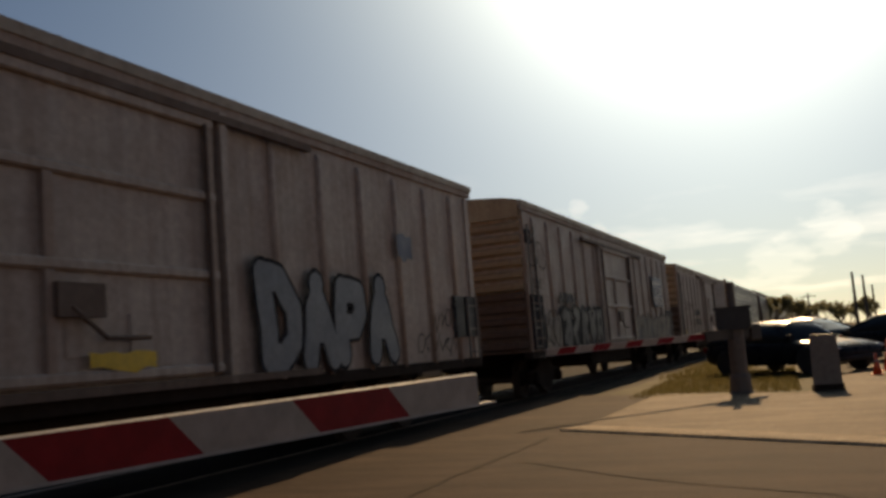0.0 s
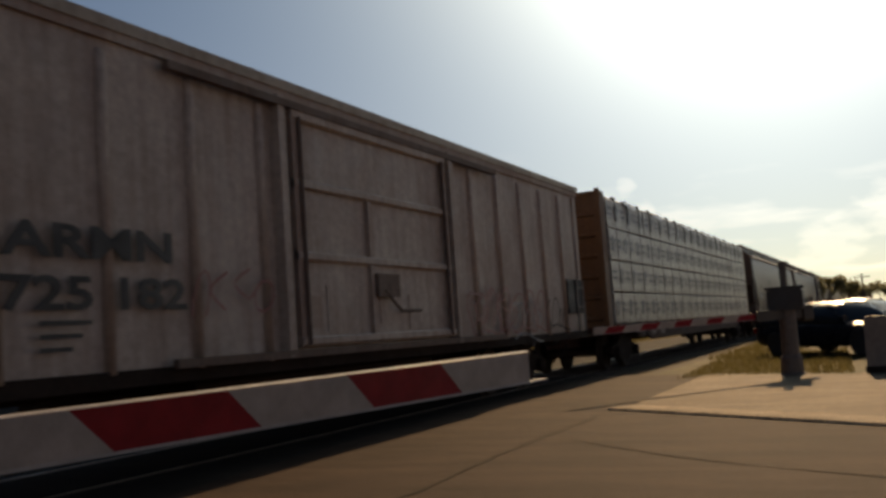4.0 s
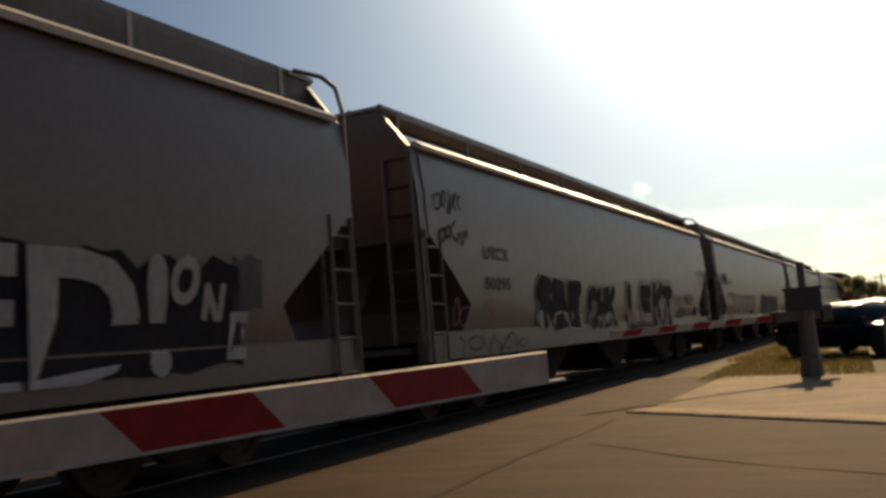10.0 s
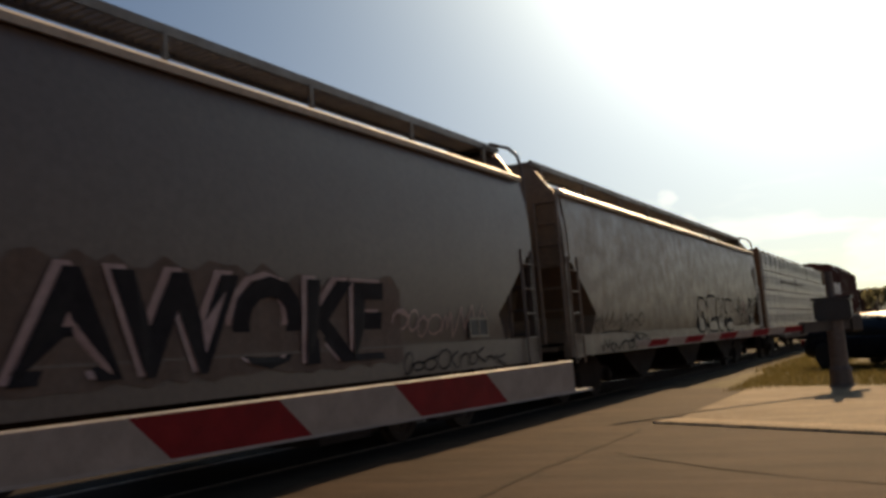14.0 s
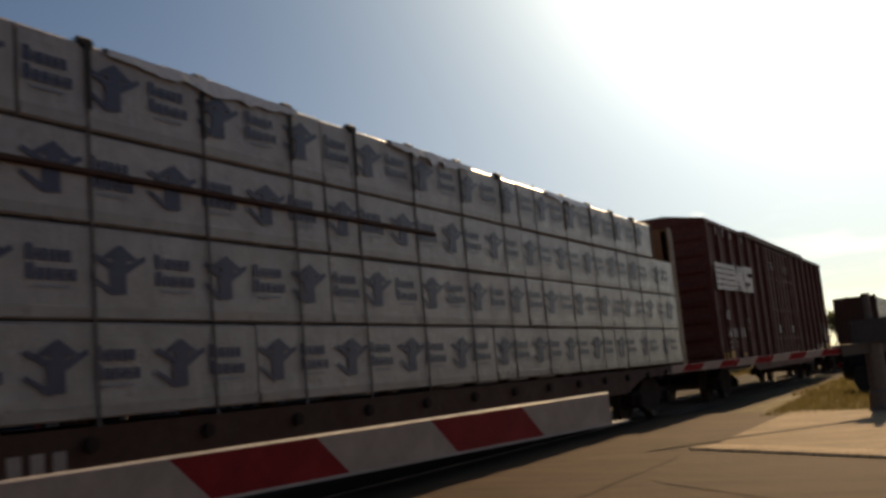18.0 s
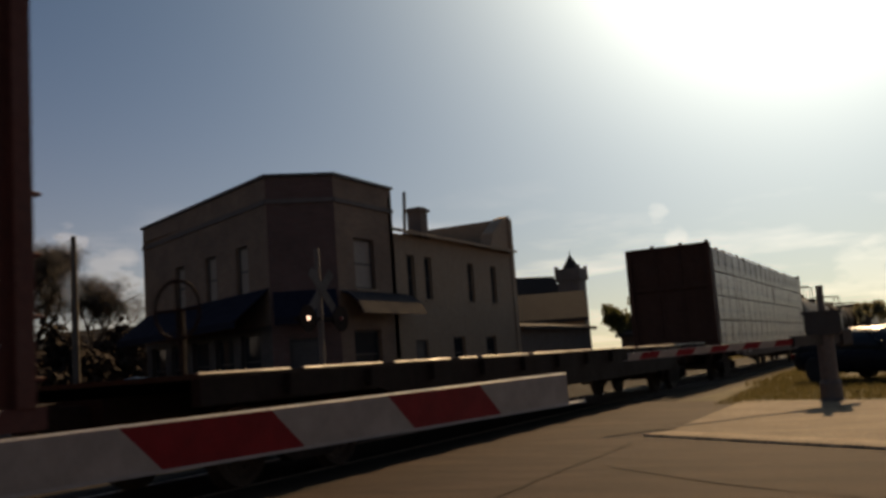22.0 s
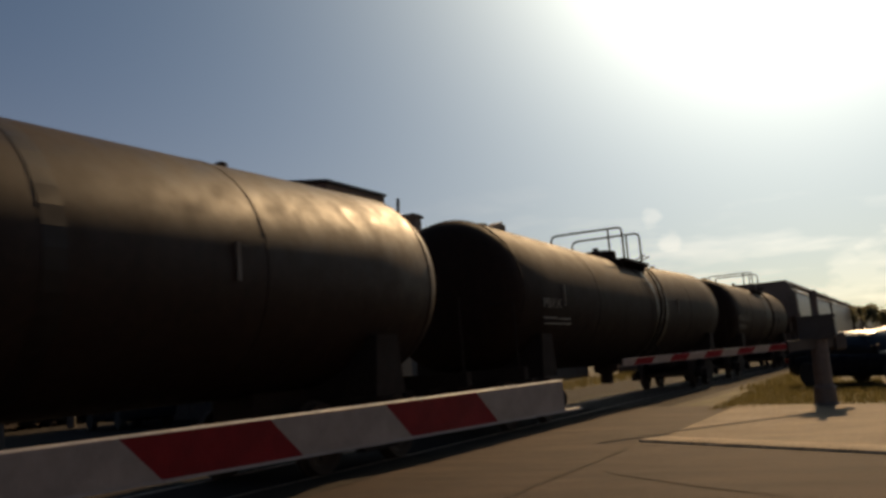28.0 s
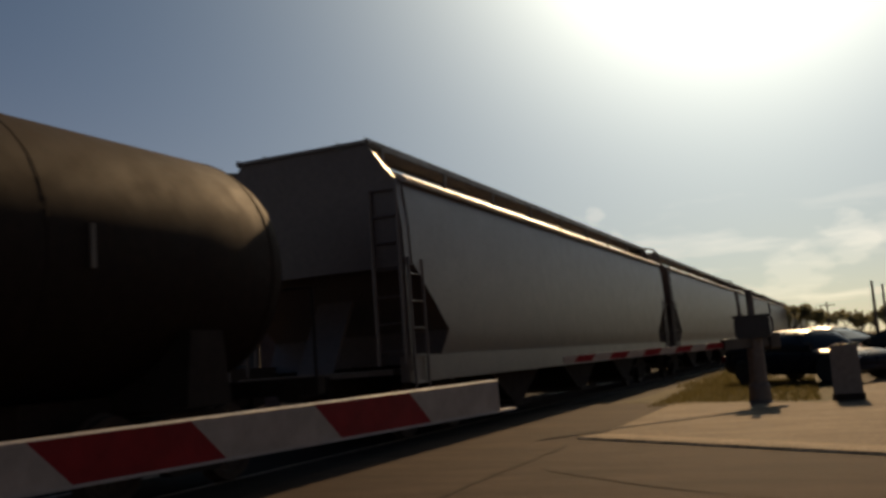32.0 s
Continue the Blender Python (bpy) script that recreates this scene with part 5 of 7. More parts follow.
def flat(name, outline, z, mat, label, thick=0.3):
    bm = bmesh.new()
    top = [bm.verts.new((x, y, z)) for x, y in outline]
    low = [bm.verts.new((x, y, z - thick)) for x, y in outline]
    n = len(outline)
    bm.faces.new(top)
    bm.faces.new(low[::-1])
    for i in range(n):
        bm.faces.new((top[i], low[i], low[(i + 1) % n], top[(i + 1) % n]))
    return solid(name, bm, mat, label, kind="structure")


bm = bmesh.new()
bm.faces.new([bm.verts.new(p) for p in ((-2000, -2000, -0.06), (2000, -2000, -0.06), (2000, 2000, -0.06), (-2000, 2000, -0.06))])
solid("ground", bm, M["earth"], "dry earth and thin grass round the crossing", kind="structure")
# the road slants over the track; the pale apron lies beside it
DX, DY = math.cos(radians(54)), math.sin(radians(54))
A, B = (12.1, 3.18), (18.45, 3.3)


def back(p, d):
    return (p[0] - d * DX, p[1] - d * DY)


flat("road", [back(A, 30), A, (18.45, 3.38), (19.9, 5.95), (9.0, 5.6), (3.0, 5.0), (-26, 4.9), (-30, 3), (-36, -21.5)], 0.0, M["asphalt"], "worn brownish asphalt road up to the crossing")
flat("pavement", [back(A, 29.9), back(A, 0.0), B, back(B, 3.4), (26, -0.6), (60, -2.4), (60, -30), (0, -30)], 0.02, M["concrete"], "pale old concrete apron beside the road")
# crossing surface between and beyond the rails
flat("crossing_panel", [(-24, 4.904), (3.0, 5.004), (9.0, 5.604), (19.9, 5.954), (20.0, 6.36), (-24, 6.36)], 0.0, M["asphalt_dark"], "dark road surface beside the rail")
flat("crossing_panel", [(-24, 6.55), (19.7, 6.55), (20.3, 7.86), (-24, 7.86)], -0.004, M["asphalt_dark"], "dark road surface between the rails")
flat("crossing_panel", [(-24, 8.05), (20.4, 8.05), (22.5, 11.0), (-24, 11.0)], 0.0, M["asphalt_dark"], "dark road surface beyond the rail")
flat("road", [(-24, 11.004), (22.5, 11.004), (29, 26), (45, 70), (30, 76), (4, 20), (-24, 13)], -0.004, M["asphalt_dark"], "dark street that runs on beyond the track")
# Far side widened so dark colour fills sunlit gaps seen under cars.
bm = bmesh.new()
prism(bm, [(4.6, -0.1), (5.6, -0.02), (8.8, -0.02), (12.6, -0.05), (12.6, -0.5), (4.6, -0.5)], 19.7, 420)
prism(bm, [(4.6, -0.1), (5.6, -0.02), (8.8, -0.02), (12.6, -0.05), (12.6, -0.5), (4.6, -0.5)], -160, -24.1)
solid("ballast", bm, M["ballast"], "stone ballast under the track, coloured dark for its shade", kind="structure")
for s in (-1, 1):
    y = CENTRE + s * 0.755
    bm = bmesh.new()
    prism(bm, [(y - 0.07, -0.16), (y + 0.07, -0.16), (y + 0.07, -0.14), (y + 0.012, -0.12), (y + 0.012, -0.045), (y + 0.037, -0.035), (y + 0.037, 0.0), (y - 0.037, 0.0), (y - 0.037, -0.035), (y - 0.012, -0.045), (y - 0.012, -0.12), (y - 0.07, -0.14)], -160, 420)
    solid("rail", bm, M["rail_top"], "steel rail with a polished head", "rail", "rails of the track")
bm = bmesh.new()
box(bm, -0.115, 0.115, CENTRE - 1.3, CENTRE + 1.3, -0.18, 0.0)
tie_me = mesh_of("tie", bm, M["tie"])
track = thing("track_ties", "row of creosoted wooden railway ties", "ties")
for k in range(150):
    part("tie", tie_me, None, track, at=pose(20.2 + 0.53 * k, 0, 0))

# raised pale edge of the apron and the tarred joints in the road
bm = bmesh.new()
a, b = back(A, -0.05), back(A, 24)
rows = []
for off, z in ((0.35, 0.002), (0.33, 0.026), (0.29, 0.034), (0.1, 0.033), (-0.1, 0.03), (-0.16, 0.018)):
    rows.append([bm.verts.new((p[0] - DY * off, p[1] + DX * off, z)) for p in (a, b)])
for r0, r1 in zip(rows, rows[1:]):
    bm.faces.new((r0[0], r0[1], r1[1], r1[0]))
solid("kerb", bm, M["kerb"], "low worn concrete kerb of the apron", kind="structure")


def seam(points, w, seed):
    rng = random.Random(seed)
    bm = bmesh.new()
    left, right = [], []
    for (x0, y0), (x1, y1) in zip(points, points[1:]):
        n = max(2, int(math.hypot(x1 - x0, y1 - y0) / 0.25))
        dx, dy = (x1 - x0), (y1 - y0)
        l = math.hypot(dx, dy)
        for i in range(n):
            t = i / n
            j = rng.uniform(-0.03, 0.03)
            ww = w * rng.uniform(0.4, 1.3)
            x, y = x0 + dx * t - dy / l * j, y0 + dy * t + dx / l * j
            left.append(bm.verts.new((x - dy / l * ww, y + dx / l * ww, 0.004)))
            right.append(bm.verts.new((x + dy / l * ww, y - dx / l * ww, 0.004)))
    for i in range(len(left) - 1):
        bm.faces.new((left[i], left[i + 1], right[i + 1], right[i]))
    solid("road_crack", bm, M["tar"], "tarred crack in the road surface", kind="structure")


seam([(11.2, 3.37), (10.4, 3.31), (8.4, 3.31), (7.1, 3.25), (3.0, 3.1)], 0.028, 1)
seam([(8.9, 2.95), (8.5, 2.6), (7.5, 1.47), (6.9, 0.43), (6.0, -1.0)], 0.016, 2)
seam([(8.36, 3.31), (8.7, 3.0)], 0.008, 3)


# ---- crossing gates ----
def gate(pivot, base, bearing, stripes, stripe, first_white, label, tip_rise=0.0, height=0.105, skip=0.0):
    """A lowered gate: the arm leaves the pivot along bearing; its striped panels count from the pivot."""
    g = thing("crossing_gate", label, "crossing gate", "gates of the crossing", pose(base[0], base[1], 0))
    px, py, pz = pivot[0] - base[0], pivot[1] - base[1], pivot[2]
    bm = bmesh.new()
    soft = [(0.22, 0.0), (0.21, 0.03), (0.19, 0.05), (0.18, 0.3), (0.15, 0.36), (0.14, 1.12), (0.065, 1.15), (0.06, 1.93), (0.066, 1.93), (0.066, 1.97)]
    lathe(bm, [(z, r) for r, z in soft], 16, "z")
    part("mast", bm, M["gate_gray"], g, "stout gray steel mast")
    bm = bmesh.new()
    soft_box(bm, -0.19, 0.19, -0.3, 0.29, 1.12, 1.5, 0.06)
    box(bm, -0.21, 0.21, -0.32, 0.31, 1.48, 1.53)
    part("mechanism_box", bm, M["gate_box"], g, "dark gate mechanism housing")
    d = pose(0, 0, 0, 0, -math.degrees(math.atan2(tip_rise, 1)), bearing)
    arm_m = pose(px, py, pz) @ d
    start = stripes[0]
    bm = bmesh.new()
    prism(bm, [(-0.05, -0.09), (0.05, -0.09), (0.05, 0.09), (-0.05, 0.09)], -0.9, start)
    soft_box(bm, -0.95, -0.7, -0.08, 0.08, -0.15, 0.15, 0.03)
    part("counterweight", bm, M["gate_box"], g, at=arm_m)
    x = start
    slant = height * 1.0
    pieces = {}
    for k in range(stripes[1]):
        last = k == stripes[1] - 1
        key = "end" if last else ("first" if k == 0 else "mid")
        if key not in pieces:
            bm = bmesh.new()
            w = stripe * (stripes[2] if last else 1)
            s0 = 0 if key == "first" else slant
            s1 = 0 if last else slant
            # rounded-over board, slanted ends
            slab(bm, [(s0 * 0 + (0 if key == "first" else 0), height / 2), (w, height / 2), (w + s1, -height / 2), (s0, -height / 2)], -0.014, 0.014)
            pieces[key] = bm
            me0 = mesh_of("panel", bm, M["white_paint"])
            pieces[key] = (me0, mesh_copy(me0, M["red_paint"]))
        white = (k % 2 == 0) == first_white
        part("panel", pieces[key][0 if white else 1], None, g, "white panel" if white else "red panel", at=arm_m @ pose(x, 0, 0))
        x += stripe
    bm = bmesh.new()
    end = start + stripe * (stripes[1] - 1 + stripes[2])
    prism(bm, [(-0.0155, height / 2 - 0.002), (0.0155, height / 2 - 0.002), (0.011, height / 2 + 0.003), (-0.011, height / 2 + 0.003)], start, end)
    # Rim is paler than the panels, a sunlit highlight put into its colour.
    part("arm_edge", bm, M["arm_rim"], g, "top edge coloured bright for the sun on it", at=arm_m)
    bm = bmesh.new()
    prism(bm, [(-0.019, -height / 2 - 0.004), (0.019, -height / 2 - 0.004), (0.017, -height / 2 + 0.003), (-0.017, -height / 2 + 0.003)], start, end + height)
    part("arm_edge", bm, M["white_paint"], g, "thin pale lower edge", at=arm_m)
    return g


def mesh_copy(me, mat):
    c = me.copy()
    c.materials.clear()
    c.materials.append(mat)
    return c


M["gate_gray"] = weathered("gray_gate_paint", (0.12, 0.088, 0.07), (0.07, 0.05, 0.04), 0.6, 0.0, 0.5)
M["gate_box"] = weathered("dark_gate_paint", (0.03, 0.023, 0.019), (0.02, 0.015, 0.012), 0.5, 0, 0.5)


# ---- motion ----
def travelled(t):
    """How far the train has gone since 16 s."""
    return SPEED * (t - 16) + 0.5 * GAIN * max(0.0, t - 18) ** 2


def motions():
    for car, x0, shift in cars:
        walk(car, [(t, pose(x0 - travelled(t), CENTRE + shift, 0)) for t in (0, 6, 12, 17, 18, 20, 22, 24, 26, 28, 30, 32)])
    step = 2
    turns = [(n * step / FPS, -math.degrees(travelled(n * step / FPS) / 0.43)) for n in range(0, 32 * FPS // step + 1)]
    for w, k in wheelsets:
        walk(w, [(t, pose(k, 0, 0.42, 0, a, 0)) for t, a in turns])


near_dir = -13.5
gate((-1.1, 2.18, 0.925), (-1.2, 2.5), near_dir, (0.59, 9, 1.2), 0.406, True, "lowered crossing gate with a red and white striped arm close by", 0.012)
gate((16.95, 1.84, 1.05), (17.25, 1.64), 145.5, (0.45, 10, 0.8), 0.355, False, "lowered crossing gate with a striped arm on a gray mast", -0.012)


# ---- vegetation ----
M["bark"] = weathered("gray_brown_bark", (0.1, 0.075, 0.058), (0.05, 0.04, 0.03), 0.9, 0, 0.6, 1.0, 30, 0.5)


def leaf_mat(name, dark, light):
    m, nt, b = nodes_of(name)
    g = nt.nodes.new("ShaderNodeNewGeometry")
    c = ramp(nt, g.outputs["Random Per Island"], [(0.0, dark), (1.0, light)])
    nt.links.new(c, b.inputs["Base Color"])
    b.inputs["Roughness"].default_value = 0.6
    tr = nt.nodes.new("ShaderNodeBsdfTranslucent")
    nt.links.new(c, tr.inputs["Color"])
    mx = nt.nodes.new("ShaderNodeMixShader")
    mx.inputs[0].default_value = 0.75
    nt.links.new(b.outputs[0], mx.inputs[1])
    nt.links.new(tr.outputs[0], mx.inputs[2])
    nt.links.new(mx.outputs[0], nt.nodes["Material Output"].inputs["Surface"])
    return m


M["leaf_spring"] = leaf_mat("young_leaves", (0.1, 0.105, 0.04), (0.2, 0.19, 0.085))
# leaf colour raised to stand for the bright haze over distant trees
M["leaf_hazy"] = leaf_mat("haze_paled_leaves", (0.17, 0.165, 0.095), (0.32, 0.3, 0.18))
M["hedge_leaf"] = plain("dry_dark_twigs", (0.05, 0.034, 0.026), 0.9, 0.0, 0.1)
M["grass"] = leaf_mat("dry_grass", (0.05, 0.045, 0.016), (0.12, 0.095, 0.04))


def tree(x, y, height, spread, leaf, seed, label, density=2600, levels=4, leaf_size=0.16, trunk=0.16, slim=0.5):
    rng = random.Random(seed)
    t = thing("tree", label, "tree", "", pose(x, y, -0.06))
    bm = bmesh.new()
    tips = []

    def grow(p, d, length, r, level):
        pts, rad = [p.copy()], [r]
        q = p.copy()
        dd = d.copy()
        for k in range(3):
            dd = (dd + Vector((rng.uniform(-0.22, 0.22), rng.uniform(-0.22, 0.22), rng.uniform(-0.05, 0.14)))).normalized()
            q = q + dd * length / 3
            pts.append(q.copy())
            rad.append(r * (1 - 0.17 * (k + 1)))
        tube(bm, pts, rad, 6 if level > 1 else 8)
        if level >= 2:
            tips.append((pts[1], pts[2]))
        tips.append((pts[2], pts[3])) if level >= 2 else None
        if level >= levels:
            return
        for k in range(rng.choice((2, 3, 3)) + (1 if level == 0 else 0)):
            a = rng.uniform(0, 2 * math.pi)
            out = Vector((math.cos(a), math.sin(a), 0)) * spread
            nd = (dd * 0.75 + out * rng.uniform(0.5, 0.95) + Vector((0, 0, 0.3))).normalized()
            start = pts[rng.choice((2, 3))] if level else pts[3]
            grow(start, nd, length * rng.uniform(0.62, 0.82), r * 0.55, level + 1)

    grow(Vector((0, 0, 0)), Vector((0, 0, 1)), height * 0.34, trunk, 0)
    part("trunk", bm, M["bark"], t, "branching trunk")
    if leaf is not None and density:
        verts, faces = [], []
        for k in range(density):
            a, b = tips[rng.randrange(len(tips))]
            c = a.lerp(b, rng.uniform(0, 1.25)) + Vector((rng.gauss(0, 0.22), rng.gauss(0, 0.22), rng.gauss(0, 0.2))) * height / 7
            u = Vector((rng.gauss(0, 1), rng.gauss(0, 1), rng.gauss(0, 1))).normalized()
            v = u.orthogonal().normalized()
            s = leaf_size * rng.uniform(0.6, 1.4)
            i = len(verts)
            verts += [c - u * s, c + v * s * slim, c + u * s, c - v * s * slim]
            faces.append((i, i + 1, i + 2, i + 3))
        me = bpy.data.meshes.new("crown")
        me.from_pydata([tuple(v) for v in verts], [], faces)
        me.materials.append(leaf)
        part("crown", me, None, t, "thin uneven crown of leaves")
    return t


def grass_patch(name, cx, cy, w, d, count, seed, label, hmin=0.05, hmax=0.22, turn=0.0):
    rng = random.Random(seed)
    verts, faces = [], []
    c, s = math.cos(turn), math.sin(turn)
    for k in range(count):
        u, v = rng.uniform(-w, w), rng.uniform(-d, d)
        x, y = cx + u * c - v * s, cy + u * s + v * c
        h = rng.uniform(hmin, hmax)
        a = rng.uniform(0, 6.28)
        lean = rng.uniform(-0.5, 0.5) * h
        i = len(verts)
        bw = 0.012
        verts += [(x - bw * math.cos(a), y - bw * math.sin(a), -0.07), (x + bw * math.cos(a), y + bw * math.sin(a), -0.07), (x + lean, y + lean * 0.5, h)]
        faces.append((i, i + 1, i + 2))
    me = bpy.data.meshes.new(name)
    me.from_pydata(verts, [], faces)
    me.materials.append(M["grass"])
    return solid(name, me, None, label, "grass", kind="stuff")


bm = bmesh.new()
bm.faces.new([bm.verts.new(p) for p in ((18.4, 3.05, -0.02), (16.3, 0.35, -0.02), (23.5, 0.1, -0.02), (42, 2.2, -0.02), (42, 4.55, -0.02), (19.6, 4.55, -0.02))])
solid("verge", bm, ground_mat("thin_turf", [(0.3, (0.055, 0.048, 0.02)), (0.6, (0.095, 0.078, 0.034))], 1.2, 30), "strip of thin dry grass beside the track", kind="structure")
grass_patch("grass", 22, 2.4, 4.6, 1.5, 9000, 1, "short dry yellow-green grass by the gate", 0.02, 0.11, 0.05)
grass_patch("grass", 33, 3.4, 8, 1.1, 4500, 2, "short dry grass along the ballast", 0.03, 0.2)
grass_patch("grass", 60, 14.5, 30, 2.0, 6000, 3, "rough grass beyond the track", 0.1, 0.35)


# ---- vehicles ----
M["car_dark"] = weathered("dark_car_paint", (0.012, 0.013, 0.017), (0.022, 0.021, 0.02), 0.3, 0.0, 0.3, 0.3, 30, 0.02, 0.0, 0.06)
M["car_silver"] = weathered("silver_car_paint", (0.2, 0.2, 0.2), (0.14, 0.135, 0.13), 0.3, 0.2, 0.3, 0.3, 30, 0.02)
M["car_blue"] = weathered("blue_gray_car_paint", (0.02, 0.026, 0.036), (0.025, 0.027, 0.03), 0.3, 0.0, 0.3, 0.3, 30, 0.02, 0.0, 0.06)
M["window"] = glass("dark_glass")
M["rubber"] = plain("tyre_rubber", (0.022, 0.021, 0.02), 0.85)
M["rim"] = plain("alloy_rim", (0.35, 0.34, 0.33), 0.35, 0.8)
M["lamp_red"] = plain("red_lens", (0.2, 0.01, 0.01), 0.25)
M["lamp_clear"] = plain("clear_lens", (0.5, 0.5, 0.5), 0.15)


def loft(bm, rings, cap=True):
    """Closed rings of points joined into one skin."""
    vs = [[bm.verts.new(p) for p in ring] for ring in rings]
    n = len(vs[0])
    for a, b in zip(vs, vs[1:]):
        for k in range(n):
            bm.faces.new((a[k], a[(k + 1) % n], b[(k + 1) % n], b[k]))
    if cap:
        bm.faces.new(vs[0][::-1])
        bm.faces.new(vs[-1])


def rounded(x, half, z0, z1, n=20, sharp=0.45):
    """A rounded-off rectangle across the car at x."""
    mid, tall = (z0 + z1) / 2, (z1 - z0) / 2
    pts = []
    for k in range(n):
        a = 2 * math.pi * k / n
        c, d = math.cos(a), math.sin(a)
        pts.append((x, half * math.copysign(abs(c) ** sharp, c), mid + tall * math.copysign(abs(d) ** sharp, d)))
    return pts


SEDAN = ([(-0.5, 0.62, 0.34, 0.5), (-0.49, 0.84, 0.24, 0.6), (-0.46, 0.94, 0.19, 0.65), (-0.36, 0.99, 0.16, 0.66), (-0.1, 1.0, 0.16, 0.66), (0.12, 1.0, 0.16, 0.64), (0.25, 0.99, 0.16, 0.61), (0.36, 0.97, 0.17, 0.565), (0.44, 0.91, 0.19, 0.51), (0.485, 0.78, 0.23, 0.45), (0.5, 0.56, 0.28, 0.38)],
         [(-0.47, 0.62), (-0.41, 0.74), (-0.33, 0.87), (-0.24, 0.955), (-0.12, 1.0), (-0.02, 0.995), (0.07, 0.95), (0.16, 0.83), (0.25, 0.7), (0.33, 0.6)])
WAGON = (SEDAN[0], [(-0.47, 0.62), (-0.45, 0.78), (-0.4, 0.93), (-0.3, 0.985), (-0.12, 1.0), (0.04, 0.985), (0.1, 0.955), (0.15, 0.82), (0.2, 0.6)])
VAN = ([(-0.5, 0.7, 0.3, 0.55), (-0.49, 0.9, 0.22, 0.6), (-0.45, 0.97, 0.18, 0.62), (-0.3, 1.0, 0.16, 0.62), (0.15, 1.0, 0.16, 0.62), (0.32, 0.98, 0.17, 0.57), (0.43, 0.92, 0.19, 0.51), (0.485, 0.78, 0.23, 0.44), (0.5, 0.58, 0.27, 0.37)],
       [(-0.49, 0.6), (-0.475, 0.8), (-0.44, 0.94), (-0.36, 0.985), (-0.15, 1.0), (0.03, 0.98), (0.12, 0.92), (0.22, 0.77), (0.34, 0.58)])


def vehicle(name, x, y, heading, length, height, paint, label, van=False, width=1.78, shape=None):
    v = thing(name, label, "car", "parked vehicles", pose(x, y, 0.0, 0, 0, heading))
    L, W, H = length, width / 2, height
    hull, cabin = shape or (VAN if van else SEDAN)
    bm = bmesh.new()
    loft(bm, [rounded(a * L, w * W, z0 * H, z1 * H) for a, w, z0, z1 in hull])
    part("body", bm, paint, v, smooth=True)
    # glass cabin with a curved roof skin and pillars over it
    base = 0.58 * H
    arch = [math.pi * k / 12 for k in range(13)]

    def hoop(a, top, grow=0.0):
        pts = []
        for q in arch:
            c, d = math.copysign(abs(math.cos(q)) ** 0.55, math.cos(q)), math.sin(q) ** 0.6
            pts.append((a * L, (W * 0.93 - W * 0.23 * d * min(1, (top * H - base) / (0.3 * H))) * c * (1 + grow), base + (top * H - base) * d + grow))
        return pts

    bm = bmesh.new()
    loft(bm, [hoop(a, t) for a, t in cabin])
    part("window", bm, M["window"], v, "tinted glass cabin", smooth=True)
    bm = bmesh.new()
    skin = [hoop(a, t, 0.012)[3:10] for a, t in cabin if t > 0.86]
    vs = [[bm.verts.new(p) for p in ring] for ring in skin]
    for a, b in zip(vs, vs[1:]):
        for k in range(6):
            bm.faces.new((a[k], a[k + 1], b[k + 1], b[k]))
    part("roof", bm, paint, v, smooth=True)
    for s in (0, 1):
        for pair in ((0, 3), (len(cabin) - 1, len(cabin) - 4), (len(cabin) // 2 - 1, len(cabin) // 2 - 1)):
            bm = bmesh.new()
            lo, hi = hoop(*cabin[pair[0]], 0.008), hoop(*cabin[pair[1]], 0.008)
            k0, k1 = (1, 3) if s else (11, 9)
            tube(bm, [lo[k0] if pair[0] != pair[1] else lo[0 if s else 12], hi[k1]], 0.03, 6)
            part("pillar", bm, paint, v)
    r = 0.31 if not van else 0.34
    for a in (-0.3, 0.31):
        for s in (-1, 1):
            bm = bmesh.new()
            lathe(bm, [(s * (W - 0.2), r - 0.09), (s * (W - 0.2), r - 0.02), (s * (W - 0.17), r), (s * (W - 0.01), r), (s * (W + 0.015), r - 0.03), (s * (W + 0.015), r - 0.1)], 24, "y")
            wh = part("wheel", bm, M["rubber"], v, at=pose(a * L, 0, r))
            bm = bmesh.new()
            lathe(bm, [(s * (W - 0.03), r - 0.1), (s * (W + 0.012), r - 0.11), (s * (W - 0.005), 0.08), (s * (W + 0.01), 0.05)], 20, "y")
            part("rim", bm, M["rim"], wh)
    for s in (-1, 1):
        bm = bmesh.new()
        loft(bm, [rounded(xx * L, 0.13, 0.4 * H, zz * H, 10, 0.7) for xx, zz in ((0.42, 0.47), (0.455, 0.475), (0.482, 0.45))])
        bmesh.ops.translate(bm, vec=(0, s * W * 0.74, 0), verts=bm.verts)
        part("headlight", bm, M["lamp_clear"], v, smooth=True)
        bm = bmesh.new()
        box(bm, -0.496 * L, -0.46 * L, *sorted((s * W * 0.6, s * W * 0.9)), 0.47 * H, 0.57 * H)
        part("tail_light", bm, M["lamp_red"], v)
        bm = bmesh.new()
        soft_box(bm, 0.2 * L, 0.235 * L, *sorted((s * W * 0.95, s * W * 1.12)), 0.63 * H, 0.63 * H + 0.12, 0.03)
        part("mirror", bm, paint, v)
    bm = bmesh.new()
    loft(bm, [rounded(xx * L, W * w, 0.2 * H, 0.3 * H, 12, 0.6) for xx, w in ((0.46, 0.9), (0.495, 0.76), (0.508, 0.5))])
    part("bumper", bm, M["rubber"], v, "dark lower bumper", smooth=True)
    return v


vehicle("car", 24.2, 1.1, 229, 4.25, 1.26, M["car_dark"], "dark boxy car parked on the verge beside the gate", shape=WAGON)
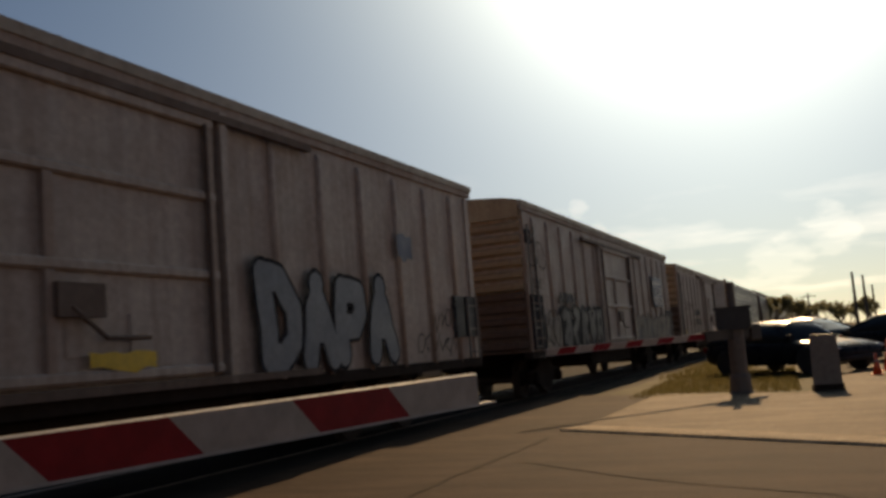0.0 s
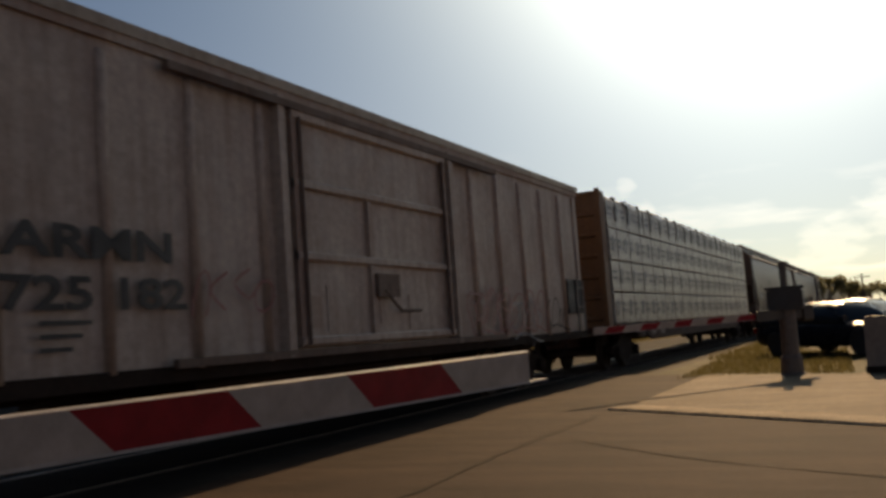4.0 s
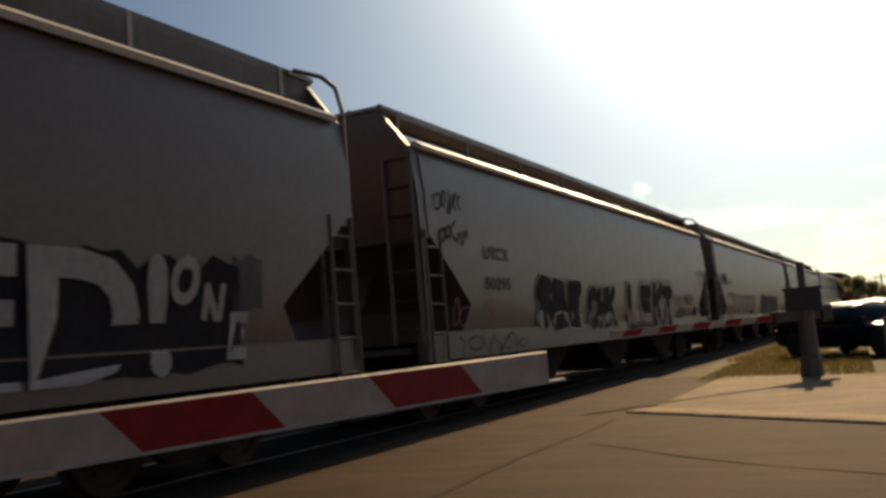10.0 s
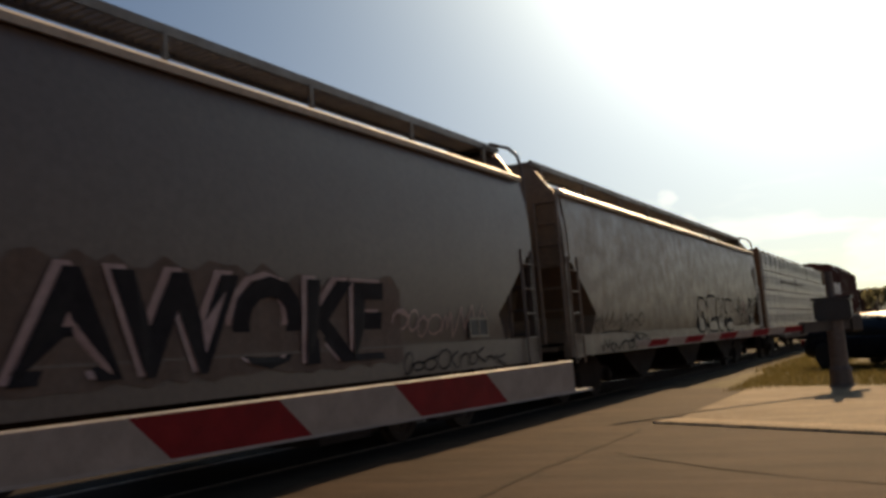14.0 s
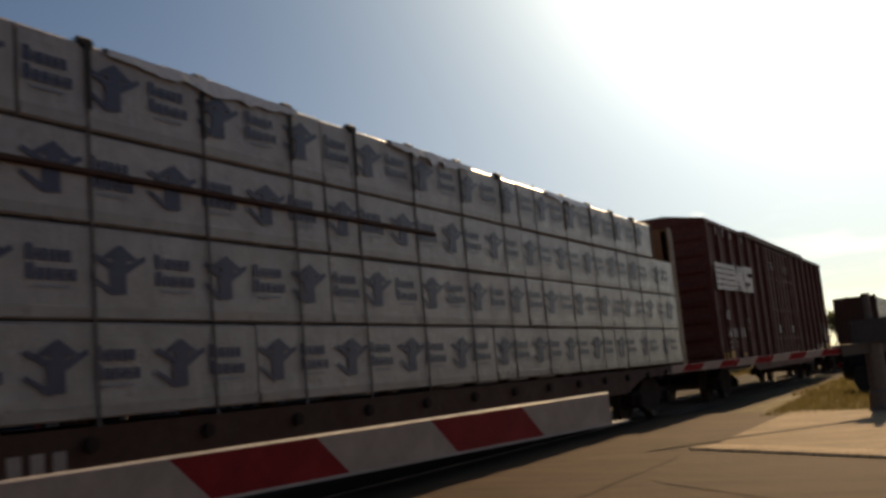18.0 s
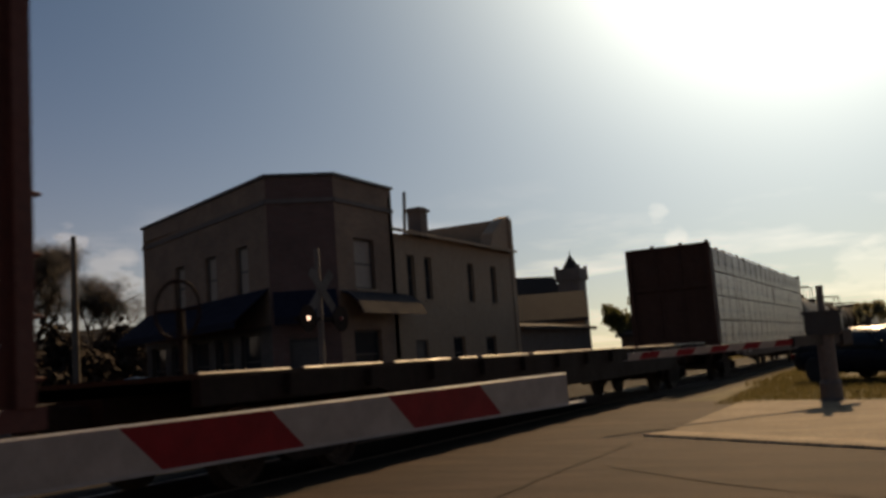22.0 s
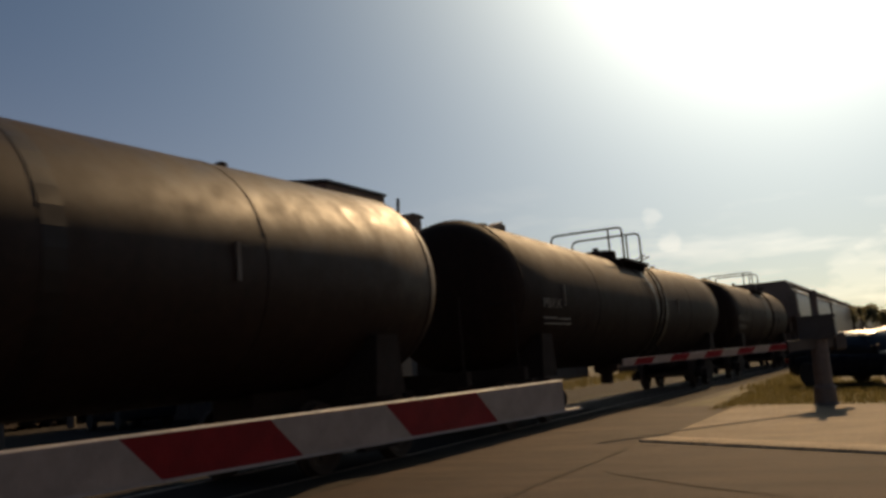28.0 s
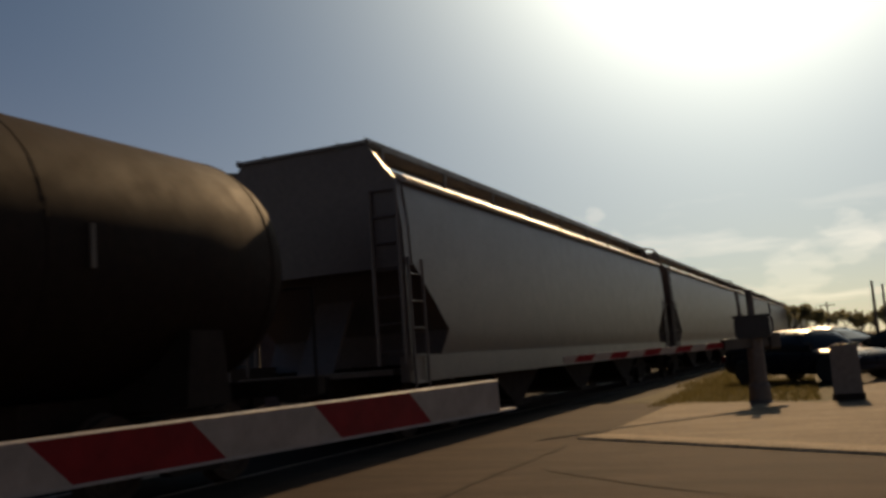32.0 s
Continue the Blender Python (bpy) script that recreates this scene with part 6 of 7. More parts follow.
vehicle("car", 31.4, 0.7, 229, 4.3, 1.34, M["car_blue"], "dark blue-gray sedan parked behind a black one")
vehicle("car", 27.0, -2.2, 229, 4.4, 1.36, M["car_dark"], "dark car parked behind the traffic cones")
vehicle("van", 36.0, -4.3, 222, 4.8, 1.72, M["car_dark"], "dark minivan parked in the lot", True, 1.9)
vehicle("car", 44, -2.6, 215, 4.5, 1.42, M["car_silver"], "pale car parked far down the lot")
vehicle("car", 23.8, 24.5, 66, 4.5, 1.42, M["car_dark"], "dark car parked at the corner building's kerb")
vehicle("van", 21.0, 30.5, 66, 4.7, 1.75, M["car_dark"], "dark van parked across the street", True, 1.9)

# ---- cones and the gray cabinet ----
M["cone"] = plain("orange_cone_plastic", (0.62, 0.07, 0.02), 0.5)


def cone(x, y, h):
    c = thing("traffic_cone", "orange traffic cone standing on the concrete", "traffic cone", "cones", pose(x, y, 0.01))
    bm = bmesh.new()
    lathe(bm, [(0.03, h * 0.21), (h * 0.5, h * 0.115), (h, h * 0.045), (h, 0.01)], 20, "z")
    part("cone_body", bm, M["cone"], c, smooth=True)
    bm = bmesh.new()
    soft_box(bm, -h * 0.28, h * 0.28, -h * 0.28, h * 0.28, 0, 0.035, 0.012)
    part("cone_base", bm, M["cone"], c)
    bm = bmesh.new()
    lathe(bm, [(h * 0.62, h * 0.101), (h * 0.8, h * 0.07)], 20, "z")
    part("collar", bm, M["white_paint"], c, "pale reflective collar")


cone(20.6, -0.66, 0.44)
cone(21.9, -0.96, 0.68)


M["cabinet_gray"] = weathered("dusty_gray_enamel", (0.17, 0.142, 0.12), (0.11, 0.088, 0.072), 0.6, 0, 0.5)


def cabinet(x, y, w, d, h, turn, label):
    c = thing("utility_cabinet", label, "cabinet", "", pose(x, y, 0.0, 0, 0, turn))
    bm = bmesh.new()
    prism(bm, [(-d / 2, 0.0), (d / 2, 0.0), (d / 2 * 0.92, h - 0.05), (d / 2 * 0.8, h), (-d / 2 * 0.8, h), (-d / 2 * 0.92, h - 0.05)], -w / 2, w / 2)
    part("housing", bm, M["cabinet_gray"], c)
    bm = bmesh.new()
    box(bm, -w / 2 - 0.02, w / 2 + 0.02, -d / 2 - 0.02, d / 2 + 0.02, 0, 0.12)
    part("plinth", bm, M["frame_dark"], c)


cabinet(16.85, 0.22, 0.3, 0.46, 0.93, 0, "plain gray utility cabinet at the edge of the apron")
cabinet(26.2, -2.6, 0.4, 0.5, 1.05, 10, "gray cabinet beside the parked minivan")

# ---- poles ----
M["pole_wood"] = weathered("weathered_pole_wood", (0.13, 0.1, 0.078), (0.07, 0.055, 0.043), 0.85)


def utility_pole(x, y, h, arm=True, label="tall wooden utility pole with a crossarm"):
    p = thing("utility_pole", label, "utility pole", "utility poles", pose(x, y, -0.06))
    bm = bmesh.new()
    lathe(bm, [(0, 0.17), (h * 0.5, 0.14), (h, 0.1)], 12, "z")
    part("pole", bm, M["pole_wood"], p)
    if arm:
        bm = bmesh.new()
        box(bm, -0.06, 0.06, -1.1, 1.1, h - 0.6, h - 0.48)
        for k in (-1.0, -0.5, 0.5, 1.0):
            lathe(bm, [(h - 0.48, 0.03), (h - 0.4, 0.05), (h - 0.33, 0.03)], 8, "z", (0, k, 0))
        part("crossarm", bm, M["pole_wood"], p)


utility_pole(88, -1.75, 5.4, False, "bare wooden pole beside the track")
utility_pole(100, -2.9, 5.6, False, "tall bare wooden pole beyond the lot")
utility_pole(118, -4.3, 5.2, False, "thin bare wooden pole beyond the lot")
utility_pole(150, 3.4, 5.9)
utility_pole(26.5, 30.4, 7.4, False, "bare dark pole beside the street")
utility_pole(16.3, 21.4, 4.4, False, "thin lamp pole beside the street")
utility_pole(74, 15.0, 5.0, False, "leaning wooden pole beyond the track")

# ---- trees ----
tree(31.0, 38.6, 8.6, 0.95, M["bark"], 4, "large bare tree with fine spreading twigs", 20000, 6, 0.36, 0.3, 0.028)
tree(34.2, 38.9, 7.2, 0.95, M["bark"], 6, "bare bushy tree behind the street", 15000, 6, 0.34, 0.22, 0.028)
tree(27.2, 37.5, 8.0, 0.9, M["bark"], 7, "bare tree with crowded twigs behind the street", 15000, 6, 0.34, 0.24, 0.028)


def hedge(x, y, length, h, turn, seed, label):
    rng = random.Random(seed)
    verts, faces = [], []
    for k in range(9000):
        u, v = rng.uniform(-length / 2, length / 2), rng.gauss(0, 0.5)
        w = rng.random() ** 0.7 * h * (0.75 + 0.25 * math.sin(u * 1.7) + 0.15 * math.sin(u * 4.1))
        c = Vector((u, v, w))
        a = Vector((rng.gauss(0, 1), rng.gauss(0, 1), rng.gauss(0, 1))).normalized()
        b = a.orthogonal().normalized()
        s = rng.uniform(0.14, 0.34)
        i = len(verts)
        verts += [tuple(c - a * s), tuple(c + b * s * 0.5), tuple(c + a * s), tuple(c - b * s * 0.5)]
        faces.append((i, i + 1, i + 2, i + 3))
    me = bpy.data.meshes.new("hedge")
    me.from_pydata(verts, [], faces)
    me.materials.append(M["hedge_leaf"])
    solid("hedge", me, None, label, "hedge", kind="stuff", m=pose(x, y, -0.06, 0, 0, turn))


hedge(30.0, 36.6, 15, 4.3, 4, 3, "dark tangled hedge across the street")
hedge(30.5, 35.6, 14, 3.3, 6, 5, "dense dark shrubs before the bare trees")
hedge(22.0, 33.0, 12, 2.6, 20, 4, "dark low hedge across the street")
tree(92, 5.2, 4.8, 0.9, M["leaf_hazy"], 11, "leafy tree close to the track", 1300, 4, 0.15)
tree(112, 4.4, 4.6, 0.9, M["leaf_hazy"], 12, "leafy tree far along the track", 1100, 4, 0.16)
tree(104, -3.2, 3.9, 1.0, M["leaf_hazy"], 13, "spreading tree beyond the parked cars", 1100, 4, 0.15)
tree(98, -0.6, 3.2, 1.0, M["leaf_hazy"], 14, "low tree beyond the parked cars", 800, 4, 0.14)
tree(66, -4.9, 3.9, 0.8, M["leaf_hazy"], 15, "dense dark tree at the end of the lot", 1700, 4, 0.13)
for k, (x, y, h) in enumerate(((62, 18.5, 4.6), (68, 19.0, 5.2), (75, 20.2, 5.0), (84, 19.6, 5.6), (96, 19, 6.0), (110, 18, 6.5), (130, 17, 6.5), (150, 16, 7.0))):
    tree(x, y, h, 0.9, M["leaf_spring"], 20 + k, "young-leaved tree beyond the track", 1700, 4, 0.2)
for k in range(7):
    tree(165 + 22 * k, 4.5 - 2.2 * k + (k % 3), 4.6 + (k % 3), 1.0, M["leaf_hazy"], 40 + k, "distant tree at the end of the view", 600, 4, 0.24)


# ---- corner building beyond the track ----
def brick_mat(name, a, b, mortar):
    m, nt, bs = nodes_of(name)
    tc = nt.nodes.new("ShaderNodeTexCoord")
    br = nt.nodes.new("ShaderNodeTexBrick")
    br.inputs["Color1"].default_value, br.inputs["Color2"].default_value, br.inputs["Mortar"].default_value = (*a, 1), (*b, 1), (*mortar, 1)
    br.inputs["Scale"].default_value = 1.0
    br.inputs["Brick Width"].default_value, br.inputs["Row Height"].default_value, br.inputs["Mortar Size"].default_value = 0.22, 0.075, 0.008
    nt.links.new(tc.outputs["UV"], br.inputs["Vector"])
    g = ramp(nt, noise_node(nt, 0.7, 6), [(0.3, (0.7, 0.7, 0.7)), (0.7, (1.1, 1.1, 1.1))])
    nt.links.new(mixed(nt, br.outputs["Color"], g, 1.0, "MULTIPLY"), bs.inputs["Base Color"])
    bs.inputs["Roughness"].default_value = 0.85
    return m


M["brick"] = brick_mat("tan_brick", (0.23, 0.14, 0.092), (0.185, 0.108, 0.072), (0.2, 0.16, 0.125))
M["brick_red"] = brick_mat("dark_red_brick", (0.13, 0.06, 0.05), (0.1, 0.05, 0.04), (0.12, 0.1, 0.09))
M["stucco"] = weathered("tan_stucco", (0.3, 0.215, 0.145), (0.2, 0.14, 0.095), 0.85, 0, 0.5)
M["roofing"] = weathered("tan_roll_roofing", (0.3, 0.215, 0.14), (0.2, 0.14, 0.095), 0.85, 0, 0.6)
M["awning"] = weathered("dark_blue_canvas", (0.012, 0.014, 0.028), (0.016, 0.015, 0.018), 0.9, 0, 0.5, 1.0, 14, 0.15, 0, 0.1)
M["trim_and_shade"] = weathered("dark_trim_and_awning_shade", (0.05, 0.045, 0.042), (0.03, 0.027, 0.025), 0.6)
M["board"] = weathered("boarded_window", (0.3, 0.25, 0.21), (0.2, 0.165, 0.14), 0.7)
M["shed_wall"] = weathered("brown_boarding", (0.1, 0.072, 0.055), (0.06, 0.045, 0.035), 0.8)
M["slate"] = weathered("dark_slate_roof", (0.05, 0.043, 0.04), (0.035, 0.03, 0.028), 0.9, 0, 0.55, 1.0, 14, 0.15, 0, 0.1)


def wall_panel(p, q, z0, z1, thick, openings, mat, parent, name="wall", gable=None):
    """An upright wall from p to q in plan, facing left of p to q as seen from inside, with openings (along, width, bottom, height)."""
    p, q = Vector((*p, 0)), Vector((*q, 0))
    d = (q - p)
    length = d.length
    d.normalize()
    n = Vector((d.y, -d.x, 0))
    bm = bmesh.new()
    uv = bm.loops.layers.uv.new("UVMap")
    xs = sorted({0.0, length, *[a for a, w, b, h in openings], *[a + w for a, w, b, h in openings]})
    zs = sorted({z0, z1, *[b for a, w, b, h in openings], *[b + h for a, w, b, h in openings]})

    def inside(x, z):
        return any(a < x < a + w and b < z < b + h for a, w, b, h in openings)

    def face(pts):
        f = bm.faces.new([bm.verts.new(v) for v, _ in pts])
        for l, (_, t) in zip(f.loops, pts):
            l[uv].uv = t

    def at(x, z, off):
        return (p + d * x - n * off + Vector((0, 0, z)), (x + off, z))

    for xa, xb in zip(xs, xs[1:]):
        for za, zb in zip(zs, zs[1:]):
            if inside((xa + xb) / 2, (za + zb) / 2):
                for (x1, zz1, x2, zz2) in ((xa, za, xb, za), (xb, za, xb, zb), (xb, zb, xa, zb), (xa, zb, xa, za)):
                    mx, mz = (x1 + x2) / 2, (zz1 + zz2) / 2
                    e = 0.01
                    out = (mx, mz - e) if zz1 == zz2 == za else ((mx, mz + e) if zz1 == zz2 else ((mx + e, mz) if x1 == xb else (mx - e, mz)))
                    if not inside(*out):
                        face([at(x1, zz1, 0), at(x2, zz2, 0), at(x2, zz2, thick), at(x1, zz1, thick)])
                continue
            for off in (0, thick):
                face([at(xa, za, off), at(xb, za, off), at(xb, zb, off), at(xa, zb, off)])
    face([at(0, z1, 0), at(length, z1, 0), at(length, z1, thick), at(0, z1, thick)])
    for x in (0, length):
        face([at(x, z0, 0), at(x, z1, 0), at(x, z1, thick), at(x, z0, thick)])
    ob = part(name, bm, mat, parent)
    # windows or boards set back in the openings
    for a, w, b, h in openings:
        bm = bmesh.new()
        c = p + d * (a + w / 2) - n * (thick * 0.6)
        win = new("window")
        me = None
        fw = 0.07
        for bx in ((-w / 2, -w / 2 + fw, b, b + h), (w / 2 - fw, w / 2, b, b + h), (-w / 2, w / 2, b, b + fw), (-w / 2, w / 2, b + h - fw, b + h), (-w / 2, w / 2, b + h / 2 - 0.03, b + h / 2 + 0.03)):
            box(bm, bx[0], bx[1], -0.04, 0.04, bx[2], bx[3])
        bpy.data.objects.remove(win)
        ang = math.degrees(math.atan2(d.y, d.x))
        win = part("window", bm, M["trim_and_shade"], parent, "framed sash window", at=pose(c.x, c.y, 0, 0, 0, ang))
        bm = bmesh.new()
        box(bm, -w / 2 + fw, w / 2 - fw, -0.01, 0.01, b + fw, b + h - fw)
        part("pane", bm, M["board"] if b > 3.8 else M["window"], win)
        bm = bmesh.new()
        box(bm, -w / 2 - 0.08, w / 2 + 0.08, -thick * 0.75, 0.0, b - 0.09, b)
        part("sill", bm, M["stucco"], win)
    return ob


def along(p, q, t):
    return (p[0] + (q[0] - p[0]) * t, p[1] + (q[1] - p[1]) * t)


def corner_building():
    b = thing("corner_building", "two-storey tan brick corner building with dark awnings and a cut-off corner", "building")
    c0, c1, c2, c3 = (29.6, 29.7), (24.9, 19.35), (26.3, 17.55), (30.2, 17.55)
    c4, c5 = (41.6, 17.55), (41.6, 30.0)
    top = 7.78
    L01 = math.dist(c0, c1)
    up = [(a, 0.95, 3.95, 1.75) for a in (3.4, 6.3, 8.9)]
    shop = [(0.6 + k * 2.1, 1.5, 0.7, 1.9) for k in range(5)]
    wall_panel(c0, c1, 2.8, top, 0.3, up, M["brick"], b)
    # lower wall takes the dark trim colour to stand for shade under the awning
    wall_panel(c0, c1, -0.1, 2.796, 0.3, shop, M["trim_and_shade"], b, "shaded_shopfront")
    wall_panel(c1, c2, -0.1, top + 0.02, 0.3, [(0.55, 1.15, 0.0, 2.3)], M["brick_red"], b)
    wall_panel(c2, c3, -0.1, top, 0.3, [(1.1, 1.35, 3.95, 1.8), (0.8, 1.8, 0.8, 1.7)], M["brick"], b)
    wall_panel(c3, (30.2, 29.6), -0.1, top - 0.3, 0.3, [], M["brick"], b)
    # lower wing
    wing_top = 6.15
    wall_panel(c3, c4, -0.1, wing_top, 0.3, [(a, 0.6, 3.7, 1.7) for a in (0.9, 2.3, 6.2, 8.6)] + [(1.2, 1.0, 0.0, 2.1), (4.4, 1.1, 0.9, 1.3), (7.6, 1.1, 0.9, 1.3)], M["stucco"], b)
    wall_panel(c4, c5, -0.1, 7.9, 0.3, [], M["stucco"], b)
    bm = bmesh.new()
    outline = [(30.25, 17.2, wing_top), (41.3, 17.2, wing_top), (41.3, 22.0, 7.6), (30.25, 22.0, 7.6)]
    low = [bm.verts.new(p) for p in outline]
    hi = [bm.verts.new((x, y, z + 0.12)) for x, y, z in outline]
    bm.faces.new(low[::-1])
    bm.faces.new(hi)
    for i in range(4):
        bm.faces.new((low[i], low[(i + 1) % 4], hi[(i + 1) % 4], hi[i]))
    part("roof", bm, M["roofing"], b, "brown shingled lean-to roof")
    bm = bmesh.new()
    slab(bm, [(41.25, -0.1), (41.65, -0.1), (41.65, 7.9), (41.25, 6.2)], 17.5, 17.56)
    slab(bm, [(39.2, 6.2), (41.6, 6.2), (41.6, 8.05), (40.9, 7.85), (39.5, 7.0)], 17.6, 18.2)
    part("parapet", bm, M["stucco"], b, "rising end parapet")
    bm = bmesh.new()
    flat_roof = [(29.4, 29.6), (25.2, 19.5), (26.45, 17.9), (30.0, 17.9), (30.0, 29.6)]
    v0 = [bm.verts.new((x, y, top - 0.6)) for x, y in flat_roof]
    bm.faces.new(v0)
    part("roof", bm, M["roofing"], b, "flat roof behind the parapet")
    # coping
    for p, q in ((c0, c1), (c1, c2), (c2, c3)):
        bm = bmesh.new()
        ang = math.degrees(math.atan2(q[1] - p[1], q[0] - p[0]))
        box(bm, -0.05, math.dist(p, q) + 0.05, -0.08, 0.36, 0, 0.1)
        part("coping", bm, M["trim_and_shade"], b, at=pose(p[0], p[1], top + 0.02, 0, 0, ang))
        bm = bmesh.new()
        box(bm, 0, math.dist(p, q), -0.06, 0.0, 0, 0.16)
        part("string_course", bm, M["brick_red"], b, at=pose(p[0], p[1], top - 0.9, 0, 0, ang))
    # awnings
    for p, q, z0, z1, out in ((c0, c1, 2.75, 4.05, 1.3), (c1, c2, 2.75, 3.9, 0.9)):
        bm = bmesh.new()
        ang = math.degrees(math.atan2(q[1] - p[1], q[0] - p[0]))
        prism(bm, [(0.0, z1), (-out, z0 + 0.25), (-out, z0), (-out + 0.03, z0), (-out + 0.03, z0 + 0.22), (0.0, z1 - 0.06)], 0.1, math.dist(p, q) - 0.1)
        part("awning", bm, M["awning"], b, "dark canvas awning", at=pose(p[0], p[1], 0, 0, 0, ang))
    # short awning over the shop window on the track side
    bm = bmesh.new()
    prism(bm, [(0.0, 3.85), (-0.35, 3.74), (-0.72, 3.42), (-0.9, 3.0), (-0.87, 3.0), (-0.69, 3.38), (-0.33, 3.68), (0.0, 3.79)], 0.1, math.dist(c2, c3) + 0.6)
    part("awning", bm, M["awning"], b, "dark rounded canvas hood", at=pose(c2[0], c2[1], 0))
    # doors
    for p, q, t in ((c1, c2, 0.5), (c3, c4, 0.15)):
        bm = bmesh.new()
        ang = math.degrees(math.atan2(q[1] - p[1], q[0] - p[0]))
        box(bm, -0.5, 0.5, 0.1, 0.16, 0, 2.2)
        x, y = along(p, q, t)
        d = part("door", bm, M["trim_and_shade"], b, "dark panelled door", at=pose(x, y, 0, 0, 0, ang))
        bm = bmesh.new()
        lathe(bm, [(0.02, 0.025), (0.08, 0.03)], 8, "y", (0.36, 0, 1.0))
        part("door_handle", bm, M["steel"], d)
    bm = bmesh.new()
    tube(bm, [(34.0, 19.2, 6.5), (34.2, 19.2, 8.5)], 0.07, 8)
    part("vent_pipe", bm, M["trim_and_shade"], b, "leaning dark vent pipe")
    bm = bmesh.new()
    box(bm, 37.9, 38.6, 20.5, 21.2, 6.6, 8.5)
    box(bm, 37.8, 38.7, 20.4, 21.3, 8.3, 8.42)
    part("chimney", bm, M["brick_red"], b, "square brick chimney")


corner_building()


def gabled(name, x, y, w, d, eave, ridge, turn, mat, roof, label, category="house", windows=2):
    h = thing(name, label, category, "", pose(x, y, -0.06, 0, 0, turn))
    bm = bmesh.new()
    box(bm, -w / 2, w / 2, -d / 2, d / 2, 0, eave)
    slab(bm, [(-w / 2, eave), (w / 2, eave), (0, ridge)], -d / 2, d / 2)
    part("wall", bm, mat, h)
    for s in (-1, 1):
        bm = bmesh.new()
        slab(bm, [(s * (w / 2 + 0.35), eave - 0.2), (0, ridge + 0.1), (0, ridge + 0.25), (s * (w / 2 + 0.35), eave)], -d / 2 - 0.3, d / 2 + 0.3)
        part("roof", bm, roof, h)
    for k in range(windows):
        bm = bmesh.new()
        xx = -w / 2 + w * (k + 0.5) / windows
        box(bm, xx - 0.45, xx + 0.45, -d / 2 - 0.05, -d / 2 + 0.02, 1.1, 2.5)
        wn = part("window", bm, M["trim_and_shade"], h)
        bm = bmesh.new()
        box(bm, xx - 0.38, xx + 0.38, -d / 2 - 0.06, -d / 2 - 0.045, 1.17, 2.43)
        part("pane", bm, M["window"], wn)
    return h


gabled("church", 76.2, 34.6, 9, 12, 3.6, 8.2, 45, M["brick_red"], M["slate"], "dark gabled church beyond the track", "church", 3)
# bell tower
t = thing("bell_tower", "dark square tower with a pointed spire", "tower", "", pose(77.5, 27.3, -0.06))
bm = bmesh.new()
box(bm, -0.95, 0.95, -0.95, 0.95, 0, 7.6)
part("shaft", bm, M["brick_red"], t)
bm = bmesh.new()
box(bm, -1.12, 1.12, -1.12, 1.12, 7.6, 8.6)
for a in (-1.12, 0.86):
    for c in (-1.12, 0.86):
        box(bm, a, a + 0.26, c, c + 0.26, 8.6, 8.85)
part("belfry", bm, M["brick_red"], t)
bm = bmesh.new()
lathe(bm, [(8.6, 0.85), (9.9, 0.04), (10.3, 0.02)], 8, "z")
part("spire", bm, M["slate"], t)
gabled("shed", 52.5, 22.1, 5, 11.8, 2.9, 3.05, 90, M["shed_wall"], M["slate"], "long flat-roofed brown shed beyond the track", "shed", 3)
gabled("house", 62, 25, 8, 7, 3.6, 5.4, 20, M["stucco"], M["slate"], "low house half hidden by trees", "house", 3)
gabled("shed", 66, 16.8, 9, 3.5, 2.3, 2.9, 0, M["shed_wall"], M["slate"], "long low shed beside the track", "shed", 4)
gabled("house", 41.5, 44, 9, 8, 3.0, 4.6, 20, M["stucco"], M["slate"], "low house across the street", "house", 3)

# ---- flashing signal beyond the track ----
M["crossbuck"] = weathered("dull_crossbuck_board", (0.1, 0.085, 0.075), (0.06, 0.05, 0.045), 0.8)
M["lamp_lit"] = glowing("lit_signal_lamp", (1.0, 0.75, 0.65), 2.6)
sx, sy = 17.25, 12.05
sg = thing("crossing_signal", "railway crossing signal with a crossbuck and one lit lamp", "signal", "", pose(sx, sy, -0.01, 0, 0, 0))
bm = bmesh.new()
lathe(bm, [(0, 0.28), (0.1, 0.28), (0.12, 0.07), (3.9, 0.06)], 12, "z")
part("mast", bm, M["gate_gray"], sg)
for s in (-1, 1):
    bm = bmesh.new()
    slab(bm, [(-0.6, -0.11), (0.6, -0.11), (0.6, 0.11), (-0.6, 0.11)], -0.09 - 0.01 * s, -0.07 - 0.01 * s)
    part("crossbuck_blade", bm, M["crossbuck"], sg, "weathered crossbuck board seen from behind", at=pose(0, 0, 2.95, 0, 45 * s, 0))
bm = bmesh.new()
box(bm, -0.9, 0.9, -0.05, 0.05, 2.27, 2.35)
part("lamp_bar", bm, M["frame_dark"], sg)
for k, s in enumerate((-1, 1)):
    bm = bmesh.new()
    lathe(bm, [(-0.13, 0.3), (-0.12, 0.3), (-0.1, 0.13), (0.05, 0.13)], 20, "y", (s * 0.64, 0, 2.31))
    lp = part("signal_lamp", bm, M["frame_dark"], sg, "round black lamp backing")
    bm = bmesh.new()
    lathe(bm, [(-0.17, 0.015), (-0.165, 0.035), (-0.13, 0.05)], 16, "y", (s * 0.64, 0, 2.31))
    part("lens", bm, M["lamp_lit"] if s < 0 else M["lamp_red"], lp, "lit lens" if s < 0 else "unlit red lens")


# ---- spray paint and lettering on the car sides ----
def on_hopper(z):
    if z < 1.23:
        return 1.565
    pts = [(1.12, 1.50), (1.5, 1.555), (2.0, 1.59), (2.6, 1.6), (3.1, 1.585), (3.55, 1.545), (3.74, 1.5)]
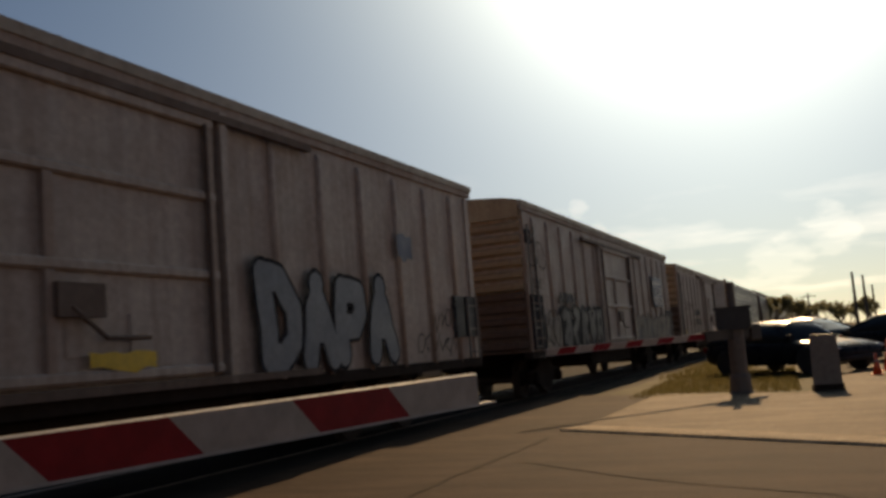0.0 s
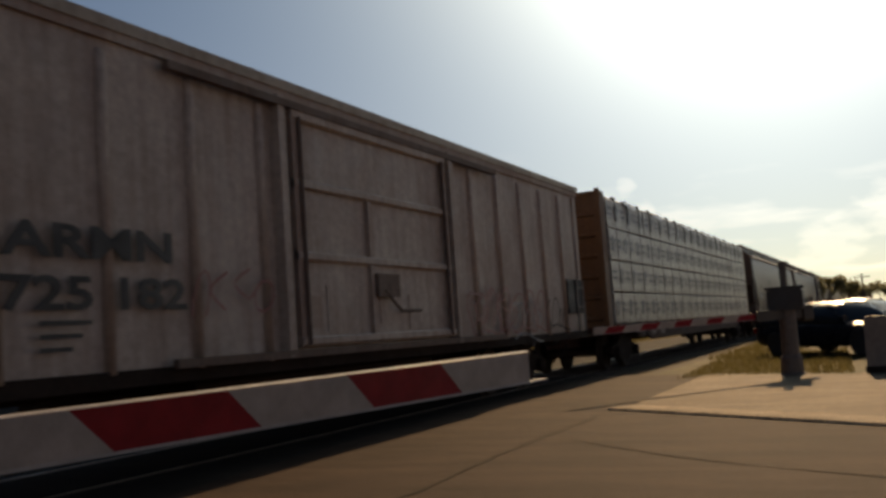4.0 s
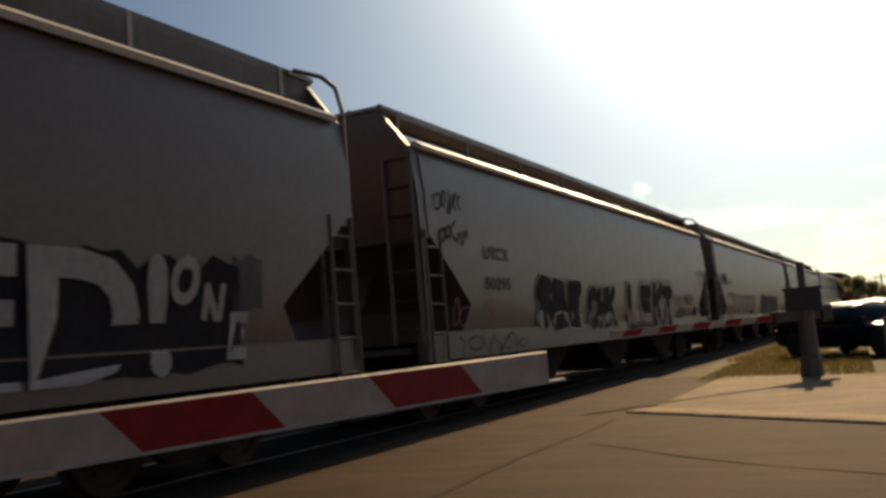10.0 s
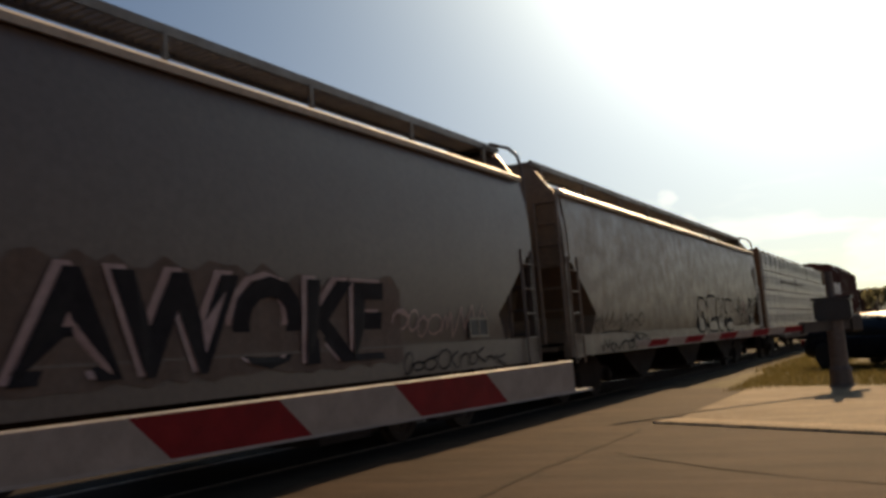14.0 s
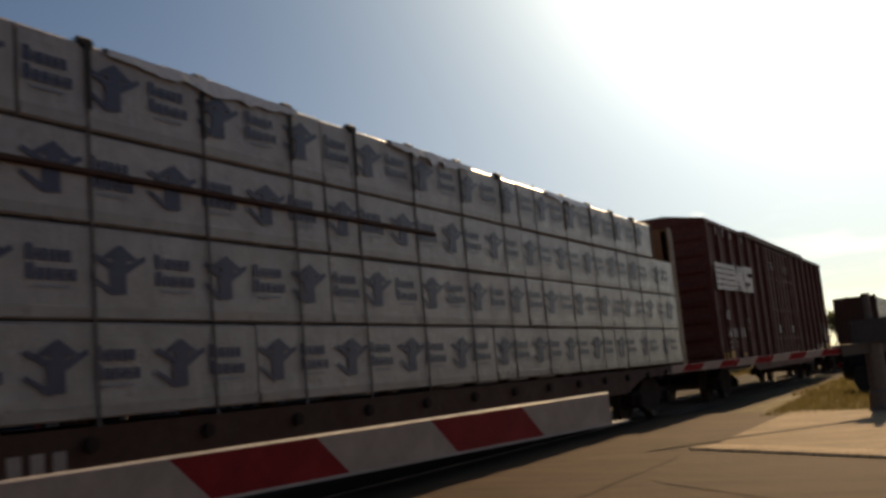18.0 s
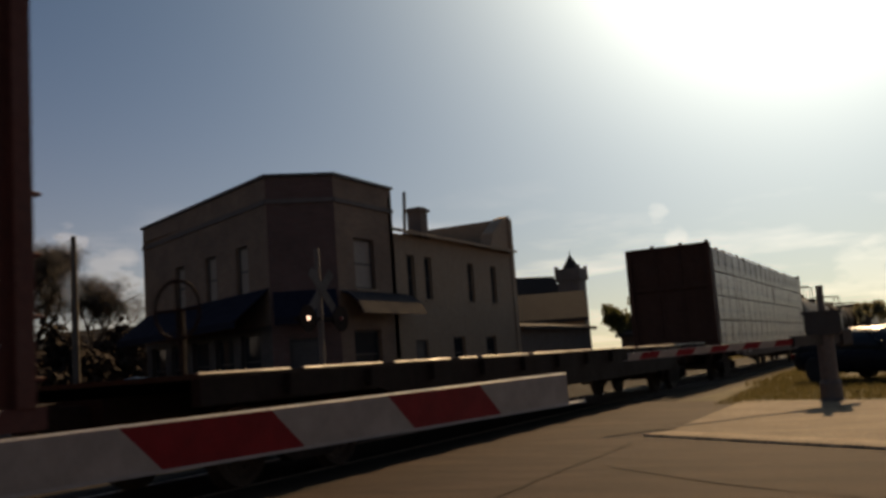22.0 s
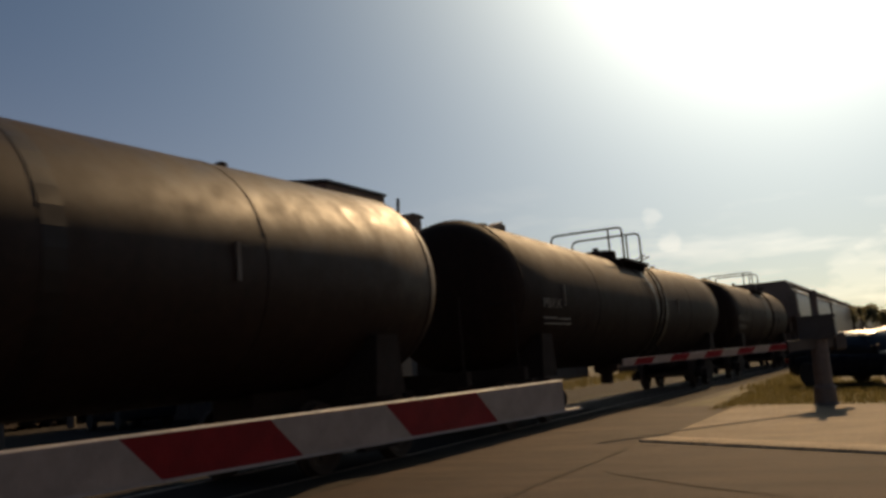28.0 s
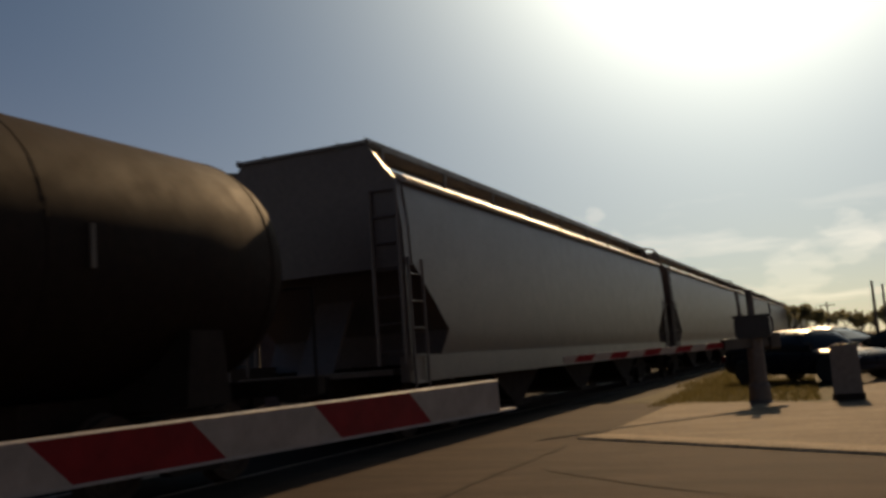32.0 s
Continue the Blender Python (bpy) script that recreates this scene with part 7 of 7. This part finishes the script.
    for (za, ya), (zb, yb) in zip(pts, pts[1:]):
        if z <= zb:
            return ya + (yb - ya) * (z - za) / (zb - za)
    return 1.5


def on_reefer(z):
    return 1.605


def wrap_to(me, surface, lift):
    for v in me.vertices:
        v.co.y = -(surface(v.co.z) + lift) + v.co.y * 0.2


def letters(car, text, x, z, w, h, mat, surface, label="", fat=0.0, shear=0.0, lift=0.012, name="graffiti", flip=False, wave=0.0, seed=0):
    me = lettering(text, h, 0.002, fat, shear)
    xs, zs = [v.co.x for v in me.vertices], [v.co.z for v in me.vertices]
    x0, x1, z0, z1 = min(xs), max(xs), min(zs), max(zs)
    for v in me.vertices:
        a, b = (v.co.x - x0) / (x1 - x0), (v.co.z - z0) / (z1 - z0)
        if flip:
            b = 1 - b
        bend = wave * math.sin(a * 9 + seed)
        v.co.x, v.co.z = x + w * a + bend * 0.2 * h * (b - 0.5), z + h * (b + bend * 0.25 * (0.4 + b))
    me.update()
    wrap_to(me, surface, lift)
    me.materials.append(mat)
    return part(name, me, None, car, label)


# hand-drawn capital letters as strokes in a unit box
STROKES = {
    "A": ["0,0 .5,1 1,0", ".2,.38 .8,.38"], "B": ["0,0 0,1", "0,1 .7,.95 .75,.6 0,.52", "0,.52 .85,.48 .9,.05 0,0"],
    "C": ["1,.85 .6,1 .1,.75 .05,.3 .5,0 1,.15"], "D": ["0,0 0,1 .6,.95 1,.6 .9,.2 .5,0 0,0"], "E": ["1,1 0,1 0,0 1,0", "0,.52 .8,.52"],
    "H": ["0,0 0,1", "1,0 1,1", "0,.5 1,.5"], "K": ["0,0 0,1", "1,1 0,.45", ".25,.55 1,0"], "L": ["0,1 0,0 1,0"], "N": ["0,0 0,1 1,0 1,1"],
    "P": ["0,0 0,1 .8,.95 .95,.65 .7,.42 0,.42"], "S": ["1,.9 .4,1 0,.75 .3,.52 .8,.45 1,.2 .5,0 0,.12"], "T": ["0,1 1,1", ".5,1 .5,0"],
    "1": [".1,0 .3,1 .9,.8 .5,.5 .9,0"], "2": ["0,.9 .5,1 .6,.55 0,.1 .9,0", ".9,.2 .9,.9"], "3": ["0,1 .4,.1 .9,.35 .5,.7 1,1"], "4": [".1,.1 .1,.9 .8,.9 .8,.3 .3,.35", ".8,.3 1,0"], "5": [".5,0 0,.4 .5,.55 1,.9 .3,1"],
    "I": [".5,0 .5,1"], "M": ["0,0 .1,1 .5,.4 .9,1 1,0"], "R": ["0,0 0,1 .8,.95 .85,.6 0,.5", ".3,.5 1,0"], "*": [".5,.2 .5,.8", ".2,.35 .8,.65", ".2,.65 .8,.35"],
    "U": ["0,1 0,.25 .4,0 .8,.15 1,.4 1,1"], "Z": ["0,1 1,1 0,0 1,0"], "W": ["0,1 .25,0 .5,.7 .75,0 1,1"], "O": [".5,0 .05,.3 .1,.8 .5,1 .95,.75 .95,.3 .5,0"],
}


def blob_stroke(bm, pts, r):
    """A fat painted line with round ends and round corners."""
    ribbon(bm, pts, r)
    for p in pts:
        v = [bm.verts.new((p[0] + r * math.cos(k * math.pi / 5), p[1], p[2] + r * math.sin(k * math.pi / 5))) for k in range(10)]
        bm.faces.new(v)


def hand(car, text, x, z, w, h, mat, surface, r, seed, label=""):
    """Letters in single brush strokes, each a little off true."""
    rng = random.Random(seed)
    cw = w / len(text)
    for k, ch in enumerate(text):
        bm = bmesh.new()
        lean, drop = rng.uniform(-0.05, 0.3), rng.uniform(-0.12, 0.12) * h
        for line in STROKES[ch]:
            raw = [tuple(float(q) for q in p.split(",")) for p in line.split()]
            pts = []
            for (a, b), (c, d) in zip(raw, raw[1:]):
                for i in range(4):
                    pts.append((a + (c - a) * i / 4 + rng.uniform(-0.03, 0.03), b + (d - b) * i / 4 + rng.uniform(-0.03, 0.03)))
            pts.append(raw[-1])
            blob_stroke(bm, [(x + cw * (k + 0.1 + 0.75 * (px + lean * (pz - 0.5))), 0, z + drop + h * pz) for px, pz in pts], r)
        me = mesh_of("graffiti_letter", bm, mat)
        wrap_to(me, surface, 0.014)
        part("graffiti_letter", me, None, car, label)


def bubble(car, text, x, z, w, h, fill, edge, surface, label="", fat=0.03, shear=0.0, wave=0.1, seed=0, rim=0.06, outer=None):
    """Swollen letters: fat strokes in one colour over wider ones in the outline's colour."""
    rng = random.Random(seed)
    n = len(text)
    cw = w / n
    r = cw * (0.085 + 1.2 * fat)
    shapes = []
    for k, ch in enumerate(text):
        lean = rng.uniform(-0.15, 0.15)
        lift, grow = rng.uniform(0, 0.12) * h, rng.uniform(0.8, 0.95)
        for line in STROKES[ch]:
            raw = [tuple(float(q) for q in p.split(",")) for p in line.split()]
            pts = []
            for (a, b), (c, d) in zip(raw, raw[1:]):
                for i in range(3):
                    pts.append((a + (c - a) * i / 3, b + (d - b) * i / 3))
            pts.append(raw[-1])
            shapes.append((k, [(x + cw * (k + 0.17 + 0.66 * (px + lean * (pz - 0.5))) + wave * 0.12 * math.sin(5 * pz + k), 0, z + r + lift * 0.5 + (h - 2 * r) * grow * pz) for px, pz in pts]))
    for k in range(n):
        strokes = [q for c, q in shapes if c == k]
        ring = ((outer, r + rim + 0.05, 0.008 + 0.001 * (k % 2), "graffiti_outline", ""),) if outer else ()
        for mat, rr, lift, name, lab in (*ring, (edge, r + rim, 0.012 + 0.0012 * (k % 2), "graffiti_outline", ""), (fill, r, 0.018, "graffiti_letter", label)):
            bm = bmesh.new()
            for pts in strokes:
                blob_stroke(bm, pts, rr)
            me = mesh_of(name, bm, mat)
            wrap_to(me, surface, lift)
            part(name, me, None, car, lab)


def outline_blobs(car, x, z, w, h, mat, surface, n, r, seed, label=""):
    """A row of rounded outlines, as of hollow bubble letters that spell nothing."""
    rng = random.Random(seed)
    bm = bmesh.new()
    cw = w / n
    for k in range(n):
        cx, cz = x + cw * (k + 0.5), z + h * (0.5 + rng.uniform(-0.06, 0.06))
        pts = []
        ph, lob = rng.uniform(0, 6), rng.choice((2, 3, 3, 4))
        for i in range(27):
            a = 2 * math.pi * i / 24 + ph
            q = 1 + 0.2 * math.sin(lob * a + ph)
            pts.append((cx + cw * 0.6 * q * math.cos(a), 0, cz + h * 0.48 * q * math.sin(a)))
        ribbon(bm, pts, r)
        if rng.random() < 0.7:
            ribbon(bm, [(cx + cw * rng.uniform(-0.2, 0.2) + 0.03 * j * math.sin(j), 0, cz - h * 0.3 + h * 0.6 * j / 6) for j in range(7)], r * 0.8)
    me = mesh_of("graffiti", bm, mat)
    wrap_to(me, surface, 0.014)
    return part("graffiti", me, None, car, label)


def tag(car, x, z, w, h, mat, surface, n, r, seed, label=""):
    """Quick hand strokes, slanted and uneven, that spell nothing."""
    rng = random.Random(seed)
    bm = bmesh.new()
    widths = [rng.uniform(0.55, 1.5) for k in range(n)]
    unit = w / sum(widths)
    px, slant = x, rng.uniform(-0.1, 0.35)
    pts = []
    for k in range(n):
        cw = widths[k] * unit
        top, low = rng.uniform(0.45, 1.05), rng.uniform(-0.2, 0.2)
        kind = rng.choice("oosnlev")
        for i in range(11):
            a = i / 10
            q = {"o": (0.5 - 0.48 * math.cos(6.9 * a + 0.4), 0.5 + 0.5 * math.sin(6.9 * a + 0.4)),
                 "s": (0.5 + 0.45 * math.cos(1.2 + 4.2 * a), 1 - a),
                 "n": (a, abs(math.sin(4.4 * a)) ** 0.7),
                 "l": (0.25 + 0.5 * a + 0.2 * math.sin(5 * a), 1 - 1.05 * a),
                 "e": (0.15 + 0.75 * a - 0.3 * math.sin(6 * a), 0.45 - 0.45 * math.cos(6 * a)),
                 "v": (a, abs(2 * a - 1))}[kind]
            zz = low + (top - low) * q[1]
            pts.append((px + cw * q[0] + slant * h * (zz - 0.5), 0, z + h * zz))
        px += cw
        if rng.random() < 0.55 or k == n - 1:
            ribbon(bm, pts, r * rng.uniform(0.8, 1.15))
            pts = []
    if rng.random() < 0.5:
        ribbon(bm, [(x + w * (0.1 + 0.85 * i / 8), 0, z - h * 0.2 + h * 0.12 * math.sin(i * 0.6)) for i in range(9)], r)
    me = mesh_of("graffiti", bm, mat)
    wrap_to(me, surface, 0.013)
    return part("graffiti", me, None, car, label)


def patch(car, x, z, w, h, mat, surface, seed, label="", name="paint_patch"):
    """A ragged painted-over area."""
    rng = random.Random(seed)
    n = max(6, int(w / 0.18))
    bm = bmesh.new()
    lo = [bm.verts.new((x + w * i / n, 0, z + rng.uniform(0, 0.08))) for i in range(n + 1)]
    mi = [bm.verts.new((x + w * i / n, 0, z + h * 0.5)) for i in range(n + 1)]
    hi = [bm.verts.new((x + w * i / n, 0, z + h * rng.uniform(0.78, 1.0))) for i in range(n + 1)]
    for a, b in ((lo, mi), (mi, hi)):
        for i in range(n):
            bm.faces.new((a[i], a[i + 1], b[i + 1], b[i]))
    me = mesh_of(name, bm, mat)
    wrap_to(me, surface, 0.007)
    return part(name, me, None, car, label)


K, R, P, Wt, Bl, Ye = (M["spray_" + c] for c in ("black", "red", "pink", "white", "blue", "yellow"))
# first reefer: blue bubble letters, a shield, small tags
bubble(car_a, "DAPA", 10.9, 0.98, 3.3, 1.3, Bl, K, on_reefer, "faded blue bubble letters with black outlines", 0.085, 0.0, 0.25, 1, 0.05)
patch(car_a, 14.45, 2.45, 0.5, 0.45, M["sign_blue"], on_reefer, 2, "small dark shield mark")
tag(car_a, 15.6, 1.5, 0.9, 0.4, K, on_reefer, 4, 0.014, 3)
tag(car_a, 14.9, 1.1, 1.6, 0.35, K, on_reefer, 6, 0.012, 4)
patch(car_a, 8.4, 1.15, 0.8, 0.2, Ye, lambda z: 1.66, 6, "faded yellow decal")
# second reefer: face outline, dark lower panel, wildstyle
outline_blobs(car_b, 0.25, 2.72, 1.0, 0.62, K, on_reefer, 2, 0.014, 7, "thin black outline tag")
tag(car_b, 0.3, 2.35, 0.7, 0.2, K, on_reefer, 4, 0.012, 8)
# solid blocks; the bays' inner shade is put into their black colour
for x0, w, z0, h in ((0.16, 0.8, 1.04, 1.12), (0.14, 0.3, 3.22, 0.28)):
    bm = bmesh.new()
    box(bm, x0, x0 + w, -1.612, -1.545, z0, z0 + h)
    bay = part("equipment_bay", bm, M["spray_black"], car_b, "black block for the dark inside of an equipment bay")
    for k in range(3 if w > 0.5 else 0):
        bm = bmesh.new()
        box(bm, x0 + 0.04, x0 + w - 0.04, -1.622, -1.613, z0 + 0.2 + 0.36 * k, z0 + 0.24 + 0.36 * k)
        part("bay_bar", bm, M["rust_and_shade"], bay)
patch(car_b, 2.2, 0.97, 4.1, 0.85, K, on_reefer, 9, "black sprayed ground of the painting")
bubble(car_b, "25134", 2.3, 1.0, 4.0, 1.05, M["graffiti_navy"], K, on_reefer, "dark navy swollen shapes edged in black", 0.05, 0, 0.2, 9, 0.08)
tag(car_b, 4.6, 1.0, 1.6, 0.4, M["rust_and_shade"], on_reefer, 7, 0.024, 10)
patch(car_b, 1.02, 1.0, 1.15, 0.85, M["faded_fill"], on_reefer, 11, "faded pink sprayed panel")
outline_blobs(car_b, 1.12, 1.1, 0.9, 0.7, K, on_reefer, 2, 0.02, 12)
patch(car_b, 10.3, 1.0, 6.8, 0.8, M["graffiti_navy"], on_reefer, 13, "dark sprayed ground of the painting")
bubble(car_b, "5213425", 10.5, 0.98, 6.4, 0.9, M["graffiti_dim"], M["rust_and_shade"], on_reefer, "dull cream swollen shapes with rusty outlines", 0.05, 0, 0.2, 15)
# third reefer: many small tags
for k, (x, z, w, h, c) in enumerate(((0.5, 2.5, 0.6, 0.3, K), (0.6, 2.1, 0.7, 0.3, R), (1.6, 2.2, 0.9, 0.3, K), (1.7, 1.35, 0.8, 0.5, R), (2.7, 2.2, 0.8, 0.25, K), (2.8, 1.5, 0.7, 0.4, K), (6.0, 1.5, 1.2, 0.4, R), (12.2, 1.2, 1.4, 0.6, R), (13.6, 1.1, 1.6, 0.7, Bl), (15.4, 1.2, 1.4, 0.5, K), (0.4, 3.0, 0.6, 0.35, K))):
    tag(car_c, x, z, w, h, c, on_reefer, 4, 0.014, 30 + k)
patch(car_c, 0.95, 1.1, 0.3, 0.18, Ye, on_reefer, 41, "small yellow decal")
outline_blobs(car_c, 12.0, 1.05, 3.4, 0.7, R, on_reefer, 6, 0.018, 42)

# gray hoppers
letters(car_e, "UTCX", 1.95, 2.24, 0.95, 0.2, M["mark_black"], on_hopper, "black reporting letters", 0.006, 0, 0.012, "lettering")
letters(car_e, "49206", 1.95, 1.78, 1.0, 0.2, M["mark_white"], on_hopper, "white car number on dark paint", 0.004, 0, 0.016, "lettering")
patch(car_e, 1.85, 1.72, 1.2, 0.36, M["sign_blue"], on_hopper, 51)
outline_blobs(car_e, 3.35, 2.35, 2.1, 0.62, M["mark_grey"], on_hopper, 4, 0.016, 52, "faded thin bubble outlines")
tag(car_e, 5.6, 2.45, 1.2, 0.35, K, on_hopper, 5, 0.012, 53)
outline_blobs(car_e, 6.9, 2.35, 3.1, 0.55, M["mark_grey"], on_hopper, 5, 0.014, 54, "thin faded bubble outlines")
bubble(car_e, "253", 3.0, 1.25, 2.9, 0.8, M["faded_fill"], K, on_hopper, "faded swollen shapes with black outlines", 0.05, 0, 0.2, 6)
bubble(car_e, "UNH", 6.45, 1.1, 3.5, 0.72, K, M["rust_and_shade"], on_hopper, "heavy black bubble letters", 0.06, 0, 0.15, 2)
tag(car_e, 7.3, 2.02, 0.9, 0.2, K, on_hopper, 5, 0.014, 58)
tag(car_e, 1.4, 1.3, 1.6, 0.3, K, on_hopper, 6, 0.016, 59)
tag(car_e, 1.4, 0.9, 2.6, 0.3, K, on_hopper, 8, 0.02, 60)
patch(car_e, 10.4, 1.0, 7.0, 1.1, K, on_hopper, 61, "dark sprayed ground behind letters")
for ch, x, w, c, fl in (("N", 10.5, 1.2, Wt, False), ("A", 11.75, 1.25, Ye, True), ("K", 13.03, 1.0, Wt, False), ("E", 14.1, 0.85, Wt, False), ("D", 15.02, 1.1, Wt, False), ("!", 16.2, 0.25, Wt, False)):
    letters(car_e, ch, x, 1.0, w, 1.04, c, on_hopper, "bold white letter" if c is Wt else "bold yellow letter upside down", 0.06, 0, 0.02, "graffiti", fl)
tag(car_j, 14.7, 0.9, 1.5, 0.5, Wt, lambda z: 1.66, 5, 0.02, 90, "thin white scrawl")
for ch, x, z in (("O", 16.48, 1.6), ("N", 16.84, 1.36), ("E", 17.16, 1.1)):
    letters(car_e, ch, x, z, 0.36, 0.44, M["spray_white"], on_hopper, "smaller slanted white letter", 0.03, 0.25, 0.02)
patch(car_e, 17.3, 1.5, 0.45, 0.6, M["graffiti_navy"], on_hopper, 92, "dark blue sprayed figure")

letters(car_f, "UTCX", 2.0, 2.28, 0.98, 0.2, M["mark_black"], on_hopper, "black reporting letters", 0.006, 0, 0.012, "lettering")
letters(car_f, "50295", 2.0, 1.82, 1.0, 0.2, M["mark_black"], on_hopper, "black car number", 0.006, 0, 0.012, "lettering")
tag(car_f, 0.5, 2.9, 0.9, 0.35, K, on_hopper, 5, 0.016, 62, "black handwritten tag")
tag(car_f, 0.6, 2.5, 0.9, 0.3, K, on_hopper, 5, 0.016, 63)
bubble(car_f, "SBE", 4.1, 1.12, 2.4, 1.02, M["spray_black"], M["graffiti_cream"], on_hopper, "black bubble letters edged in white", 0.09, 0, 0.16, 1, 0.035)
bubble(car_f, "CHK", 6.9, 1.08, 1.9, 0.98, M["spray_black"], M["graffiti_cream"], on_hopper, "black bubble letters edged in white", 0.1, 0, 0.14, 3, 0.035)
bubble(car_f, "LEKT", 9.75, 0.98, 4.45, 1.2, M["spray_black"], M["graffiti_cream"], on_hopper, "black letters edged in cream and red", 0.06, 0, 0.08, 4, 0.065, M["spray_red"])
tag(car_f, 14.35, 1.62, 1.2, 0.28, R, on_hopper, 8, 0.02, 65, "thin red scrawl")
tag(car_f, 15.65, 1.66, 1.15, 0.24, K, on_hopper, 8, 0.018, 66, "thin black scrawl")
tag(car_f, 14.7, 1.3, 1.0, 0.26, K, on_hopper, 7, 0.016, 67)
tag(car_f, 15.75, 1.32, 1.2, 0.24, R, on_hopper, 9, 0.018, 68)
tag(car_f, 17.62, 2.42, 1.1, 0.24, M["mark_grey"], on_hopper, 8, 0.014, 69, "faint gray scrawl")
tag(car_f, 17.7, 2.08, 0.85, 0.26, M["mark_grey"], on_hopper, 5, 0.014, 70)
tag(car_f, 14.2, 0.92, 1.0, 0.18, K, on_hopper, 7, 0.02, 71, "black scrawl on the sill")
tag(car_f, 15.9, 0.92, 0.9, 0.18, R, on_hopper, 7, 0.018, 72)
tag(car_f, 17.0, 0.95, 1.2, 0.18, K, on_hopper, 8, 0.012, 73)
tag(car_f, 0.9, 1.35, 2.2, 0.35, R, on_hopper, 6, 0.012, 67)
tag(car_f, 0.9, 0.92, 2.6, 0.25, K, on_hopper, 7, 0.012, 68)

hand(car_g, "IMPRI", 0.75, 2.28, 1.4, 0.34, K, on_hopper, 0.035, 1, "rough black letters")
letters(car_g, "UTCX", 2.17, 2.24, 0.92, 0.2, M["mark_black"], on_hopper, "black reporting letters", 0.006, 0, 0.012, "lettering")
letters(car_g, "5029", 2.15, 1.84, 0.8, 0.2, M["mark_black"], on_hopper, "black car number partly sprayed over", 0.006, 0, 0.012, "lettering")
patch(car_g, 1.75, 1.82, 0.2, 0.18, K, on_hopper, 70)
tag(car_g, 1.3, 1.3, 1.5, 0.4, K, on_hopper, 6, 0.014, 71)
bubble(car_g, "51324", 2.8, 1.22, 4.6, 0.72, M["faded_fill"], K, on_hopper, "faded pinkish swollen shapes with thin dark outlines", 0.045, 0, 0.2, 5, 0.028)
tag(car_g, 6.2, 1.3, 2.1, 0.5, K, on_hopper, 7, 0.02, 74)
tag(car_g, 6.2, 1.85, 2.0, 0.14, K, on_hopper, 9, 0.01, 75)
patch(car_g, 9.6, 1.0, 5.6, 1.1, M["rust_and_shade"], on_hopper, 76, "pale ground behind letters")
letters(car_g, "AWOKE", 9.9, 1.08, 4.9, 0.88, K, on_hopper, "tall dark letters with pale edges", 0.05, 0.05, 0.022)
letters(car_g, "AWOKE", 9.82, 1.1, 4.9, 0.9, P, on_hopper, "", 0.05, 0.05, 0.014, "graffiti_outline")
tag(car_g, 15.0, 1.35, 2.6, 0.4, P, on_hopper, 9, 0.016, 77)
tag(car_g, 1.25, 0.9, 2.4, 0.28, K, on_hopper, 8, 0.024, 78, "black tags along the sill")
tag(car_g, 4.2, 0.92, 5.0, 0.22, K, on_hopper, 14, 0.012, 79)
tag(car_g, 15.2, 0.92, 3.0, 0.22, K, on_hopper, 10, 0.012, 80)

tag(car_h, 1.4, 1.3, 3.2, 0.35, K, on_hopper, 9, 0.012, 81)
tag(car_h, 1.6, 0.92, 3.4, 0.24, K, on_hopper, 10, 0.016, 82)
bubble(car_h, "DEUZ", 9.6, 1.1, 4.6, 0.98, M["hopper_tan"], K, on_hopper, "tan bubble letters with black outlines", 0.05, 0, 0.14, 2)
tag(car_h, 14.5, 1.75, 1.0, 0.4, K, on_hopper, 4, 0.02, 83)
hand(car_h, "EKT*", 16.85, 1.62, 1.24, 0.44, K, on_hopper, 0.034, 3, "rough black letters")
tag(car_h, 17.6, 1.36, 0.35, 0.2, K, on_hopper, 3, 0.024, 5)
tag(car_h, 18.0, 2.98, 0.7, 0.24, M["rust_and_shade"], on_hopper, 5, 0.024, 6, "faint dark tag")
tag(car_h, 18.3, 2.6, 0.6, 0.3, M["rust_and_shade"], on_hopper, 4, 0.026, 7)
tag(car_h, 17.7, 0.94, 0.4, 0.2, M["spray_red"], on_hopper, 5, 0.022, 8)
tag(car_h, 18.2, 0.95, 0.9, 0.18, M["spray_red"], on_hopper, 8, 0.02, 9)
hand(car_h, "DT", 18.06, 1.9, 0.42, 0.24, K, on_hopper, 0.034, 4)
tag(car_h, 15.4, 1.72, 1.2, 0.4, R, on_hopper, 5, 0.016, 84)
outline_blobs(car_h, 15.3, 1.28, 1.6, 0.5, K, on_hopper, 3, 0.02, 85)
for car in (car_f, car_g, car_h):
    x0, z0, w, h = 17.0, 1.28, 0.58, 0.27
    bm = bmesh.new()
    box(bm, x0, x0 + w, -1.572, -1.55, z0, z0 + h)
    panel = part("stencil_panel", bm, M["mark_black"], car, "black stencilled panel in a white frame")
    for a, b, e, g in ((0, w, 0, 0.03), (0, w, h - 0.03, h), (0, 0.03, 0.03, h - 0.03), (w - 0.03, w, 0.03, h - 0.03), (w / 2 - 0.012, w / 2 + 0.012, 0.03, h - 0.03)):
        bm = bmesh.new()
        box(bm, x0 + a, x0 + b, -1.578, -1.572, z0 + e, z0 + g)
        part("frame_bar", bm, M["graffiti_cream"], panel)
tag(car_h, 18.3, 2.7, 0.8, 0.6, K, on_hopper, 4, 0.025, 87)
patch(car_h, 15.0, 0.88, 1.0, 0.26, M["sign_blue"], on_hopper, 88, "blue overspray on the sill")
tag(car_h, 17.9, 0.92, 1.3, 0.22, K, on_hopper, 6, 0.02, 89)


motions()
